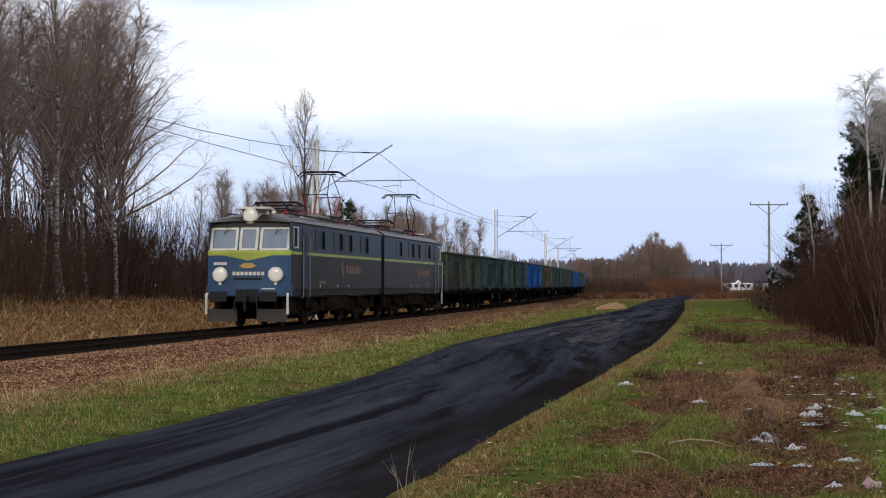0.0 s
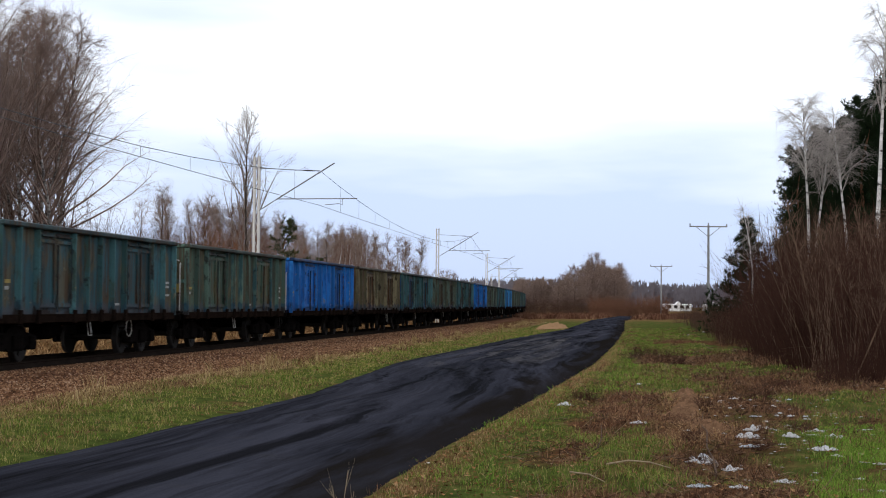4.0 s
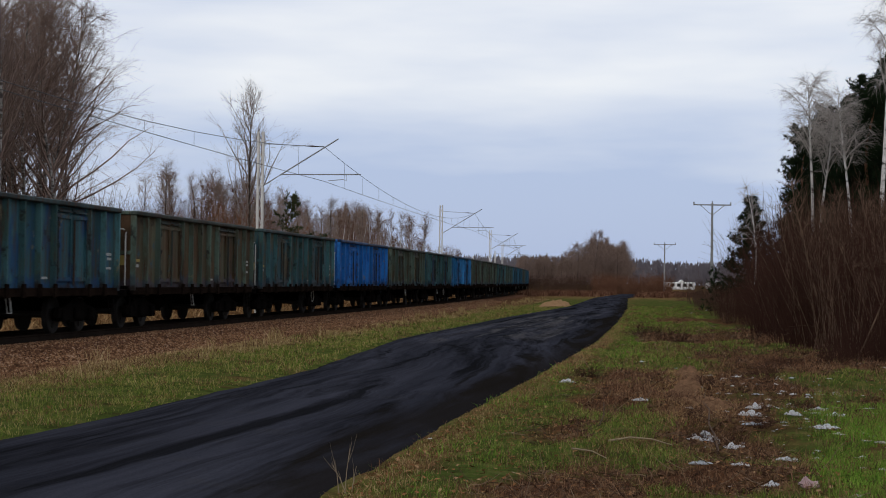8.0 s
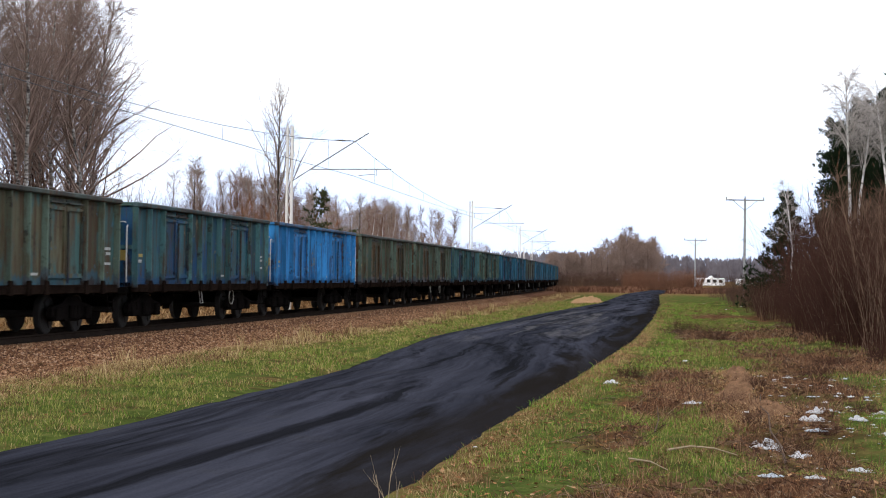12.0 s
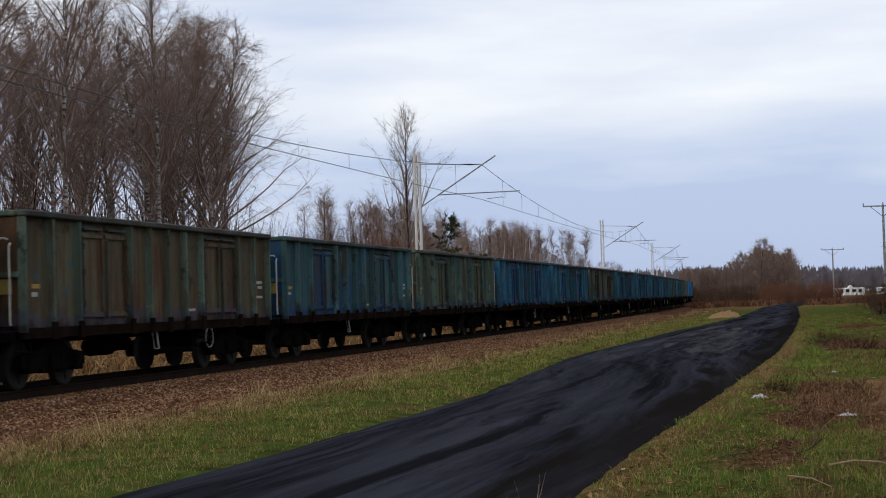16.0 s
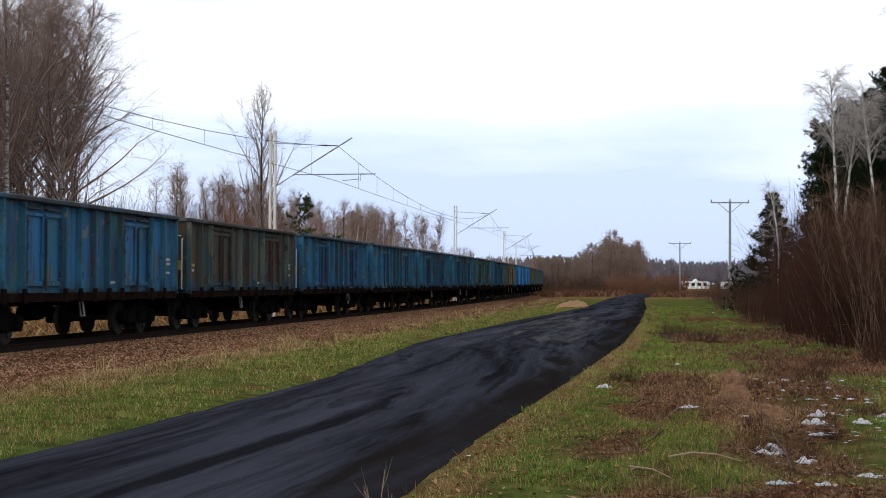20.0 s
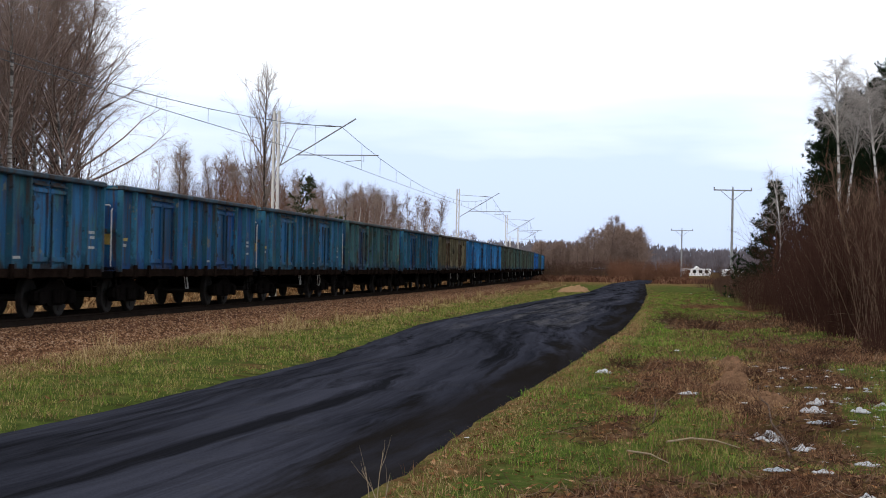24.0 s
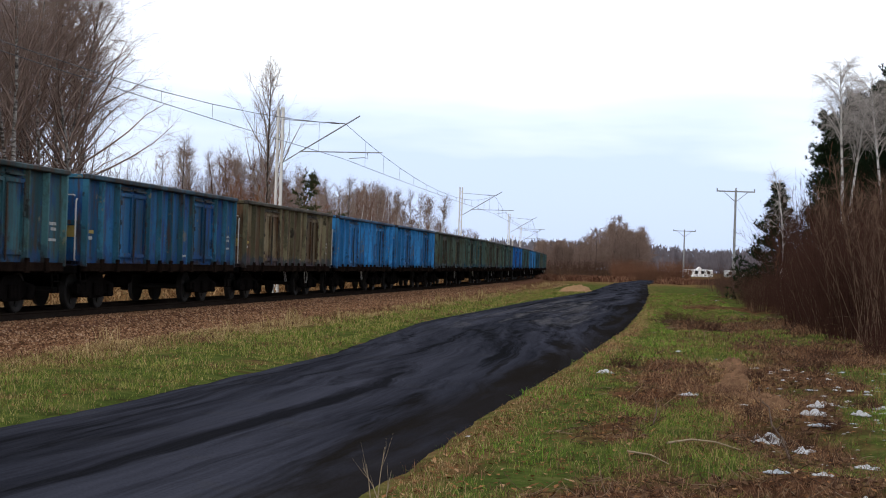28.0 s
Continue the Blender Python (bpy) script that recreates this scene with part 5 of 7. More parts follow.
def bare_tree(seed, height, first=0.3, reach=0.26, rise=1.2, boughs=40, twigs=1100, droop=-0.1, twig_len=1.2, bark=None, twig=None, girth=0.0085, lean=0.03, twig_r=0.011, second=3, wander=0.045, joints=2, spray=0.34):
    """Trunk, boughs, side branches and fine twigs of a leafless tree."""
    rng = np.random.default_rng(seed)
    P = [np.array([0, 0, -0.4])]
    d = np.array([rng.normal(0, lean), rng.normal(0, lean), 1.0])
    n = 10
    for k in range(n):
        d = unit(d + rng.normal(0, wander, 3) * [1, 1, 0])
        P.append(P[-1] + d * height / n)
    P = np.array(P)
    trunk = (P, girth * height * (1 - np.linspace(0, 1, n + 1)) ** 0.75 + 0.012)
    limbs, subs, fine = [], [], []
    for k in range(boughs):
        t = first + (0.97 - first) * ((k + rng.random()) / boughs) ** 0.9
        q, _ = along(trunk, t)
        a = k * 2.4 + rng.normal(0, 0.5)
        ln = height * (reach * (1 - t) ** 0.8 + 0.045) * (0.65 + 0.7 * rng.random())
        dd = unit(np.array([math.cos(a), math.sin(a), rise * (0.7 + 0.6 * rng.random())]))
        limb = grow_limb(rng, q, dd, ln, 0.011 * ln + 0.014, 5, droop * 0.5, 0.1)
        limbs.append(limb)
        for j in range(second):
            q2, d2 = along(limb, 0.25 + 0.7 * rng.random())
            subs.append(grow_limb(rng, q2, unit(unit(d2) + rng.normal(0, 0.45, 3)), ln * (0.18 + 0.27 * rng.random()), 0.006 + 0.6 * twig_r, 3, droop, 0.14))
    pool = limbs + subs + subs
    for k in range(twigs):
        q, d2 = along(pool[rng.integers(len(pool))], 0.1 + 0.9 * rng.random())
        fine.append(grow_limb(rng, q, unit(unit(d2) + rng.normal(0, spray, 3)), twig_len * (0.35 + 0.9 * rng.random()), twig_r, joints, droop * 1.6, 0.15, 0.4))
    tr = limb_mesh("trunk", [trunk], bark or M_BIRCH, 8)
    cr = limb_mesh("crown", limbs + subs + fine, twig or M_TWIG, 3)
    return tr, cr


def pine_tree(seed, height, first=0.35, reach=0.22, boughs=46, tufts=15, tuft=0.32, cone=False, needle=None):
    """Pine: bare lower trunk, whorled boughs carrying needle tufts."""
    rng = np.random.default_rng(seed)
    P = np.array([[rng.normal(0, 0.02) * z, rng.normal(0, 0.02) * z, z] for z in np.linspace(-0.4, height, 9)])
    trunk = (P, 0.011 * height * (1 - np.linspace(0, 1, 9)) ** 0.8 + 0.015)
    limbs, ev, ef = [], [], []
    for k in range(boughs):
        t = first + (0.99 - first) * (k + rng.random()) / boughs
        q, _ = along(trunk, t)
        a = k * 2.4 + rng.normal(0, 0.4)
        s = (1 - t) if cone else (1 - t) ** 0.55 * (0.6 + 0.4 * min(1, (t - first) * 6))
        ln = height * (reach * s + 0.035) * (0.7 + 0.5 * rng.random())
        dd = unit(np.array([math.cos(a), math.sin(a), (-0.1 if cone else 0.1) + 0.7 * t + 0.2 * rng.normal()]))
        limb = grow_limb(rng, q, dd, ln, 0.02 + 0.01 * ln, 4, 0.04, 0.12)
        limbs.append(limb)
        for j in range(tufts):
            c, d2 = along(limb, 0.25 + 0.78 * rng.random())
            c = c + rng.normal(0, 0.17, 3) * (0.4 + ln * 0.25)
            for m in range(7):
                e = unit(unit(d2) * 0.5 + rng.normal(0, 0.8, 3) + np.array([0, 0, 0.25])) * tuft * (0.6 + 0.8 * rng.random())
                w = unit(np.cross(e, rng.normal(0, 1, 3))) * tuft * 0.13
                b0 = len(ev)
                ev += [(c - w).tolist(), (c + w).tolist(), (c + e).tolist()]
                ef.append((b0, b0 + 1, b0 + 2))
    tr = limb_mesh("trunk", [trunk], M_PBARK, 8)
    cr = limb_mesh("crown", limbs, needle or M_NEEDLE, 3, (ev, ef))
    return tr, cr


def shrub(seed, height, stems=26, spread=0.9, twigs=160, mat=None, r=0.016):
    """Many thin leaning stems from one stool, with side twigs."""
    rng = np.random.default_rng(seed)
    st, fine = [], []
    for k in range(stems):
        a = rng.random() * 6.283
        p = np.array([math.cos(a), math.sin(a), 0]) * spread * rng.random() ** 0.5 * 0.7
        p[2] = -0.1
        dd = unit(np.array([math.cos(a) * 0.2 + rng.normal(0, 0.14), math.sin(a) * 0.2 + rng.normal(0, 0.14), 1.0]))
        st.append(grow_limb(rng, p, dd, height * (0.45 + 0.6 * rng.random()), r * (0.6 + 0.8 * rng.random()), 5, 0.0, 0.06, 0.2))
    for k in range(twigs):
        q, d2 = along(st[rng.integers(stems)], 0.25 + 0.75 * rng.random())
        fine.append(grow_limb(rng, q, unit(unit(d2) + rng.normal(0, 0.4, 3)), 0.3 + 0.8 * rng.random(), r * 0.45, 2, 0.03, 0.15, 0.4))
    return limb_mesh("stem_mass", st, mat or M_STEM, 4), limb_mesh("twig_mass", fine, mat or M_STEM, 3)


def plant(name, label, category, meshes, group, x, y, rot, sc, names=("trunk", "crown")):
    ob = thing(name, label, category, group, m=Matrix.Translation((x, y, land_at(x, y))) @ Matrix.Rotation(rot, 4, "Z") @ Matrix.Diagonal((sc, sc, sc, 1)))
    for nm, me in zip(names, meshes):
        o = part(nm, me, None, ob)
        if nm != "trunk" and names[0] != "trunk":
            o["kind"] = "stuff"
    return ob


# the birch wood beyond the track
WOOD = [bare_tree(11 + k, h, first=0.36, reach=0.4, rise=1.6, boughs=46, twigs=3400, droop=-0.035, twig_len=0.85, girth=0.0075, twig_r=0.0055, second=8, joints=2, spray=0.55) for k, h in enumerate((19.5, 18, 20, 16.5))]
WOOD += [bare_tree(31, 17, first=0.22, reach=0.42, rise=1.4, boughs=50, twigs=4200, droop=-0.07, twig_len=0.85, girth=0.007, twig_r=0.0055, second=9, joints=3, spray=0.5)]
rng = np.random.default_rng(5)
for u, n in ((-19, 9), (-22.5, 12), (-27, 14), (-33, 14), (-41, 12)):
    for k in range(n):
        sc = 0.8 + 0.28 * rng.random()
        p = beside(24 + 66 * (k + 0.5 + rng.uniform(-0.4, 0.4)) / n, u + rng.normal(0, 1.2))
        if p.x + 3.6 > -0.165 * p.y:
            continue
        plant("birch", "bare birch with a pale blotched trunk and drooping twigs", "tree", WOOD[rng.integers(4)], "birch wood beyond the track", p.x, p.y, rng.random() * 6.28, sc)
for s, u in ((64, -21.5), (60, -19), (68, -25)):
    p = beside(s, u)
    plant("birch", "spreading bare birch at the wood's edge", "tree", WOOD[4], "birch wood beyond the track", p.x, p.y, s, 1.06)
# brush at the wood's foot
BRUSH = [shrub(60 + k, 4.5, 54, 2.1, 420, M_BRUSH, 0.017) for k in range(3)]
for k in range(82):
    p = beside(30 + 56 * rng.random(), -16.5 - 17 * rng.random())
    plant("bush", "leafless brown brush at the wood's edge", "bush", BRUSH[rng.integers(3)], "brush below the birches", p.x, p.y, rng.random() * 6.28, 0.8 + 0.7 * rng.random(), ("stem_mass", "twig_mass"))
# younger trees farther along the line
YOUNG = [bare_tree(81 + k, h, first=0.18, reach=0.26, rise=2.4, boughs=30, twigs=1000, droop=0.03, twig_len=1.0, second=5, girth=0.007, bark=b, twig=t, twig_r=0.007) for k, (h, b, t) in enumerate(((13, M_BARK, M_TWIG), (11.5, M_BIRCH, M_WILLOW), (14, M_BARK, M_TWIGP), (10, M_BIRCH, M_TWIG)))]
SKYLINE_B = [-0.165, -0.13, -0.108, -0.09, -0.058, -0.03, -0.008, 0.006, 0.027, 0.06]   # bearing
SKYLINE_E = [0.066, 0.08, 0.07, 0.072, 0.055, 0.053, 0.047, 0.029, 0.025, 0.02]            # rise of the tree tops
for k in range(135):
    s = 100 + 200 * rng.random()
    p = beside(s, -11 - 32 * rng.random())
    bear = p.x / p.y
    if bear < -0.17 or bear > 0.06:
        continue
    kind_ = int(rng.integers(4))
    top = p.y * float(np.interp(bear, SKYLINE_B, SKYLINE_E)) + 1.77 - land_at(p.x, p.y)
    sc = top / (13, 11.5, 14, 10)[kind_] * (0.72 + 0.26 * rng.random())
    plant("young_tree", "slender leafless young tree", "tree", YOUNG[kind_], "young trees along the line", p.x, p.y, rng.random() * 6.28, sc)
HEDGE = [shrub(190 + k, 5.0, 44, 2.8, 440, m_, 0.015) for k, m_ in enumerate((M_TWIG, M_WILLOW, M_TWIG))]
for k in range(72):
    p = beside(96 + 190 * rng.random(), -10 - 24 * rng.random())
    bear = p.x / p.y
    if bear < -0.18 or bear > 0.04:
        continue
    top = p.y * float(np.interp(bear, SKYLINE_B, SKYLINE_E)) + 1.77 - land_at(p.x, p.y)
    plant("bush", "leafless reddish-brown bush along the line", "bush", HEDGE[rng.integers(3)], "bushes along the line", p.x, p.y, rng.random() * 6.28, top / 5.0 * (0.4 + 0.3 * rng.random()), ("stem_mass", "twig_mass"))
plant("poplar", "tall slender leafless tree with rising boughs", "tree", bare_tree(91, 15.5, first=0.16, reach=0.42, rise=2.5, boughs=46, twigs=1700, droop=0.03, twig_len=0.8, second=8, twig_r=0.007, girth=0.007, lean=0.01, wander=0.02, bark=M_BARK, twig=M_TWIGP), "", -10.4, 120.0, 1.0, 1.0)
PINE_S = pine_tree(95, 7.0, 0.1, 0.3, 34, 8, 0.3, needle=M_NEEDLEP)
plant("pine", "small dark green pine behind the track", "tree", PINE_S, "", -7.4, 121.0, 0.3, 1.1)
plant("pine", "small dark green pine behind the track", "tree", PINE_S, "", -5.0, 124.0, 2.3, 0.72)
plant("pine", "low bushy green pine behind the track", "tree", PINE_S, "", -5.8, 123.0, 4.0, 0.7)

# the wood beside the road
WOOD_B = [0.19, 0.205, 0.23, 0.25, 0.262, 0.3, 0.34, 0.42]             # bearing
THICK_E = [0.003, 0.005, 0.006, 0.013, 0.058, 0.066, 0.073, 0.08]      # rise of the thicket's top
PINE_E = [0.07, 0.075, 0.085, 0.09, 0.098, 0.125, 0.155, 0.18]       # rise of the pine tops


def rise_to(x, y, table):
    return y * float(np.interp(x / y, WOOD_B, table)) + 1.77 - land_at(x, y)


PINE_H = (15, 13.5, 16)
PINES = [pine_tree(101 + k, h, f, 0.2, 60, 44, 0.27) for k, (h, f) in enumerate(zip(PINE_H, (0.3, 0.25, 0.35)))]
SPRUCE = pine_tree(110, 7.2, 0.05, 0.4, 70, 40, 0.24, True)
for x, y in ((30.2, 113), (32.6, 121), (37.0, 133), (35.3, 126), (38.6, 131), (33.4, 118), (35.6, 119), (32.6, 109), (34.2, 109), (36.6, 112), (30.6, 100), (31.9, 102), (29.9, 96), (31.2, 95), (29.2, 87), (38.5, 106), (36, 99), (33.2, 96), (40, 116), (34.5, 90), (37, 93), (31.5, 84), (34, 80), (42, 122), (30, 74), (33, 72), (45, 128), (30.4, 106), (33.5, 103)):
    k = int(rng.integers(3))
    plant("pine", "tall dark green pine in the roadside wood", "tree", PINES[k], "pines of the roadside wood", x, y, rng.random() * 6.28, rise_to(x, y, PINE_E) / PINE_H[k] * (0.92 + 0.08 * rng.random()))
plant("spruce", "young dark conifer with tiered boughs", "tree", SPRUCE, "", 23.7, 101.0, 0.6, 1.03)
plant("spruce", "young dark conifer with tiered boughs", "tree", SPRUCE, "", 28.2, 106.0, 2.1, 1.1)


def white_bark():
    mat, nt, b = nodes_of("white_birch_bark")
    n1 = noise_tex(nt, 1.8, 4, 0.6, stretch=(1, 1, 2.5))
    nt.links.new(ramp(nt, n1, [(0.36, (0.06, 0.05, 0.045)), (0.44, (0.5, 0.48, 0.45)), (0.7, (0.72, 0.7, 0.67))]), b.inputs["Base Color"])
    b.inputs["Roughness"].default_value = 0.75
    return mat


M_SILVER = white_bark()
M_TWIGW = plain("silver_twig", (0.42, 0.38, 0.35), 0.9, var=0.3)
SILVER_H = (17, 14, 9.5)
SILVER = [bare_tree(121 + k, h, first=0.66, reach=0.3, rise=1.9, boughs=24, twigs=1700, droop=-0.18, twig_len=0.95, bark=M_SILVER, twig=M_TWIGW, girth=0.0085, twig_r=0.0055, second=7, lean=0.008, wander=0.018, joints=3) for k, h in enumerate(SILVER_H)]
for x, y, k, top in ((25.35, 92, 1, 0.136), (25.75, 92.6, 1, 0.118), (25.2, 79, 0, 0.2), (26.6, 88.3, 1, 0.128)):
    plant("silver_birch", "white-barked birch with hanging bare twigs", "tree", SILVER[k], "birches of the roadside wood", x, y, rng.random() * 6.28, (y * top + 1.77 - land_at(x, y)) / SILVER_H[k])
plant("silver_birch", "slender young white-barked birch before a conifer", "tree", bare_tree(131, 8.6, first=0.4, reach=0.2, rise=1.6, boughs=18, twigs=320, droop=-0.15, twig_len=0.8, bark=M_SILVER, twig=M_TWIGW, girth=0.008, twig_r=0.008, second=4), "birches of the roadside wood", 22.6, 95.0, 1.0, 0.95)
THICK = [shrub(140 + k, 4.9, 66, 2.0, 480, M_STEM, 0.013) for k in range(4)]
TALL = [shrub(150 + k, 4.9, 16, 1.6, 90, M_CANE, 0.012) for k in range(3)]
for k in range(124):
    y = 36 + 68 * rng.random() ** 1.1
    x = max(float(road_edges(y)[1]) + 5.2, 0.212 * y, 11.2 + 0.13 * (y - 35)) + 8.5 * rng.random() ** 1.4
    sc = rise_to(x, y, THICK_E) / 4.9 * (0.75 + 0.25 * rng.random())
    if sc < 0.12 or x / y > 0.41:
        continue
    plant("bush", "dense leafless brown thicket", "bush", TALL[rng.integers(3)] if k % 3 == 0 else THICK[rng.integers(4)], "thicket beside the road", x, y, rng.random() * 6.28, min(sc, 1.5), ("stem_mass", "twig_mass"))
SLIM = [bare_tree(221 + k, h, first=0.3, reach=0.2, rise=2.8, boughs=26, twigs=800, droop=0.0, twig_len=1.1, bark=M_SILVER, twig=M_TWIG if k else M_WILLOW, girth=0.008, twig_r=0.007, second=5, lean=0.03) for k, h in enumerate(SILVER_H)]
for k in range(15):
    y = 128 + 40 * rng.random()
    x = y * (-0.036 + 0.062 * (k + 0.6 * rng.random()) / 15)
    plant("silver_birch", "slender white-barked birch beyond the track", "tree", SLIM[k % 3], "birches beyond the track", x, y, rng.random() * 6.28, (y * (0.047 - 0.008 * rng.random() - 0.12 * max(0.0, x / y)) + 1.77 - land_at(x, y)) / SILVER_H[k % 3])
M_RUSSET = plain("russet_leaf", (0.23, 0.1, 0.045), 0.9, var=0.4)
RUSSET = shrub(210, 5.0, 60, 2.0, 1500, M_RUSSET, 0.02)
for x, y, sc in ((-10.6, 101.0, 1.25), (-11.6, 103.0, 1.0), (-9.6, 102.0, 0.9)):
    plant("bush", "russet bush keeping its withered leaves", "bush", RUSSET, "russet bushes along the line", x, y, x * 2, sc, ("stem_mass", "twig_mass"))
SAPLING = [bare_tree(160 + k, 6.0, first=0.45, reach=0.16, rise=2.6, boughs=14, twigs=110, droop=0.0, twig_len=0.7, girth=0.0055, lean=0.2, twig_r=0.007, bark=M_CANE, twig=M_CANE) for k in range(3)]
for k in range(30):
    y = 36 + 34 * rng.random()
    x = max(11.0 + 0.13 * (y - 35), 0.265 * y) + 4 * rng.random()
    plant("sapling", "thin leaning pale sapling in the thicket", "tree", SAPLING[rng.integers(3)], "saplings in the thicket", x, y, rng.random() * 6.28, rise_to(x, y, THICK_E) / 6.0 * (0.75 + 0.4 * rng.random()))
for k in range(34):
    y = 104 + 70 * rng.random()
    x = float(road_edges(y)[1]) + 5.0 + 12 * rng.random()
    plant("bush", "low leafless brown thicket", "bush", BRUSH[rng.integers(3)], "low thicket beside the road", x, y, rng.random() * 6.28, 0.35 + 0.3 * rng.random(), ("stem_mass", "twig_mass"))

PILE = [shrub(205 + k, 0.42, 70, 1.1, 260, M_STEM, 0.011) for k in range(2)]
for x, y, s in ((11.2, 36.5, 1.1), (12.3, 38.5, 1.2), (3.9, 29.0, 0.3), (8.8, 47.0, 0.6), (9.2, 54.0, 0.6), (14.6, 56.0, 1.2), (10.4, 35.0, 0.6), (9.0, 34.0, 0.4), (6.9, 27.5, 0.35)):
    plant("brush_pile", "low heap of dark dead branches on the soil", "brush pile", PILE[int(y) % 2], "brush piles on the strip", x, y, y, s, ("stem_mass", "twig_mass"))

for k in range(44):
    y = 15 + 42 * rng.random() ** 1.2
    x = float(road_edges(y)[1]) + 1.6 + 6.5 * rng.random()
    if bare(np.array([x]), np.array([y]))[0] < 0.35:
        continue
    plant("dead_shrub", "small dark leafless dead shrub on the soil", "shrub", PILE[k % 2], "dead shrubs on the strip", x, y, rng.random() * 6.28, 0.12 + 0.12 * rng.random(), ("stem_mass", "twig_mass"))

# clump and willows where the road ends
CLUMP = [bare_tree(170 + k, h, first=0.15, reach=0.42, rise=1.1, boughs=36, twigs=1200, droop=0.0, twig_len=0.85, second=6, bark=M_BARK, girth=0.009, twig_r=0.02) for k, h in enumerate((10.5, 9, 8))]
for k in range(80):
    y = 285 + 40 * rng.random()
    t = rng.random()
    x = y * (0.083 + 0.068 * t)
    plant("tree", "leafless grey-brown tree in a distant clump", "tree", CLUMP[rng.integers(3)], "clump of trees past the road", x, y, rng.random() * 6.28, (0.62 + 0.3 * rng.random()) * (1.25 if t > 0.55 else 0.85))
WILL = [shrub(180 + k, 5, 70, 2.4, 420, M_WILLOW, 0.03) for k in range(2)]
for k in range(26):
    y = 255 + 20 * rng.random()
    x = y * (0.135 + 0.045 * rng.random())
    plant("willow_bush", "reddish leafless willow bush", "bush", WILL[k % 2], "willows past the road", x, y, rng.random() * 6.28, 0.5 + 0.35 * rng.random(), ("stem_mass", "twig_mass"))


for k in range(46):
    y = 272 + 16 * rng.random()
    x = y * (0.08 + 0.075 * (k + rng.random()) / 46)
    plant("bush", "low dark brown brush below distant trees", "bush", BRUSH[rng.integers(3)], "brush below the distant clump", x, y, rng.random() * 6.28, 0.55 + 0.35 * rng.random(), ("stem_mass", "twig_mass"))


def far_forest():
    rng = np.random.default_rng(9)
    limbs, ev, ef = [], [], []
    for k in range(2600):
        y = 820 + 120 * rng.random()
        x = -160 + 560 * rng.random()
        h = 13 + 2.5 * rng.random() + 2.0 * float(vnoise(x * 0.03, 0.5, 7)) + 1.2 * float(vnoise(x * 0.12, 3.5, 7))
        c = np.array([x, y, land_at(0, 500)])
        limbs.append((np.array([c, c + [0, 0, h * 0.9]]), np.array([0.22, 0.05])))
        for j in range(12):
            t = 0.1 + 0.8 * rng.random()
            w = 2.8 * (1.1 - t)
            q = c + [rng.normal(0, 0.5) * w, rng.normal(0, 0.4), h * t]
            b0 = len(ev)
            top = min(1.6 + 1.4 * rng.random(), h * (1.02 - t))
            ev += [(q + [-w * 0.5, 0, 0]).tolist(), (q + [w * 0.5, 0.3, 0]).tolist(), (q + [rng.normal(0, 0.4), 0, top]).tolist()]
            ef.append((b0, b0 + 1, b0 + 2))
    # distance haze is mixed into the wood's pale grey base colour
    me = limb_mesh("far_forest", limbs, plain("hazed_far_wood", (0.15, 0.135, 0.15), 0.95, var=0.4, scale=0.05), 3, (ev, ef))
    tagged(new("far_forest", me), "distant grey-brown forest along the horizon, coloured with haze", "forest", kind="stuff")


far_forest()


def wood_interior():
    """Dense poles and brushwood closing the view through the birch wood."""
    rng = np.random.default_rng(19)
    limbs = []
    for k in range(1900):
        s = 20 + 84 * rng.random()
        p = beside(s, -27 - 34 * rng.random())
        if p.x > -0.2 * p.y:
            continue
        c = np.array([p.x, p.y, land_at(p.x, p.y) - 0.1])
        limbs.append(grow_limb(rng, c, unit(np.array([rng.normal(0, 0.15), rng.normal(0, 0.15), 1.0])), 3.0 + 10 * rng.random() ** 1.3, 0.06, 4, 0, 0.06, 0.3))
        for j in range(5):
            q, d = along(limbs[-1 - j] if j == 0 else limbs[-1], 0.2 + 0.7 * rng.random())
            limbs.append(grow_limb(rng, q, unit(rng.normal(0, 1, 3) + np.array([0, 0, 0.8])), 0.8 + 1.4 * rng.random(), 0.022, 2, 0, 0.2, 0.4))
    me = limb_mesh("brushwood", limbs, M_STEM, 3)
    tagged(new("brushwood", me), "dense brown brushwood deep in the birch wood", "brushwood", kind="stuff")


wood_interior()


# ---- ground cover ----
def cover_material(name, stops, rough=0.9):
    """Blades and scraps coloured piece by piece."""
    mat, nt, b = nodes_of(name)
    g = nt.nodes.new("ShaderNodeNewGeometry")
    col = ramp(nt, g.outputs["Random Per Island"], stops)
    big = noise_tex(nt, 0.6, 3, 0.6)
    col = blend(nt, 0.45, col, ramp(nt, big, [(0.3, 0.45), (0.7, 1.0)]), "MULTIPLY")
    nt.links.new(col, b.inputs["Base Color"])
    b.inputs["Roughness"].default_value = rough
    b.inputs["Specular IOR Level"].default_value = 0.0
    return mat


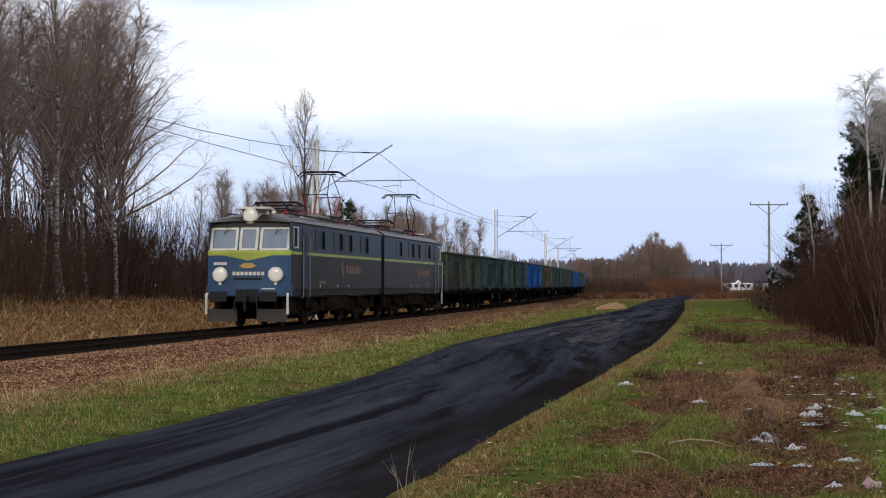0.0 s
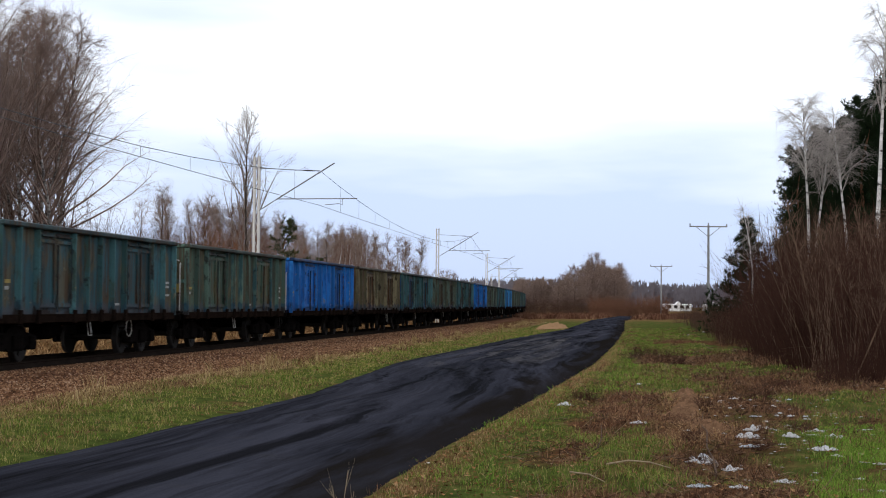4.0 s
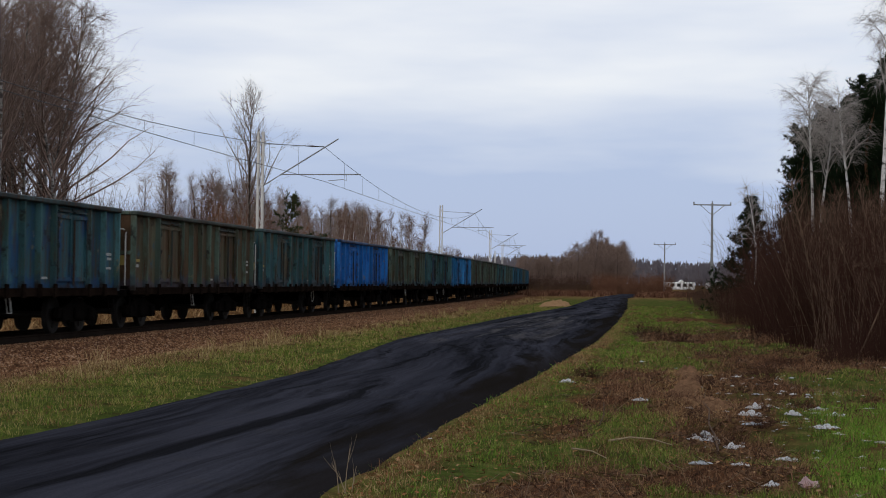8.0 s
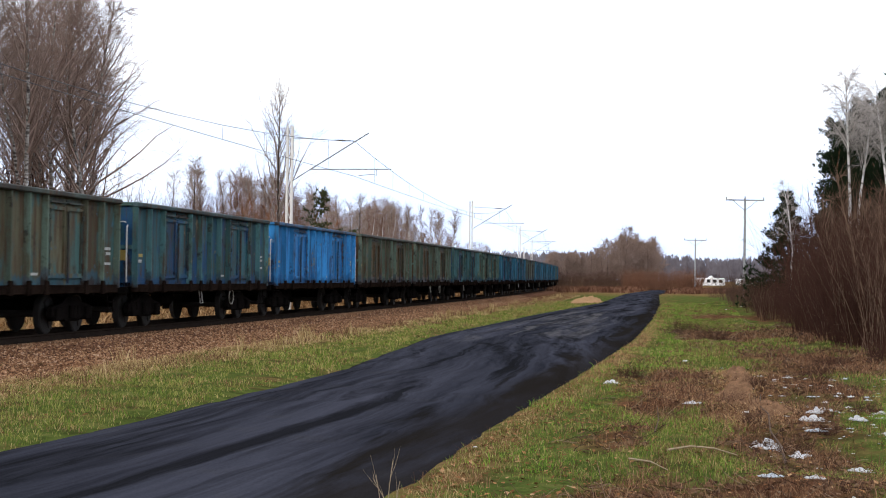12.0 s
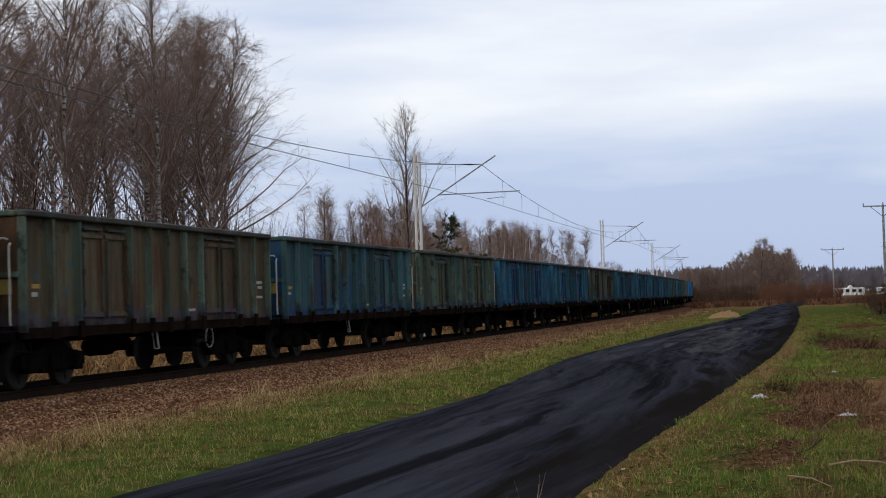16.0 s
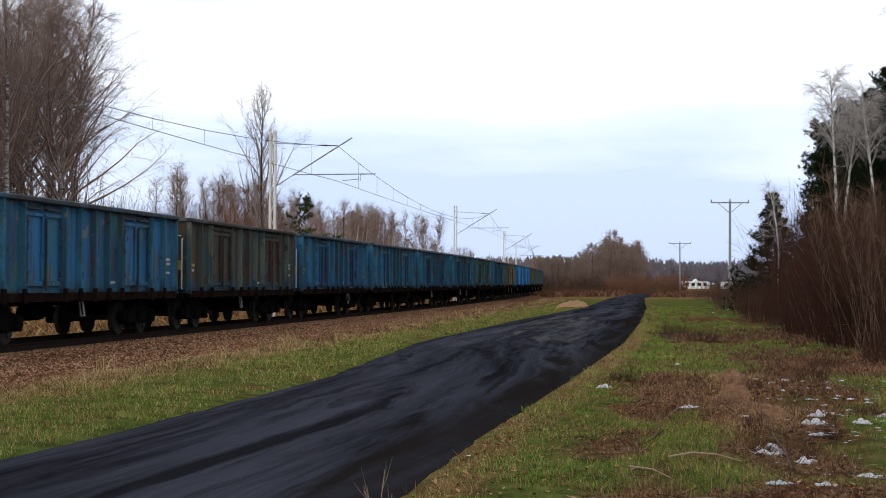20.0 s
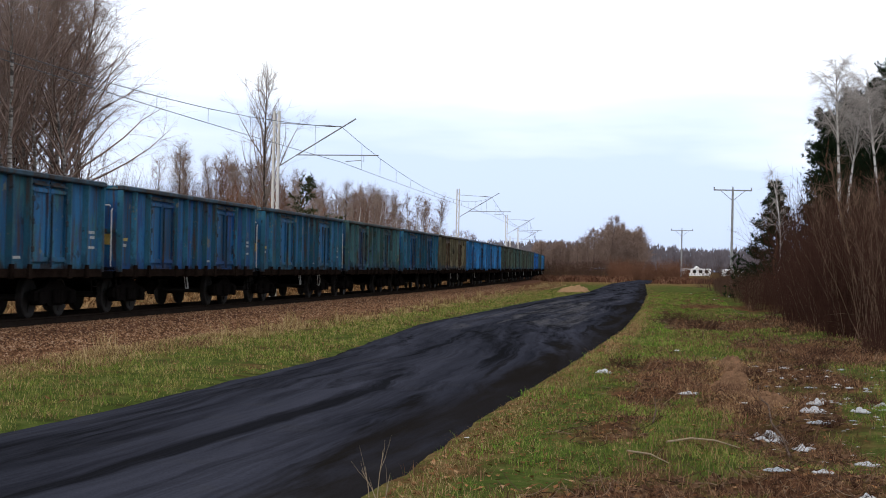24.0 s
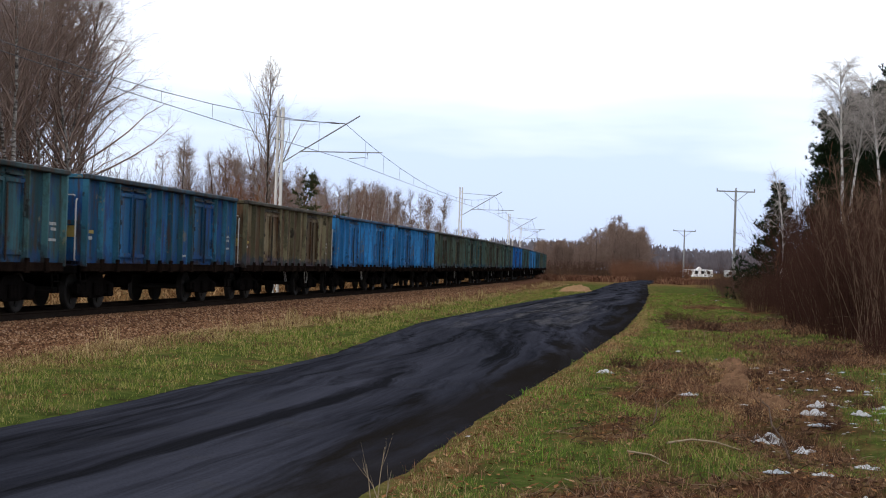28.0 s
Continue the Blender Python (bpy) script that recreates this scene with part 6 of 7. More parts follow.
def blades(name, label, category, mat, x, y, h, w, lean, rng):
    """Many upright pointed blades in one sheet of stuff."""
    n = len(x)
    z = land(x, y) - 0.01
    a = rng.random(n) * 2 * np.pi
    dx, dy = np.cos(a), np.sin(a)
    la = rng.random(n) * 2 * np.pi
    ll = lean * h * rng.random(n)
    base = np.stack([x, y, z], 1)
    side = np.stack([dx * w / 2, dy * w / 2, np.zeros(n)], 1)
    mid = base + np.stack([np.cos(la) * ll * 0.35, np.sin(la) * ll * 0.35, h * 0.55], 1)
    tip = base + np.stack([np.cos(la) * ll, np.sin(la) * ll, h * (1 - 0.3 * lean * rng.random(n))], 1)
    V = np.stack([base - side, base + side, mid + side * 0.7, mid - side * 0.7, tip], 1).reshape(-1, 3)
    k = np.arange(n)[:, None] * 5
    faces = (k + np.array([[0, 1, 2, 3]])).tolist() + (k + np.array([[3, 2, 4]])).tolist()
    me = bpy.data.meshes.new(name)
    me.from_pydata(V.tolist(), [], faces)
    me.materials.append(mat)
    return tagged(new(name, me), label, category, kind="stuff")


def clumps(rng, n, per, spread, inside):
    """Points in clumps: inside(rng, n) gives the clump centres."""
    cx, cy = inside(rng, n)
    m = len(cx)
    x = np.repeat(cx, per) + rng.normal(0, spread, m * per)
    y = np.repeat(cy, per) + rng.normal(0, spread, m * per)
    return x, y


def off_road(x, y, margin=0.05):
    l, r = road_edges(y)
    return (x < l - margin) | (x > r + margin)


M_GRASS = cover_material("grass_blade", [(0.0, (0.045, 0.075, 0.014)), (0.45, (0.165, 0.205, 0.036)), (0.72, (0.29, 0.28, 0.075)), (1.0, (0.5, 0.37, 0.17))])
M_LUSH = cover_material("lush_grass_blade", [(0.0, (0.06, 0.125, 0.016)), (0.6, (0.17, 0.32, 0.038)), (1.0, (0.28, 0.38, 0.07))])
M_MEADOW = cover_material("meadow_blade", [(0.0, (0.04, 0.07, 0.013)), (0.5, (0.14, 0.205, 0.034)), (0.8, (0.24, 0.27, 0.06)), (1.0, (0.48, 0.35, 0.16))])
M_STRAW = cover_material("dry_grass_blade", [(0.0, (0.15, 0.08, 0.036)), (0.5, (0.32, 0.19, 0.09)), (1.0, (0.52, 0.37, 0.2))])
M_FIELD = cover_material("field_grass_blade", [(0.0, (0.1, 0.05, 0.022)), (0.5, (0.25, 0.135, 0.058)), (1.0, (0.4, 0.26, 0.13))])
M_HAY = cover_material("pale_hay_blade", [(0.0, (0.13, 0.085, 0.035)), (0.5, (0.34, 0.24, 0.105)), (1.0, (0.55, 0.42, 0.22))])
M_REED = cover_material("reddish_weed", [(0.0, (0.06, 0.026, 0.017)), (0.6, (0.14, 0.066, 0.04)), (1.0, (0.26, 0.15, 0.09))])
M_WEED = cover_material("brown_weed", [(0.0, (0.045, 0.023, 0.015)), (0.5, (0.155, 0.078, 0.045)), (1.0, (0.34, 0.2, 0.11))])


def verge_left(rng, n):
    y = 12 + 110 * rng.random(n) ** 1.7
    l, _ = road_edges(y)
    x = l - 0.05 - 5.5 * rng.random(n)
    u = rail_offset(x, y)
    k = u > 4.9 + 0.7 * vnoise(x * 0.7, y * 0.4, 8) + 0.8 * rng.random(len(u))
    return x[k], y[k]


def verge_right(rng, n):
    y = 8.2 + 112 * rng.random(n) ** 1.8
    _, r = road_edges(y)
    x = r + 0.05 + (2.6 + 0.02 * y) * rng.random(n) ** 0.8
    return x, y


def waste_right(rng, n):
    y = 8.2 + 52 * rng.random(n) ** 1.4
    _, r = road_edges(y)
    x = r + 1.5 + 6.5 * rng.random(n)
    return x, y


def lush_right(rng, n):
    y = 8.2 + 13.8 * rng.random(n)
    _, r = road_edges(y)
    x = r + 3.9 + 4.2 * rng.random(n) + 0.08 * (y - 9)
    return x, y


def field_left(rng, n):
    s = -20 + 330 * rng.random(n) ** 1.3
    u = -2.9 - 20 * rng.random(n)
    pts = [beside(a, b) for a, b in zip(s, u)]
    return np.array([p.x for p in pts]), np.array([p.y for p in pts])


def ballast_foot(rng, n):
    s = -15 + 150 * rng.random(n) ** 1.4
    u = 4.15 + 1.9 * rng.random(n)
    pts = [beside(a, b) for a, b in zip(s, u)]
    return np.array([p.x for p in pts]), np.array([p.y for p in pts])


def road_end(rng, n):
    y = 205 + 50 * rng.random(n)
    x = 0.06 * y + 0.16 * y * rng.random(n)
    k = off_road(x, y, 0.5)
    return x[k], y[k]


crng = np.random.default_rng(21)


def sow(name, label, category, mat, where, n, per, spread, h, hv, w, lean, thin=-9.0, soil=0):
    x, y = clumps(crng, n, per, spread, where)
    patch_ = 0.7 * vnoise(x * 0.8, y * 0.5, 1) + 0.6 * vnoise(x * 2.9, y * 1.9, 2)
    k = off_road(x, y, -0.05) & (patch_ > thin)
    if soil:
        share = bare(x, y)
        k &= (share > 0.45) if soil > 0 else (share < 0.3 + 0.3 * crng.random(len(x)))
    x, y = x[k], y[k]
    hh = h * (1 - hv + 2 * hv * crng.random(len(x)))
    far = np.clip(np.hypot(x, y) / 25.0, 0.7, 4.0)
    blades(name, label, category, mat, x, y, hh, w * far, lean, crng)


sow("grass", "short green verge grass mixed with straw", "grass", M_GRASS, verge_left, 13000, 9, 0.1, 0.06, 0.6, 0.008, 1.2, -0.75)
sow("grass", "short green and yellowed grass beside the road", "grass", M_MEADOW, verge_right, 9500, 10, 0.1, 0.065, 0.5, 0.007, 1.2, -0.6, -1)
sow("grass", "green grass between the bare patches", "grass", M_MEADOW, waste_right, 12500, 10, 0.1, 0.07, 0.5, 0.007, 1.2, -0.5, -1)
sow("grass", "taller green tufts in the verge", "grass", M_MEADOW, verge_left, 900, 26, 0.13, 0.12, 0.6, 0.009, 1.2, 0.0)
sow("grass", "dark green leafy tufts beside the road", "grass", M_LUSH, verge_right, 420, 26, 0.12, 0.1, 0.6, 0.009, 1.4, 0.0, -1)
sow("grass", "lush bright green grass", "grass", M_LUSH, lush_right, 5200, 14, 0.1, 0.075, 0.4, 0.007, 0.9, -0.6)
sow("dry_grass", "tall orange-brown dry grass beyond the track", "grass", M_FIELD, field_left, 7000, 9, 0.3, 0.26, 0.7, 0.02, 2.3)
sow("dry_grass", "pale straw tufts at the ballast's foot", "grass", M_HAY, ballast_foot, 4600, 11, 0.16, 0.085, 0.7, 0.01, 2.6, -0.35)
sow("dry_grass", "tall pale straw tufts on the verge", "grass", M_HAY, ballast_foot, 45, 16, 0.1, 0.36, 0.5, 0.009, 0.8)
sow("dead_weeds", "dark dead weeds at the ballast's foot", "weeds", M_WEED, ballast_foot, 300, 22, 0.18, 0.15, 0.6, 0.009, 1.0)
sow("dead_weeds", "dead brown weeds where the road ends", "weeds", M_REED, road_end, 2600, 7, 0.7, 0.55, 0.7, 0.03, 1.2)
sow("dead_weeds", "dark tufts of dead plants in the grass", "weeds", M_WEED, verge_right, 520, 22, 0.12, 0.1, 0.6, 0.007, 1.6)
sow("dead_weeds", "dark and tan tufts in the verge grass", "weeds", M_WEED, verge_left, 420, 22, 0.16, 0.1, 0.6, 0.008, 1.6)
sow("dead_weeds", "dark tufts of dead plants between the patches", "weeds", M_WEED, waste_right, 900, 26, 0.15, 0.13, 0.7, 0.007, 1.7)
sow("dry_grass", "straw-coloured grass beside the road", "grass", M_STRAW, verge_right, 2600, 8, 0.1, 0.06, 0.5, 0.006, 1.5, 0.1)
sow("dry_grass", "straw-coloured grass in the verge", "grass", M_STRAW, verge_left, 2800, 8, 0.12, 0.07, 0.5, 0.007, 1.3, 0.05)
sow("dead_weeds", "dead brown weeds on the littered strip", "weeds", M_WEED, waste_right, 700, 7, 0.14, 0.14, 0.6, 0.006, 1.5)
sow("dead_weeds", "brown clumps of dead plants on the littered strip", "weeds", M_WEED, waste_right, 2600, 16, 0.22, 0.13, 0.7, 0.008, 2.2, -9, 1)
sow("dead_weeds", "pale dead stalks over the soil mounds", "weeds", M_STRAW, lambda r, n: (lambda y: (4.2 + 0.185 * (y - 19.9) + r.normal(0, 0.3, n), y))(19 + 13 * r.random(n)), 800, 9, 0.14, 0.085, 0.6, 0.007, 2.6)
sow("dead_weeds", "dry stubble along the road's edge", "weeds", M_STRAW, lambda r, n: (lambda y: (road_edges(y)[1] + 0.1 + 0.5 * r.random(n), y))(10 + 60 * r.random(n) ** 1.6), 1400, 6, 0.08, 0.06, 0.5, 0.007, 1.6)


# ---- ballast stones ----
def scatter_stones(name, label, mat, P, size, rng, flat=0.7):
    """Small rough stones, each a squashed eight-sided lump."""
    n = len(P)
    o = np.array([(1, 0, 0), (-1, 0, 0), (0, 1, 0), (0, -1, 0), (0, 0, 1), (0, 0, -1)], float)
    f = np.array([(0, 2, 4), (2, 1, 4), (1, 3, 4), (3, 0, 4), (2, 0, 5), (1, 2, 5), (3, 1, 5), (0, 3, 5)])
    r = size * (0.6 + 0.8 * rng.random((n, 6, 1)))
    V = o[None] * r
    a = rng.random(n) * 6.283
    c, s = np.cos(a), np.sin(a)
    b = rng.normal(0, 0.5, n)
    cb, sb = np.cos(b), np.sin(b)
    X = V[:, :, 0] * cb[:, None] - V[:, :, 2] * sb[:, None]
    Z = (V[:, :, 0] * sb[:, None] + V[:, :, 2] * cb[:, None]) * flat
    Y = V[:, :, 1]
    W = np.stack([X * c[:, None] - Y * s[:, None], X * s[:, None] + Y * c[:, None], Z], 2) + P[:, None, :]
    faces = (np.arange(n)[:, None, None] * 6 + f[None]).reshape(-1, 3)
    me = bpy.data.meshes.new(name)
    me.from_pydata(W.reshape(-1, 3).tolist(), [], faces.tolist())
    me.materials.append(mat)
    return tagged(new(name, me), label, "stones", kind="stuff")


M_STONE = cover_material("ballast_pieces", [(0.0, (0.06, 0.03, 0.018)), (0.5, (0.2, 0.1, 0.052)), (0.85, (0.35, 0.2, 0.11)), (1.0, (0.42, 0.28, 0.19))])


def bed_height(u):
    return np.where(np.abs(u) < 1.75, ZR - 0.19, np.where(u > 0, np.interp(u, [1.75, 2.9], [ZR - 0.19, -0.3]), np.interp(-u, [1.75, 3.3], [ZR - 0.19, -0.25])))


n_st = 85000
ss = -14 + 130 * crng.random(n_st) ** 1.5
uu = 0.8 + 3.7 * crng.random(n_st) ** 1.1
uu[:4000] = -2.4 + 3.2 * crng.random(4000)
pp = np.array([tuple(beside(a, b)) for a, b in zip(ss, uu)])
pp[:, 2] = np.maximum(bed_height(uu), land(pp[:, 0], pp[:, 1])) + 0.005
scatter_stones("ballast_stone", "loose reddish-brown ballast stones beside the rails", M_STONE, pp, 0.034, crng)


M_CLOD = cover_material("soil_clod", [(0.0, (0.05, 0.026, 0.016)), (0.6, (0.13, 0.07, 0.04)), (1.0, (0.24, 0.15, 0.09))])
cx, cy = waste_right(crng, 22000)
keep = bare(cx, cy) > 0.4
cx, cy = cx[keep], cy[keep]
cz = land(cx, cy)
scatter_stones("soil_clod", "small brown clods of soil on the littered strip", M_CLOD, np.stack([cx, cy, cz + 0.004], 1), 0.026, crng, 0.5)


M_LUMP = cover_material("earth_lump", [(0.0, (0.03, 0.016, 0.01)), (0.6, (0.085, 0.045, 0.027)), (1.0, (0.15, 0.09, 0.05))])
ex, ey = waste_right(crng, 5200)
keep = bare(ex, ey) > 0.5
ex, ey = ex[keep], ey[keep]
scatter_stones("earth_lump", "rough dark lumps of turned earth on the strip", M_LUMP, np.stack([ex, ey, land(ex, ey)], 1), 0.06, crng, 0.6)


# ---- litter, sticks and heaps on the waste strip ----
M_PLASTIC = plain("white_plastic", (0.4, 0.4, 0.4), 0.45, var=0.2, scale=6)
M_BLUEP = plain("blue_plastic", (0.3, 0.33, 0.35), 0.4, var=0.2)
M_PINKP = plain("pink_plastic", (0.32, 0.2, 0.19), 0.5, var=0.2)
M_STICK = plain("grey_stick", (0.1, 0.07, 0.052), 0.9, var=0.4, scale=8)
M_PALE = plain("pale_stick", (0.27, 0.21, 0.14), 0.9, var=0.3, scale=8)
M_TWIGS = cover_material("twig_scrap", [(0.0, (0.03, 0.017, 0.012)), (0.5, (0.085, 0.05, 0.034)), (0.85, (0.17, 0.11, 0.075)), (1.0, (0.32, 0.24, 0.16))])
M_LEAF = cover_material("fallen_leaf", [(0.0, (0.09, 0.035, 0.016)), (0.5, (0.16, 0.075, 0.034)), (0.85, (0.3, 0.14, 0.06)), (1.0, (0.38, 0.24, 0.13))])
M_SOIL = plain("light_soil", (0.15, 0.084, 0.047), 0.95, var=0.6, scale=7)
M_SAND = plain("sand", (0.3, 0.18, 0.095), 0.95, var=0.2, scale=2)
M_PAPER = plain("pale_scrap", (0.46, 0.44, 0.42), 0.7, var=0.2)


def crumpled(seed, n=9, size=1.0, height=0.35):
    """Crumpled sheet: a folded grid with ridges."""
    r = np.random.default_rng(seed)
    sh = Shape()
    ph = r.random(6) * 6.28
    for i in range(n):
        for j in range(n):
            u, v = i / (n - 1) - 0.5, j / (n - 1) - 0.5
            e = 1 - (2 * max(abs(u), abs(v))) ** 3
            z = height * abs(math.sin(7 * u + 3 * v + ph[0]) * 0.5 + math.sin(9 * v - 4 * u + ph[1]) * 0.5) * e + r.random() * 0.09
            sh.v.append(((u + 0.12 * math.sin(6 * v + ph[2]) + r.normal(0, 0.03)) * size, (v * 0.7 + 0.1 * math.sin(5 * u + ph[3]) + r.normal(0, 0.03)) * size, z * size))
    top = len(sh.v)
    sh.v.extend([(x, y, -0.02 * size) for x, y, z in sh.v])
    for i in range(n - 1):
        for j in range(n - 1):
            a = i * n + j
            sh.f.append((a, a + 1, a + n + 1, a + n))
            sh.f.append((top + a, top + a + n, top + a + n + 1, top + a + 1))
    ring = [j for j in range(n)] + [i * n + n - 1 for i in range(1, n)] + [(n - 1) * n + j for j in range(n - 2, -1, -1)] + [i * n for i in range(n - 2, 0, -1)]
    for a, b in zip(ring, ring[1:] + ring[:1]):
        sh.f.append((a, top + a, top + b, b))
    return sh.mesh("crumpled", True)


SHEETS = [crumpled(300 + k, 9) for k in range(4)]
SCRAPS = [crumpled(320 + k, 5, 1.0, 0.22) for k in range(5)]


def litter(name, label, category, group, mesh, mat, x, y, size, rot, lift=0.0):
    ob = new(name, mesh)
    if not mesh.materials:
        mesh.materials.append(mat)
    ob.material_slots[0].link = "OBJECT"
    ob.material_slots[0].material = mat
    ob.matrix_world = Matrix.Translation((x, y, land_at(x, y) + 0.005 + lift)) @ Matrix.Rotation(rot, 4, "Z") @ Matrix.Diagonal((size, size * 0.8, size * (0.5 + 0.35 * lr.random()), 1))
    return tagged(ob, label, category, group)


lr = np.random.default_rng(44)
for x, y, s, mt in ((3.84, 17.4, 0.85, M_PLASTIC), (3.66, 17.0, 0.4, M_PLASTIC), (3.98, 16.6, 0.45, M_PLASTIC), (5.08, 20.2, 0.45, M_PLASTIC), (4.86, 19.5, 0.42, M_PLASTIC), (5.3, 20.7, 0.34, M_PLASTIC), (5.4, 19.4, 0.36, M_PLASTIC), (4.6, 18.3, 0.34, M_BLUEP), (4.35, 15.6, 0.34, M_PLASTIC), (3.15, 14.2, 0.3, M_BLUEP), (3.5, 14.0, 0.25, M_PLASTIC), (3.72, 12.4, 0.45, M_PINKP), (3.45, 12.6, 0.28, M_PLASTIC), (5.5, 18.2, 0.42, M_PLASTIC),
                    (6.3, 21.5, 0.34, M_PLASTIC), (5.35, 25.8, 0.4, M_PLASTIC), (3.32, 27.0, 0.42, M_PLASTIC), (3.9, 22.4, 0.35, M_PLASTIC), (6.0, 19.6, 0.35, M_PLASTIC)):
    litter("plastic_bag", "crumpled %s plastic bag lying on the soil" % ("white" if mt is M_PLASTIC else "blue" if mt is M_BLUEP else "pink"), "litter", "bags on the waste strip", SHEETS[lr.integers(4)], mt, x, y, s * 0.62, lr.random() * 6.28)
for k in range(330):
    if k % 3:
        y = 16 + 14 * lr.random()
        x = 5.0 + 0.17 * (y - 16) + lr.normal(0, 0.75)
    else:
        y = 11.5 + 24 * lr.random() ** 1.2
        x = 2.6 + 0.15 * (y - 12) + 0.6 + (1.2 + 0.06 * y) * lr.normal(1.0, 0.55)
    if x < float(road_edges(y)[1]) + 1.0:
        continue
    litter("litter_scrap", "small pale scrap of litter on the soil", "litter", "scraps on the waste strip", SCRAPS[lr.integers(5)], (M_PAPER, M_PLASTIC, M_PLASTIC, M_BLUEP)[lr.integers(4)], x, y, 0.035 + 0.14 * lr.random() ** 2.6, lr.random() * 6.28)
for k in range(26):
    y = 96 + 24 * lr.random()
    x = float(road_edges(y)[1]) + 2.5 + 3.5 * lr.random()
    litter("litter_scrap", "pale rubbish dumped beside the road", "litter", "rubbish farther along the road", SCRAPS[lr.integers(5)], M_PAPER, x, y, 0.12 + 0.2 * lr.random(), lr.random() * 6.28)
# scraps and leaves on the asphalt
for x, y, s in ((-0.2, 20.0, 0.13), (-2.75, 14.55, 0.11), (-1.75, 25.4, 0.12), (0.6, 16.2, 0.06), (4.4, 44.0, 0.25)):
    litter("paper_scrap", "pale scrap lying on the asphalt", "litter", "scraps on the road", SCRAPS[lr.integers(5)], M_PAPER, x, y, s, lr.random() * 6.28, 0.06)


def leaf_litter(name, label, n, where, size, lift=0.02):
    x, y = where(lr, n)
    z = land(x, y) + lift
    k = len(x)
    a = lr.random(k) * 6.283
    t = lr.normal(0, 0.5, k)
    s = size * (0.5 + lr.random(k))
    c, d = np.cos(a), np.sin(a)
    base = np.stack([x, y, z], 1)
    e1 = np.stack([c * s, d * s, np.sin(t) * s * 0.5], 1)
    e2 = np.stack([-d * s * 0.6, c * s * 0.6, np.abs(np.cos(a)) * s * 0.25], 1)
    V = np.stack([base - e1, base + e2, base + e1, base - e2 + [0, 0, 0.01]], 1).reshape(-1, 3)
    j = np.arange(k)[:, None] * 4
    me = bpy.data.meshes.new(name)
    me.from_pydata(V.tolist(), [], (j + np.array([[0, 1, 2]])).tolist() + (j + np.array([[0, 2, 3]])).tolist())
    me.materials.append(M_LEAF)
    tagged(new(name, me), label, "leaves", kind="stuff")


def near_right(r, n):
    y = 8.4 + 29 * r.random(n) ** 1.5
    x = road_edges(y)[1] + 0.1 + 6.5 * r.random(n) ** 1.3
    return x, y


def near_left(r, n):
    y = 14 + 40 * r.random(n) ** 1.5
    x = road_edges(y)[0] - 0.05 - 2.5 * r.random(n) ** 1.3
    return x, y


leaf_litter("fallen_leaves", "brown fallen leaves scattered over grass and soil", 8500, near_right, 0.027)
leaf_litter("fallen_leaves", "few brown fallen leaves on the verge", 160, near_left, 0.035, 0.05)


def twig_litter(n):
    limbs = []
    y = 11 + 50 * lr.random(n) ** 1.4
    x = road_edges(y)[1] + 0.6 + 8.0 * lr.random(n)
    share = bare(x, y)
    for px, py, q in zip(x, y, share):
        if q < 0.35 and lr.random() > 0.04:
            continue
        a = lr.random() * 6.283
        p = np.array([px, py, land_at(px, py) + 0.015])
        far = max(1.0, py / 24)
        limbs.append(grow_limb(lr, p, np.array([math.cos(a), math.sin(a), 0.1 + 0.5 * (lr.random() < 0.25)]), (0.08 + 0.26 * lr.random() ** 2) * far ** 0.5, 0.0045 * far, 3, 0.0, 0.25, 0.5))
    me = limb_mesh("twig_litter", limbs, M_TWIGS, 3)
    tagged(new("twig_litter", me), "broken brown twigs and stalks strewn over the soil", "twigs", kind="stuff")


twig_litter(11000)


def stick(name, label, pts, r, mat, forks=3):
    ob = thing(name, label, "branch", "fallen branches", m=Matrix.Translation((pts[0][0], pts[0][1], land_at(pts[0][0], pts[0][1]))))
    b = pts[0]
    P = np.array([(x - b[0], y - b[1], z) for x, y, z in pts])
    main = (P, r * np.linspace(1, 0.35, len(P)))
    part("stem", limb_mesh("stem", [main], mat, 6), mat, ob)
    for k in range(forks):
        q, d = along(main, 0.3 + 0.6 * lr.random())
        part("side_twig", limb_mesh("side_twig", [grow_limb(lr, q, unit(unit(d) + lr.normal(0, 0.5, 3)), 0.12 + 0.2 * lr.random(), r * 0.45, 3, 0, 0.1)], mat, 4), mat, ob)


stick("fallen_branch", "long grey fallen branch propped on the soil", [(3.62, 15.6, 0.05), (3.86, 16.9, 0.1), (4.05, 18.2, 0.12), (4.34, 19.6, 0.2), (4.55, 21.0, 0.17), (4.85, 22.4, 0.24)], 0.016, M_STICK, 5)
stick("fallen_branch", "thin grey fallen branch on the soil", [(2.6, 17.4, 0.03), (2.75, 18.1, 0.1), (2.86, 18.9, 0.2)], 0.009, M_STICK, 3)
for x, y, h, lx in ((-0.22, 12.35, 0.4, 0.1), (-0.27, 12.4, 0.28, -0.14), (-0.16, 12.3, 0.22, 0.16), (-0.2, 12.15, 0.26, -0.5), (6.35, 17.6, 0.5, 0.03), (6.05, 16.2, 0.36, -0.05)):
    stick("dead_stalk", "thin dry stalk standing at the roadside", [(x, y, 0.0), (x + lx * 0.4 * h, y, h * 0.5), (x + lx * h, y + 0.02, h)], 0.0045, M_PALE if x < 3 else M_STICK, 2)
stick("fallen_branch", "pale curved stick lying on grass", [(2.5, 15.9, 0.03), (2.75, 16.0, 0.06), (2.95, 15.85, 0.06), (3.12, 15.5, 0.03)], 0.013, M_PALE, 0)
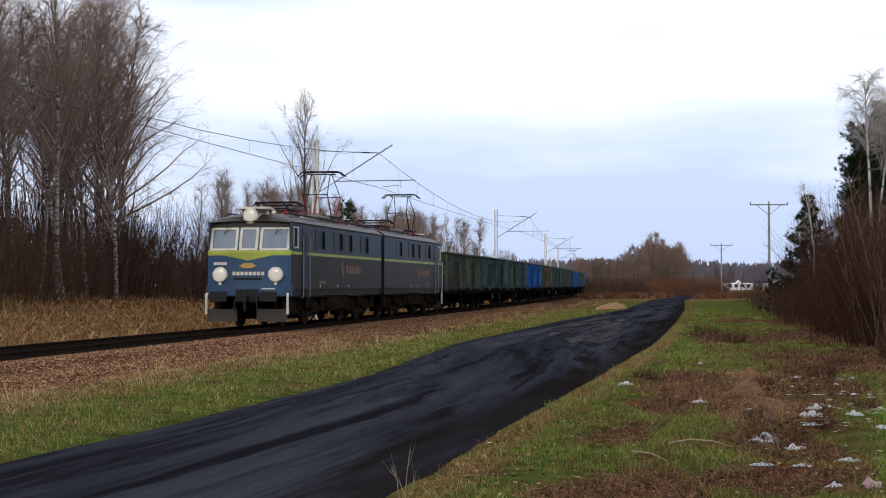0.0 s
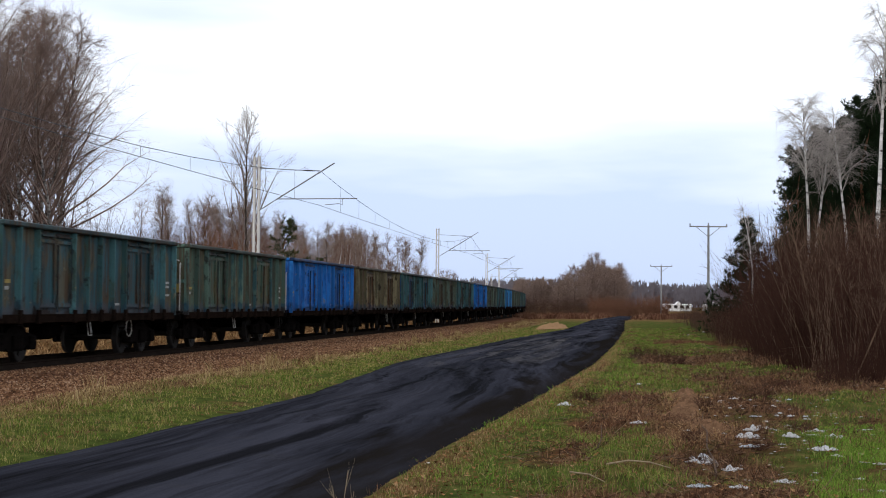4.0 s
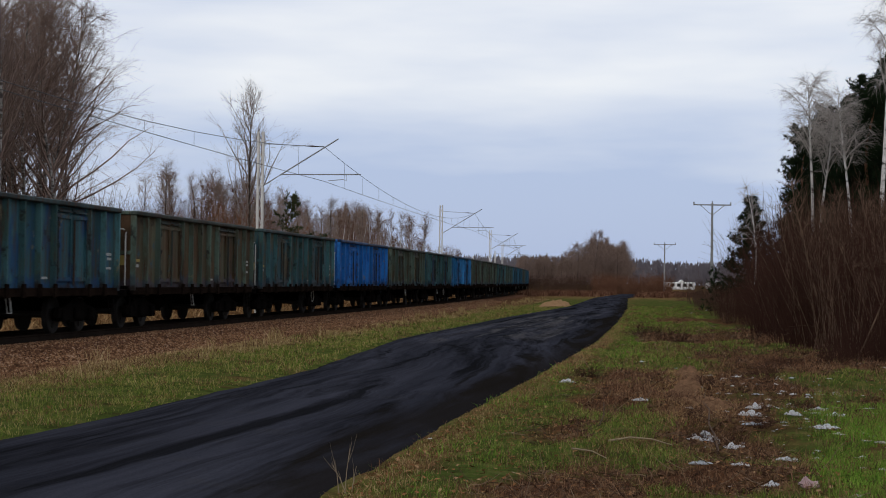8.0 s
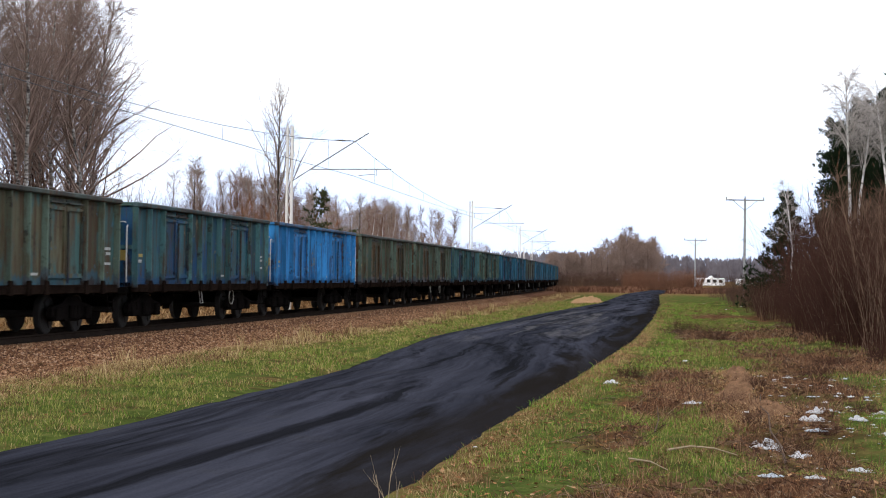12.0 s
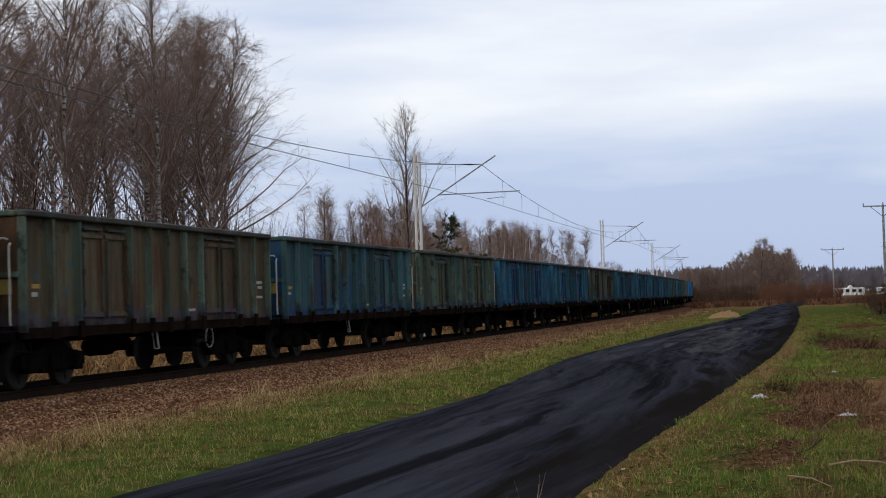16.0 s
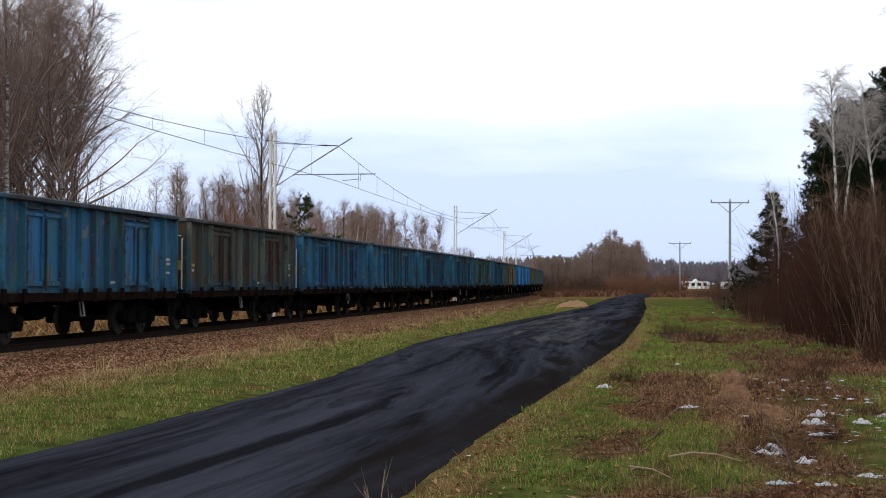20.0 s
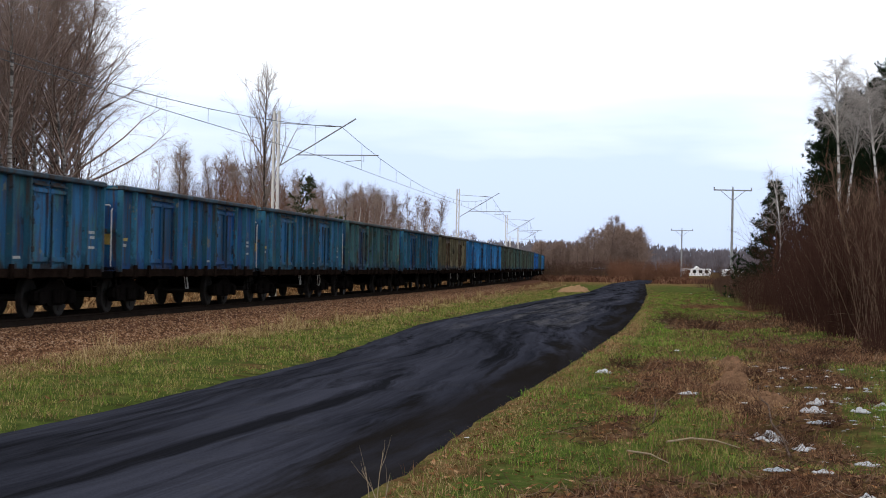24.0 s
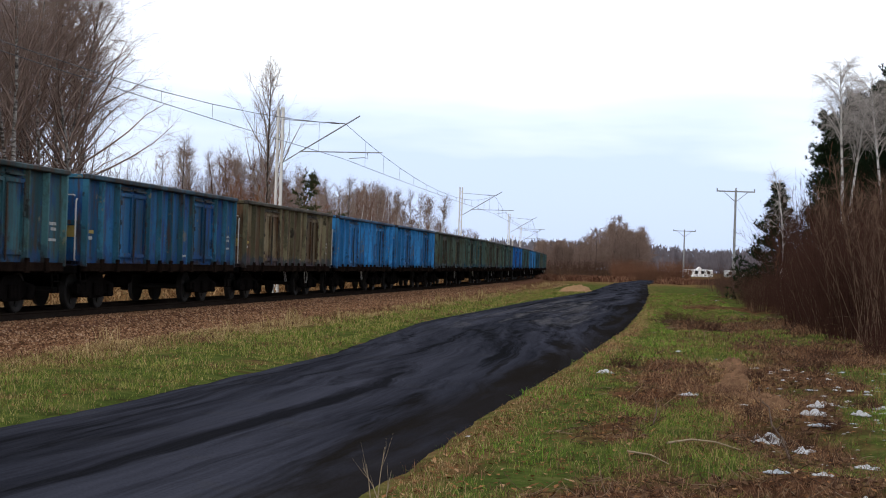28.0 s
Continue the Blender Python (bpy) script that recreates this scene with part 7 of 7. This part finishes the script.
stick("fallen_branch", "pale straight stick lying on grass", [(2.05, 15.4, 0.04), (2.2, 15.0, 0.06), (2.3, 14.6, 0.03)], 0.011, M_PALE, 1)
for k in range(14):
    y = 15 + 30 * lr.random()
    x = float(road_edges(y)[1]) + 2.2 + 5.5 * lr.random()
    a = lr.random() * 6.283
    ln = 0.25 + 0.35 * lr.random()
    stick("fallen_branch", "grey fallen branch on the soil", [(x + math.cos(a) * ln * t, y + math.sin(a) * ln * t, 0.02 + 0.06 * math.sin(3.1 * t)) for t in (0, 0.35, 0.7, 1.0)], 0.011, M_STICK, 2)


def ridge(name, label, category, pts, half, h, mat, seed):
    """Long irregular bank of soil thrown up along a line."""
    sh = Shape()
    n, m = 150, 17
    (x0, y0), (x1, y1) = pts
    L = math.hypot(x1 - x0, y1 - y0)
    for i in range(n + 1):
        t = i / n
        env = min(1, 6 * t, 6 * (1 - t)) * (0.55 + 0.6 * abs(noise.noise(Vector((t * 5.5, seed, 0)))))
        wob = 0.35 * noise.noise(Vector((t * 3.5, seed, 4))) + 0.12 * noise.noise(Vector((t * 13, seed, 9)))
        wd = half * (0.7 + 0.7 * env)
        for j in range(m):
            v = 2 * j / (m - 1) - 1
            px = x0 + (x1 - x0) * t + wob + v * wd
            py = y0 + (y1 - y0) * t
            q = Vector((px * 5.5, py * 3.0, seed))
            z = h * env * (1 - abs(v) ** 1.6) * (0.8 + 0.9 * noise.noise(q)) + (0.07 * noise.noise(q * 2.3) + 0.05 * noise.noise(q * 5.1)) * (1 - v * v) - 0.03 * abs(v) ** 3
            sh.v.append((px - x0, py - y0, land_at(px, py) + z))
    for i in range(n):
        for j in range(m - 1):
            a = i * m + j
            sh.f.append((a, a + 1, a + m + 1, a + m))
    ob = part(name, sh, mat, smooth_faces=True, m=Matrix.Translation((x0, y0, 0)))
    return tagged(ob, label, category)


ridge("soil_mound", "long light brown bank of soil under dead stalks", "mound", ((4.1, 19.3), (6.3, 31.6)), 0.28, 0.17, M_SOIL, 1.0)
ridge("sand_mound", "low pale bank of sand beside the road", "mound", ((11.5, 112.0), (14.3, 125.0)), 0.7, 0.55, M_SAND, 2.0)


# ---- far buildings ----
M_WALL = plain("white_render", (0.75, 0.74, 0.72), 0.8, var=0.08)


def far_house(x, y, w, label):
    z = land_at(x, y)
    h = thing("house", label, "house", m=Matrix.Translation((x, y, z)))
    part("wall", Shape().box(-w / 2, w / 2, -3, 3, -0.3, 1.75), M_WALL, h)
    part("gable", Shape().extrude([(-1.0, 1.75), (1.0, 1.75), (0, 2.7)], "y", -3.2, -0.5), M_WALL, h)
    part("roof", Shape().extrude([(-3.2, 1.75), (3.2, 1.75), (0, 2.0)], "x", -w / 2 - 0.2, w / 2 + 0.2), M_WALL, h)
    for k in range(4):
        xx = -w / 2 + w * (k + 0.7) / 4.4
        win = part("window", Shape().box(xx - 0.5, xx + 0.5, -3.03, -2.9, 0.7, 1.6), M_BLACK, h)
        part("sill", Shape().box(xx - 0.55, xx + 0.55, -3.08, -3.0, 0.62, 0.7), M_WALL, win)


far_house(84.3, 452.0, 7.6, "low white house far beyond the fields")
far_house(98.5, 470.0, 5.0, "low white shed far beyond the fields")


# ---- what moves ----
def run(t):
    """Metres the train has gone at t."""
    return 16.625 * t - 0.1046 * t * t


def on_track(s, wheelbase):
    a, b = track(s - wheelbase / 2), track(s + wheelbase / 2)
    d = a - b
    return Matrix.Translation((a + b) / 2 + Vector((0, 0, ZR))) @ Matrix.Rotation(math.atan2(d.y, d.x), 4, "Z")


S0 = 22.7


def share(ob, src):
    """Give ob the same turning as src: wheels of one size turn alike."""
    ob.rotation_mode = "QUATERNION"
    ob.animation_data_create()
    ob.animation_data.action = src.animation_data.action
    ob.animation_data.action_slot = src.animation_data.action_slot


def turn_wheels(firsts, all_wheels, sense=1):
    for w, x, z, r in firsts:
        rows = []
        for k in range(28 * FPS + 1):
            rows.append((k / FPS, Matrix.Translation((x, 0, z)) @ Matrix.Rotation(sense * (run(k / FPS) / r % (2 * math.pi)), 4, "Y")))
        walk(w, rows)
        for o in all_wheels:
            if o is not w and abs(o.matrix_basis.translation.x - x) < 0.01:
                share(o, w)


def motions():
    times = [k * 1.0 for k in range(29)]
    half = Matrix.Rotation(math.pi, 4, "Z")
    for k, w in enumerate(LOCOS):
        s = S0 + 15.93 * (k + 0.5)
        walk(w, [(t, on_track(s - run(t), 8.5) @ (half if k else Matrix())) for t in times])
    for k, w in enumerate(WAGONS):
        s = S0 + 31.86 + LENGTH * (k + 0.5)
        walk(w, [(t, on_track(s - run(t), 9.0)) for t in times])
    wheels = [o for w in WAGONS for o in w.children_recursive if o.name.startswith("wheelset")]
    turn_wheels(WHEELS[:2], wheels)
    half_set = len(LOCO_WHEELS) // 2
    turn_wheels(LOCO_WHEELS[:2], [w[0] for w in LOCO_WHEELS[:half_set]])
    turn_wheels(LOCO_WHEELS[half_set:half_set + 2], [w[0] for w in LOCO_WHEELS[half_set:]], -1)


motions()
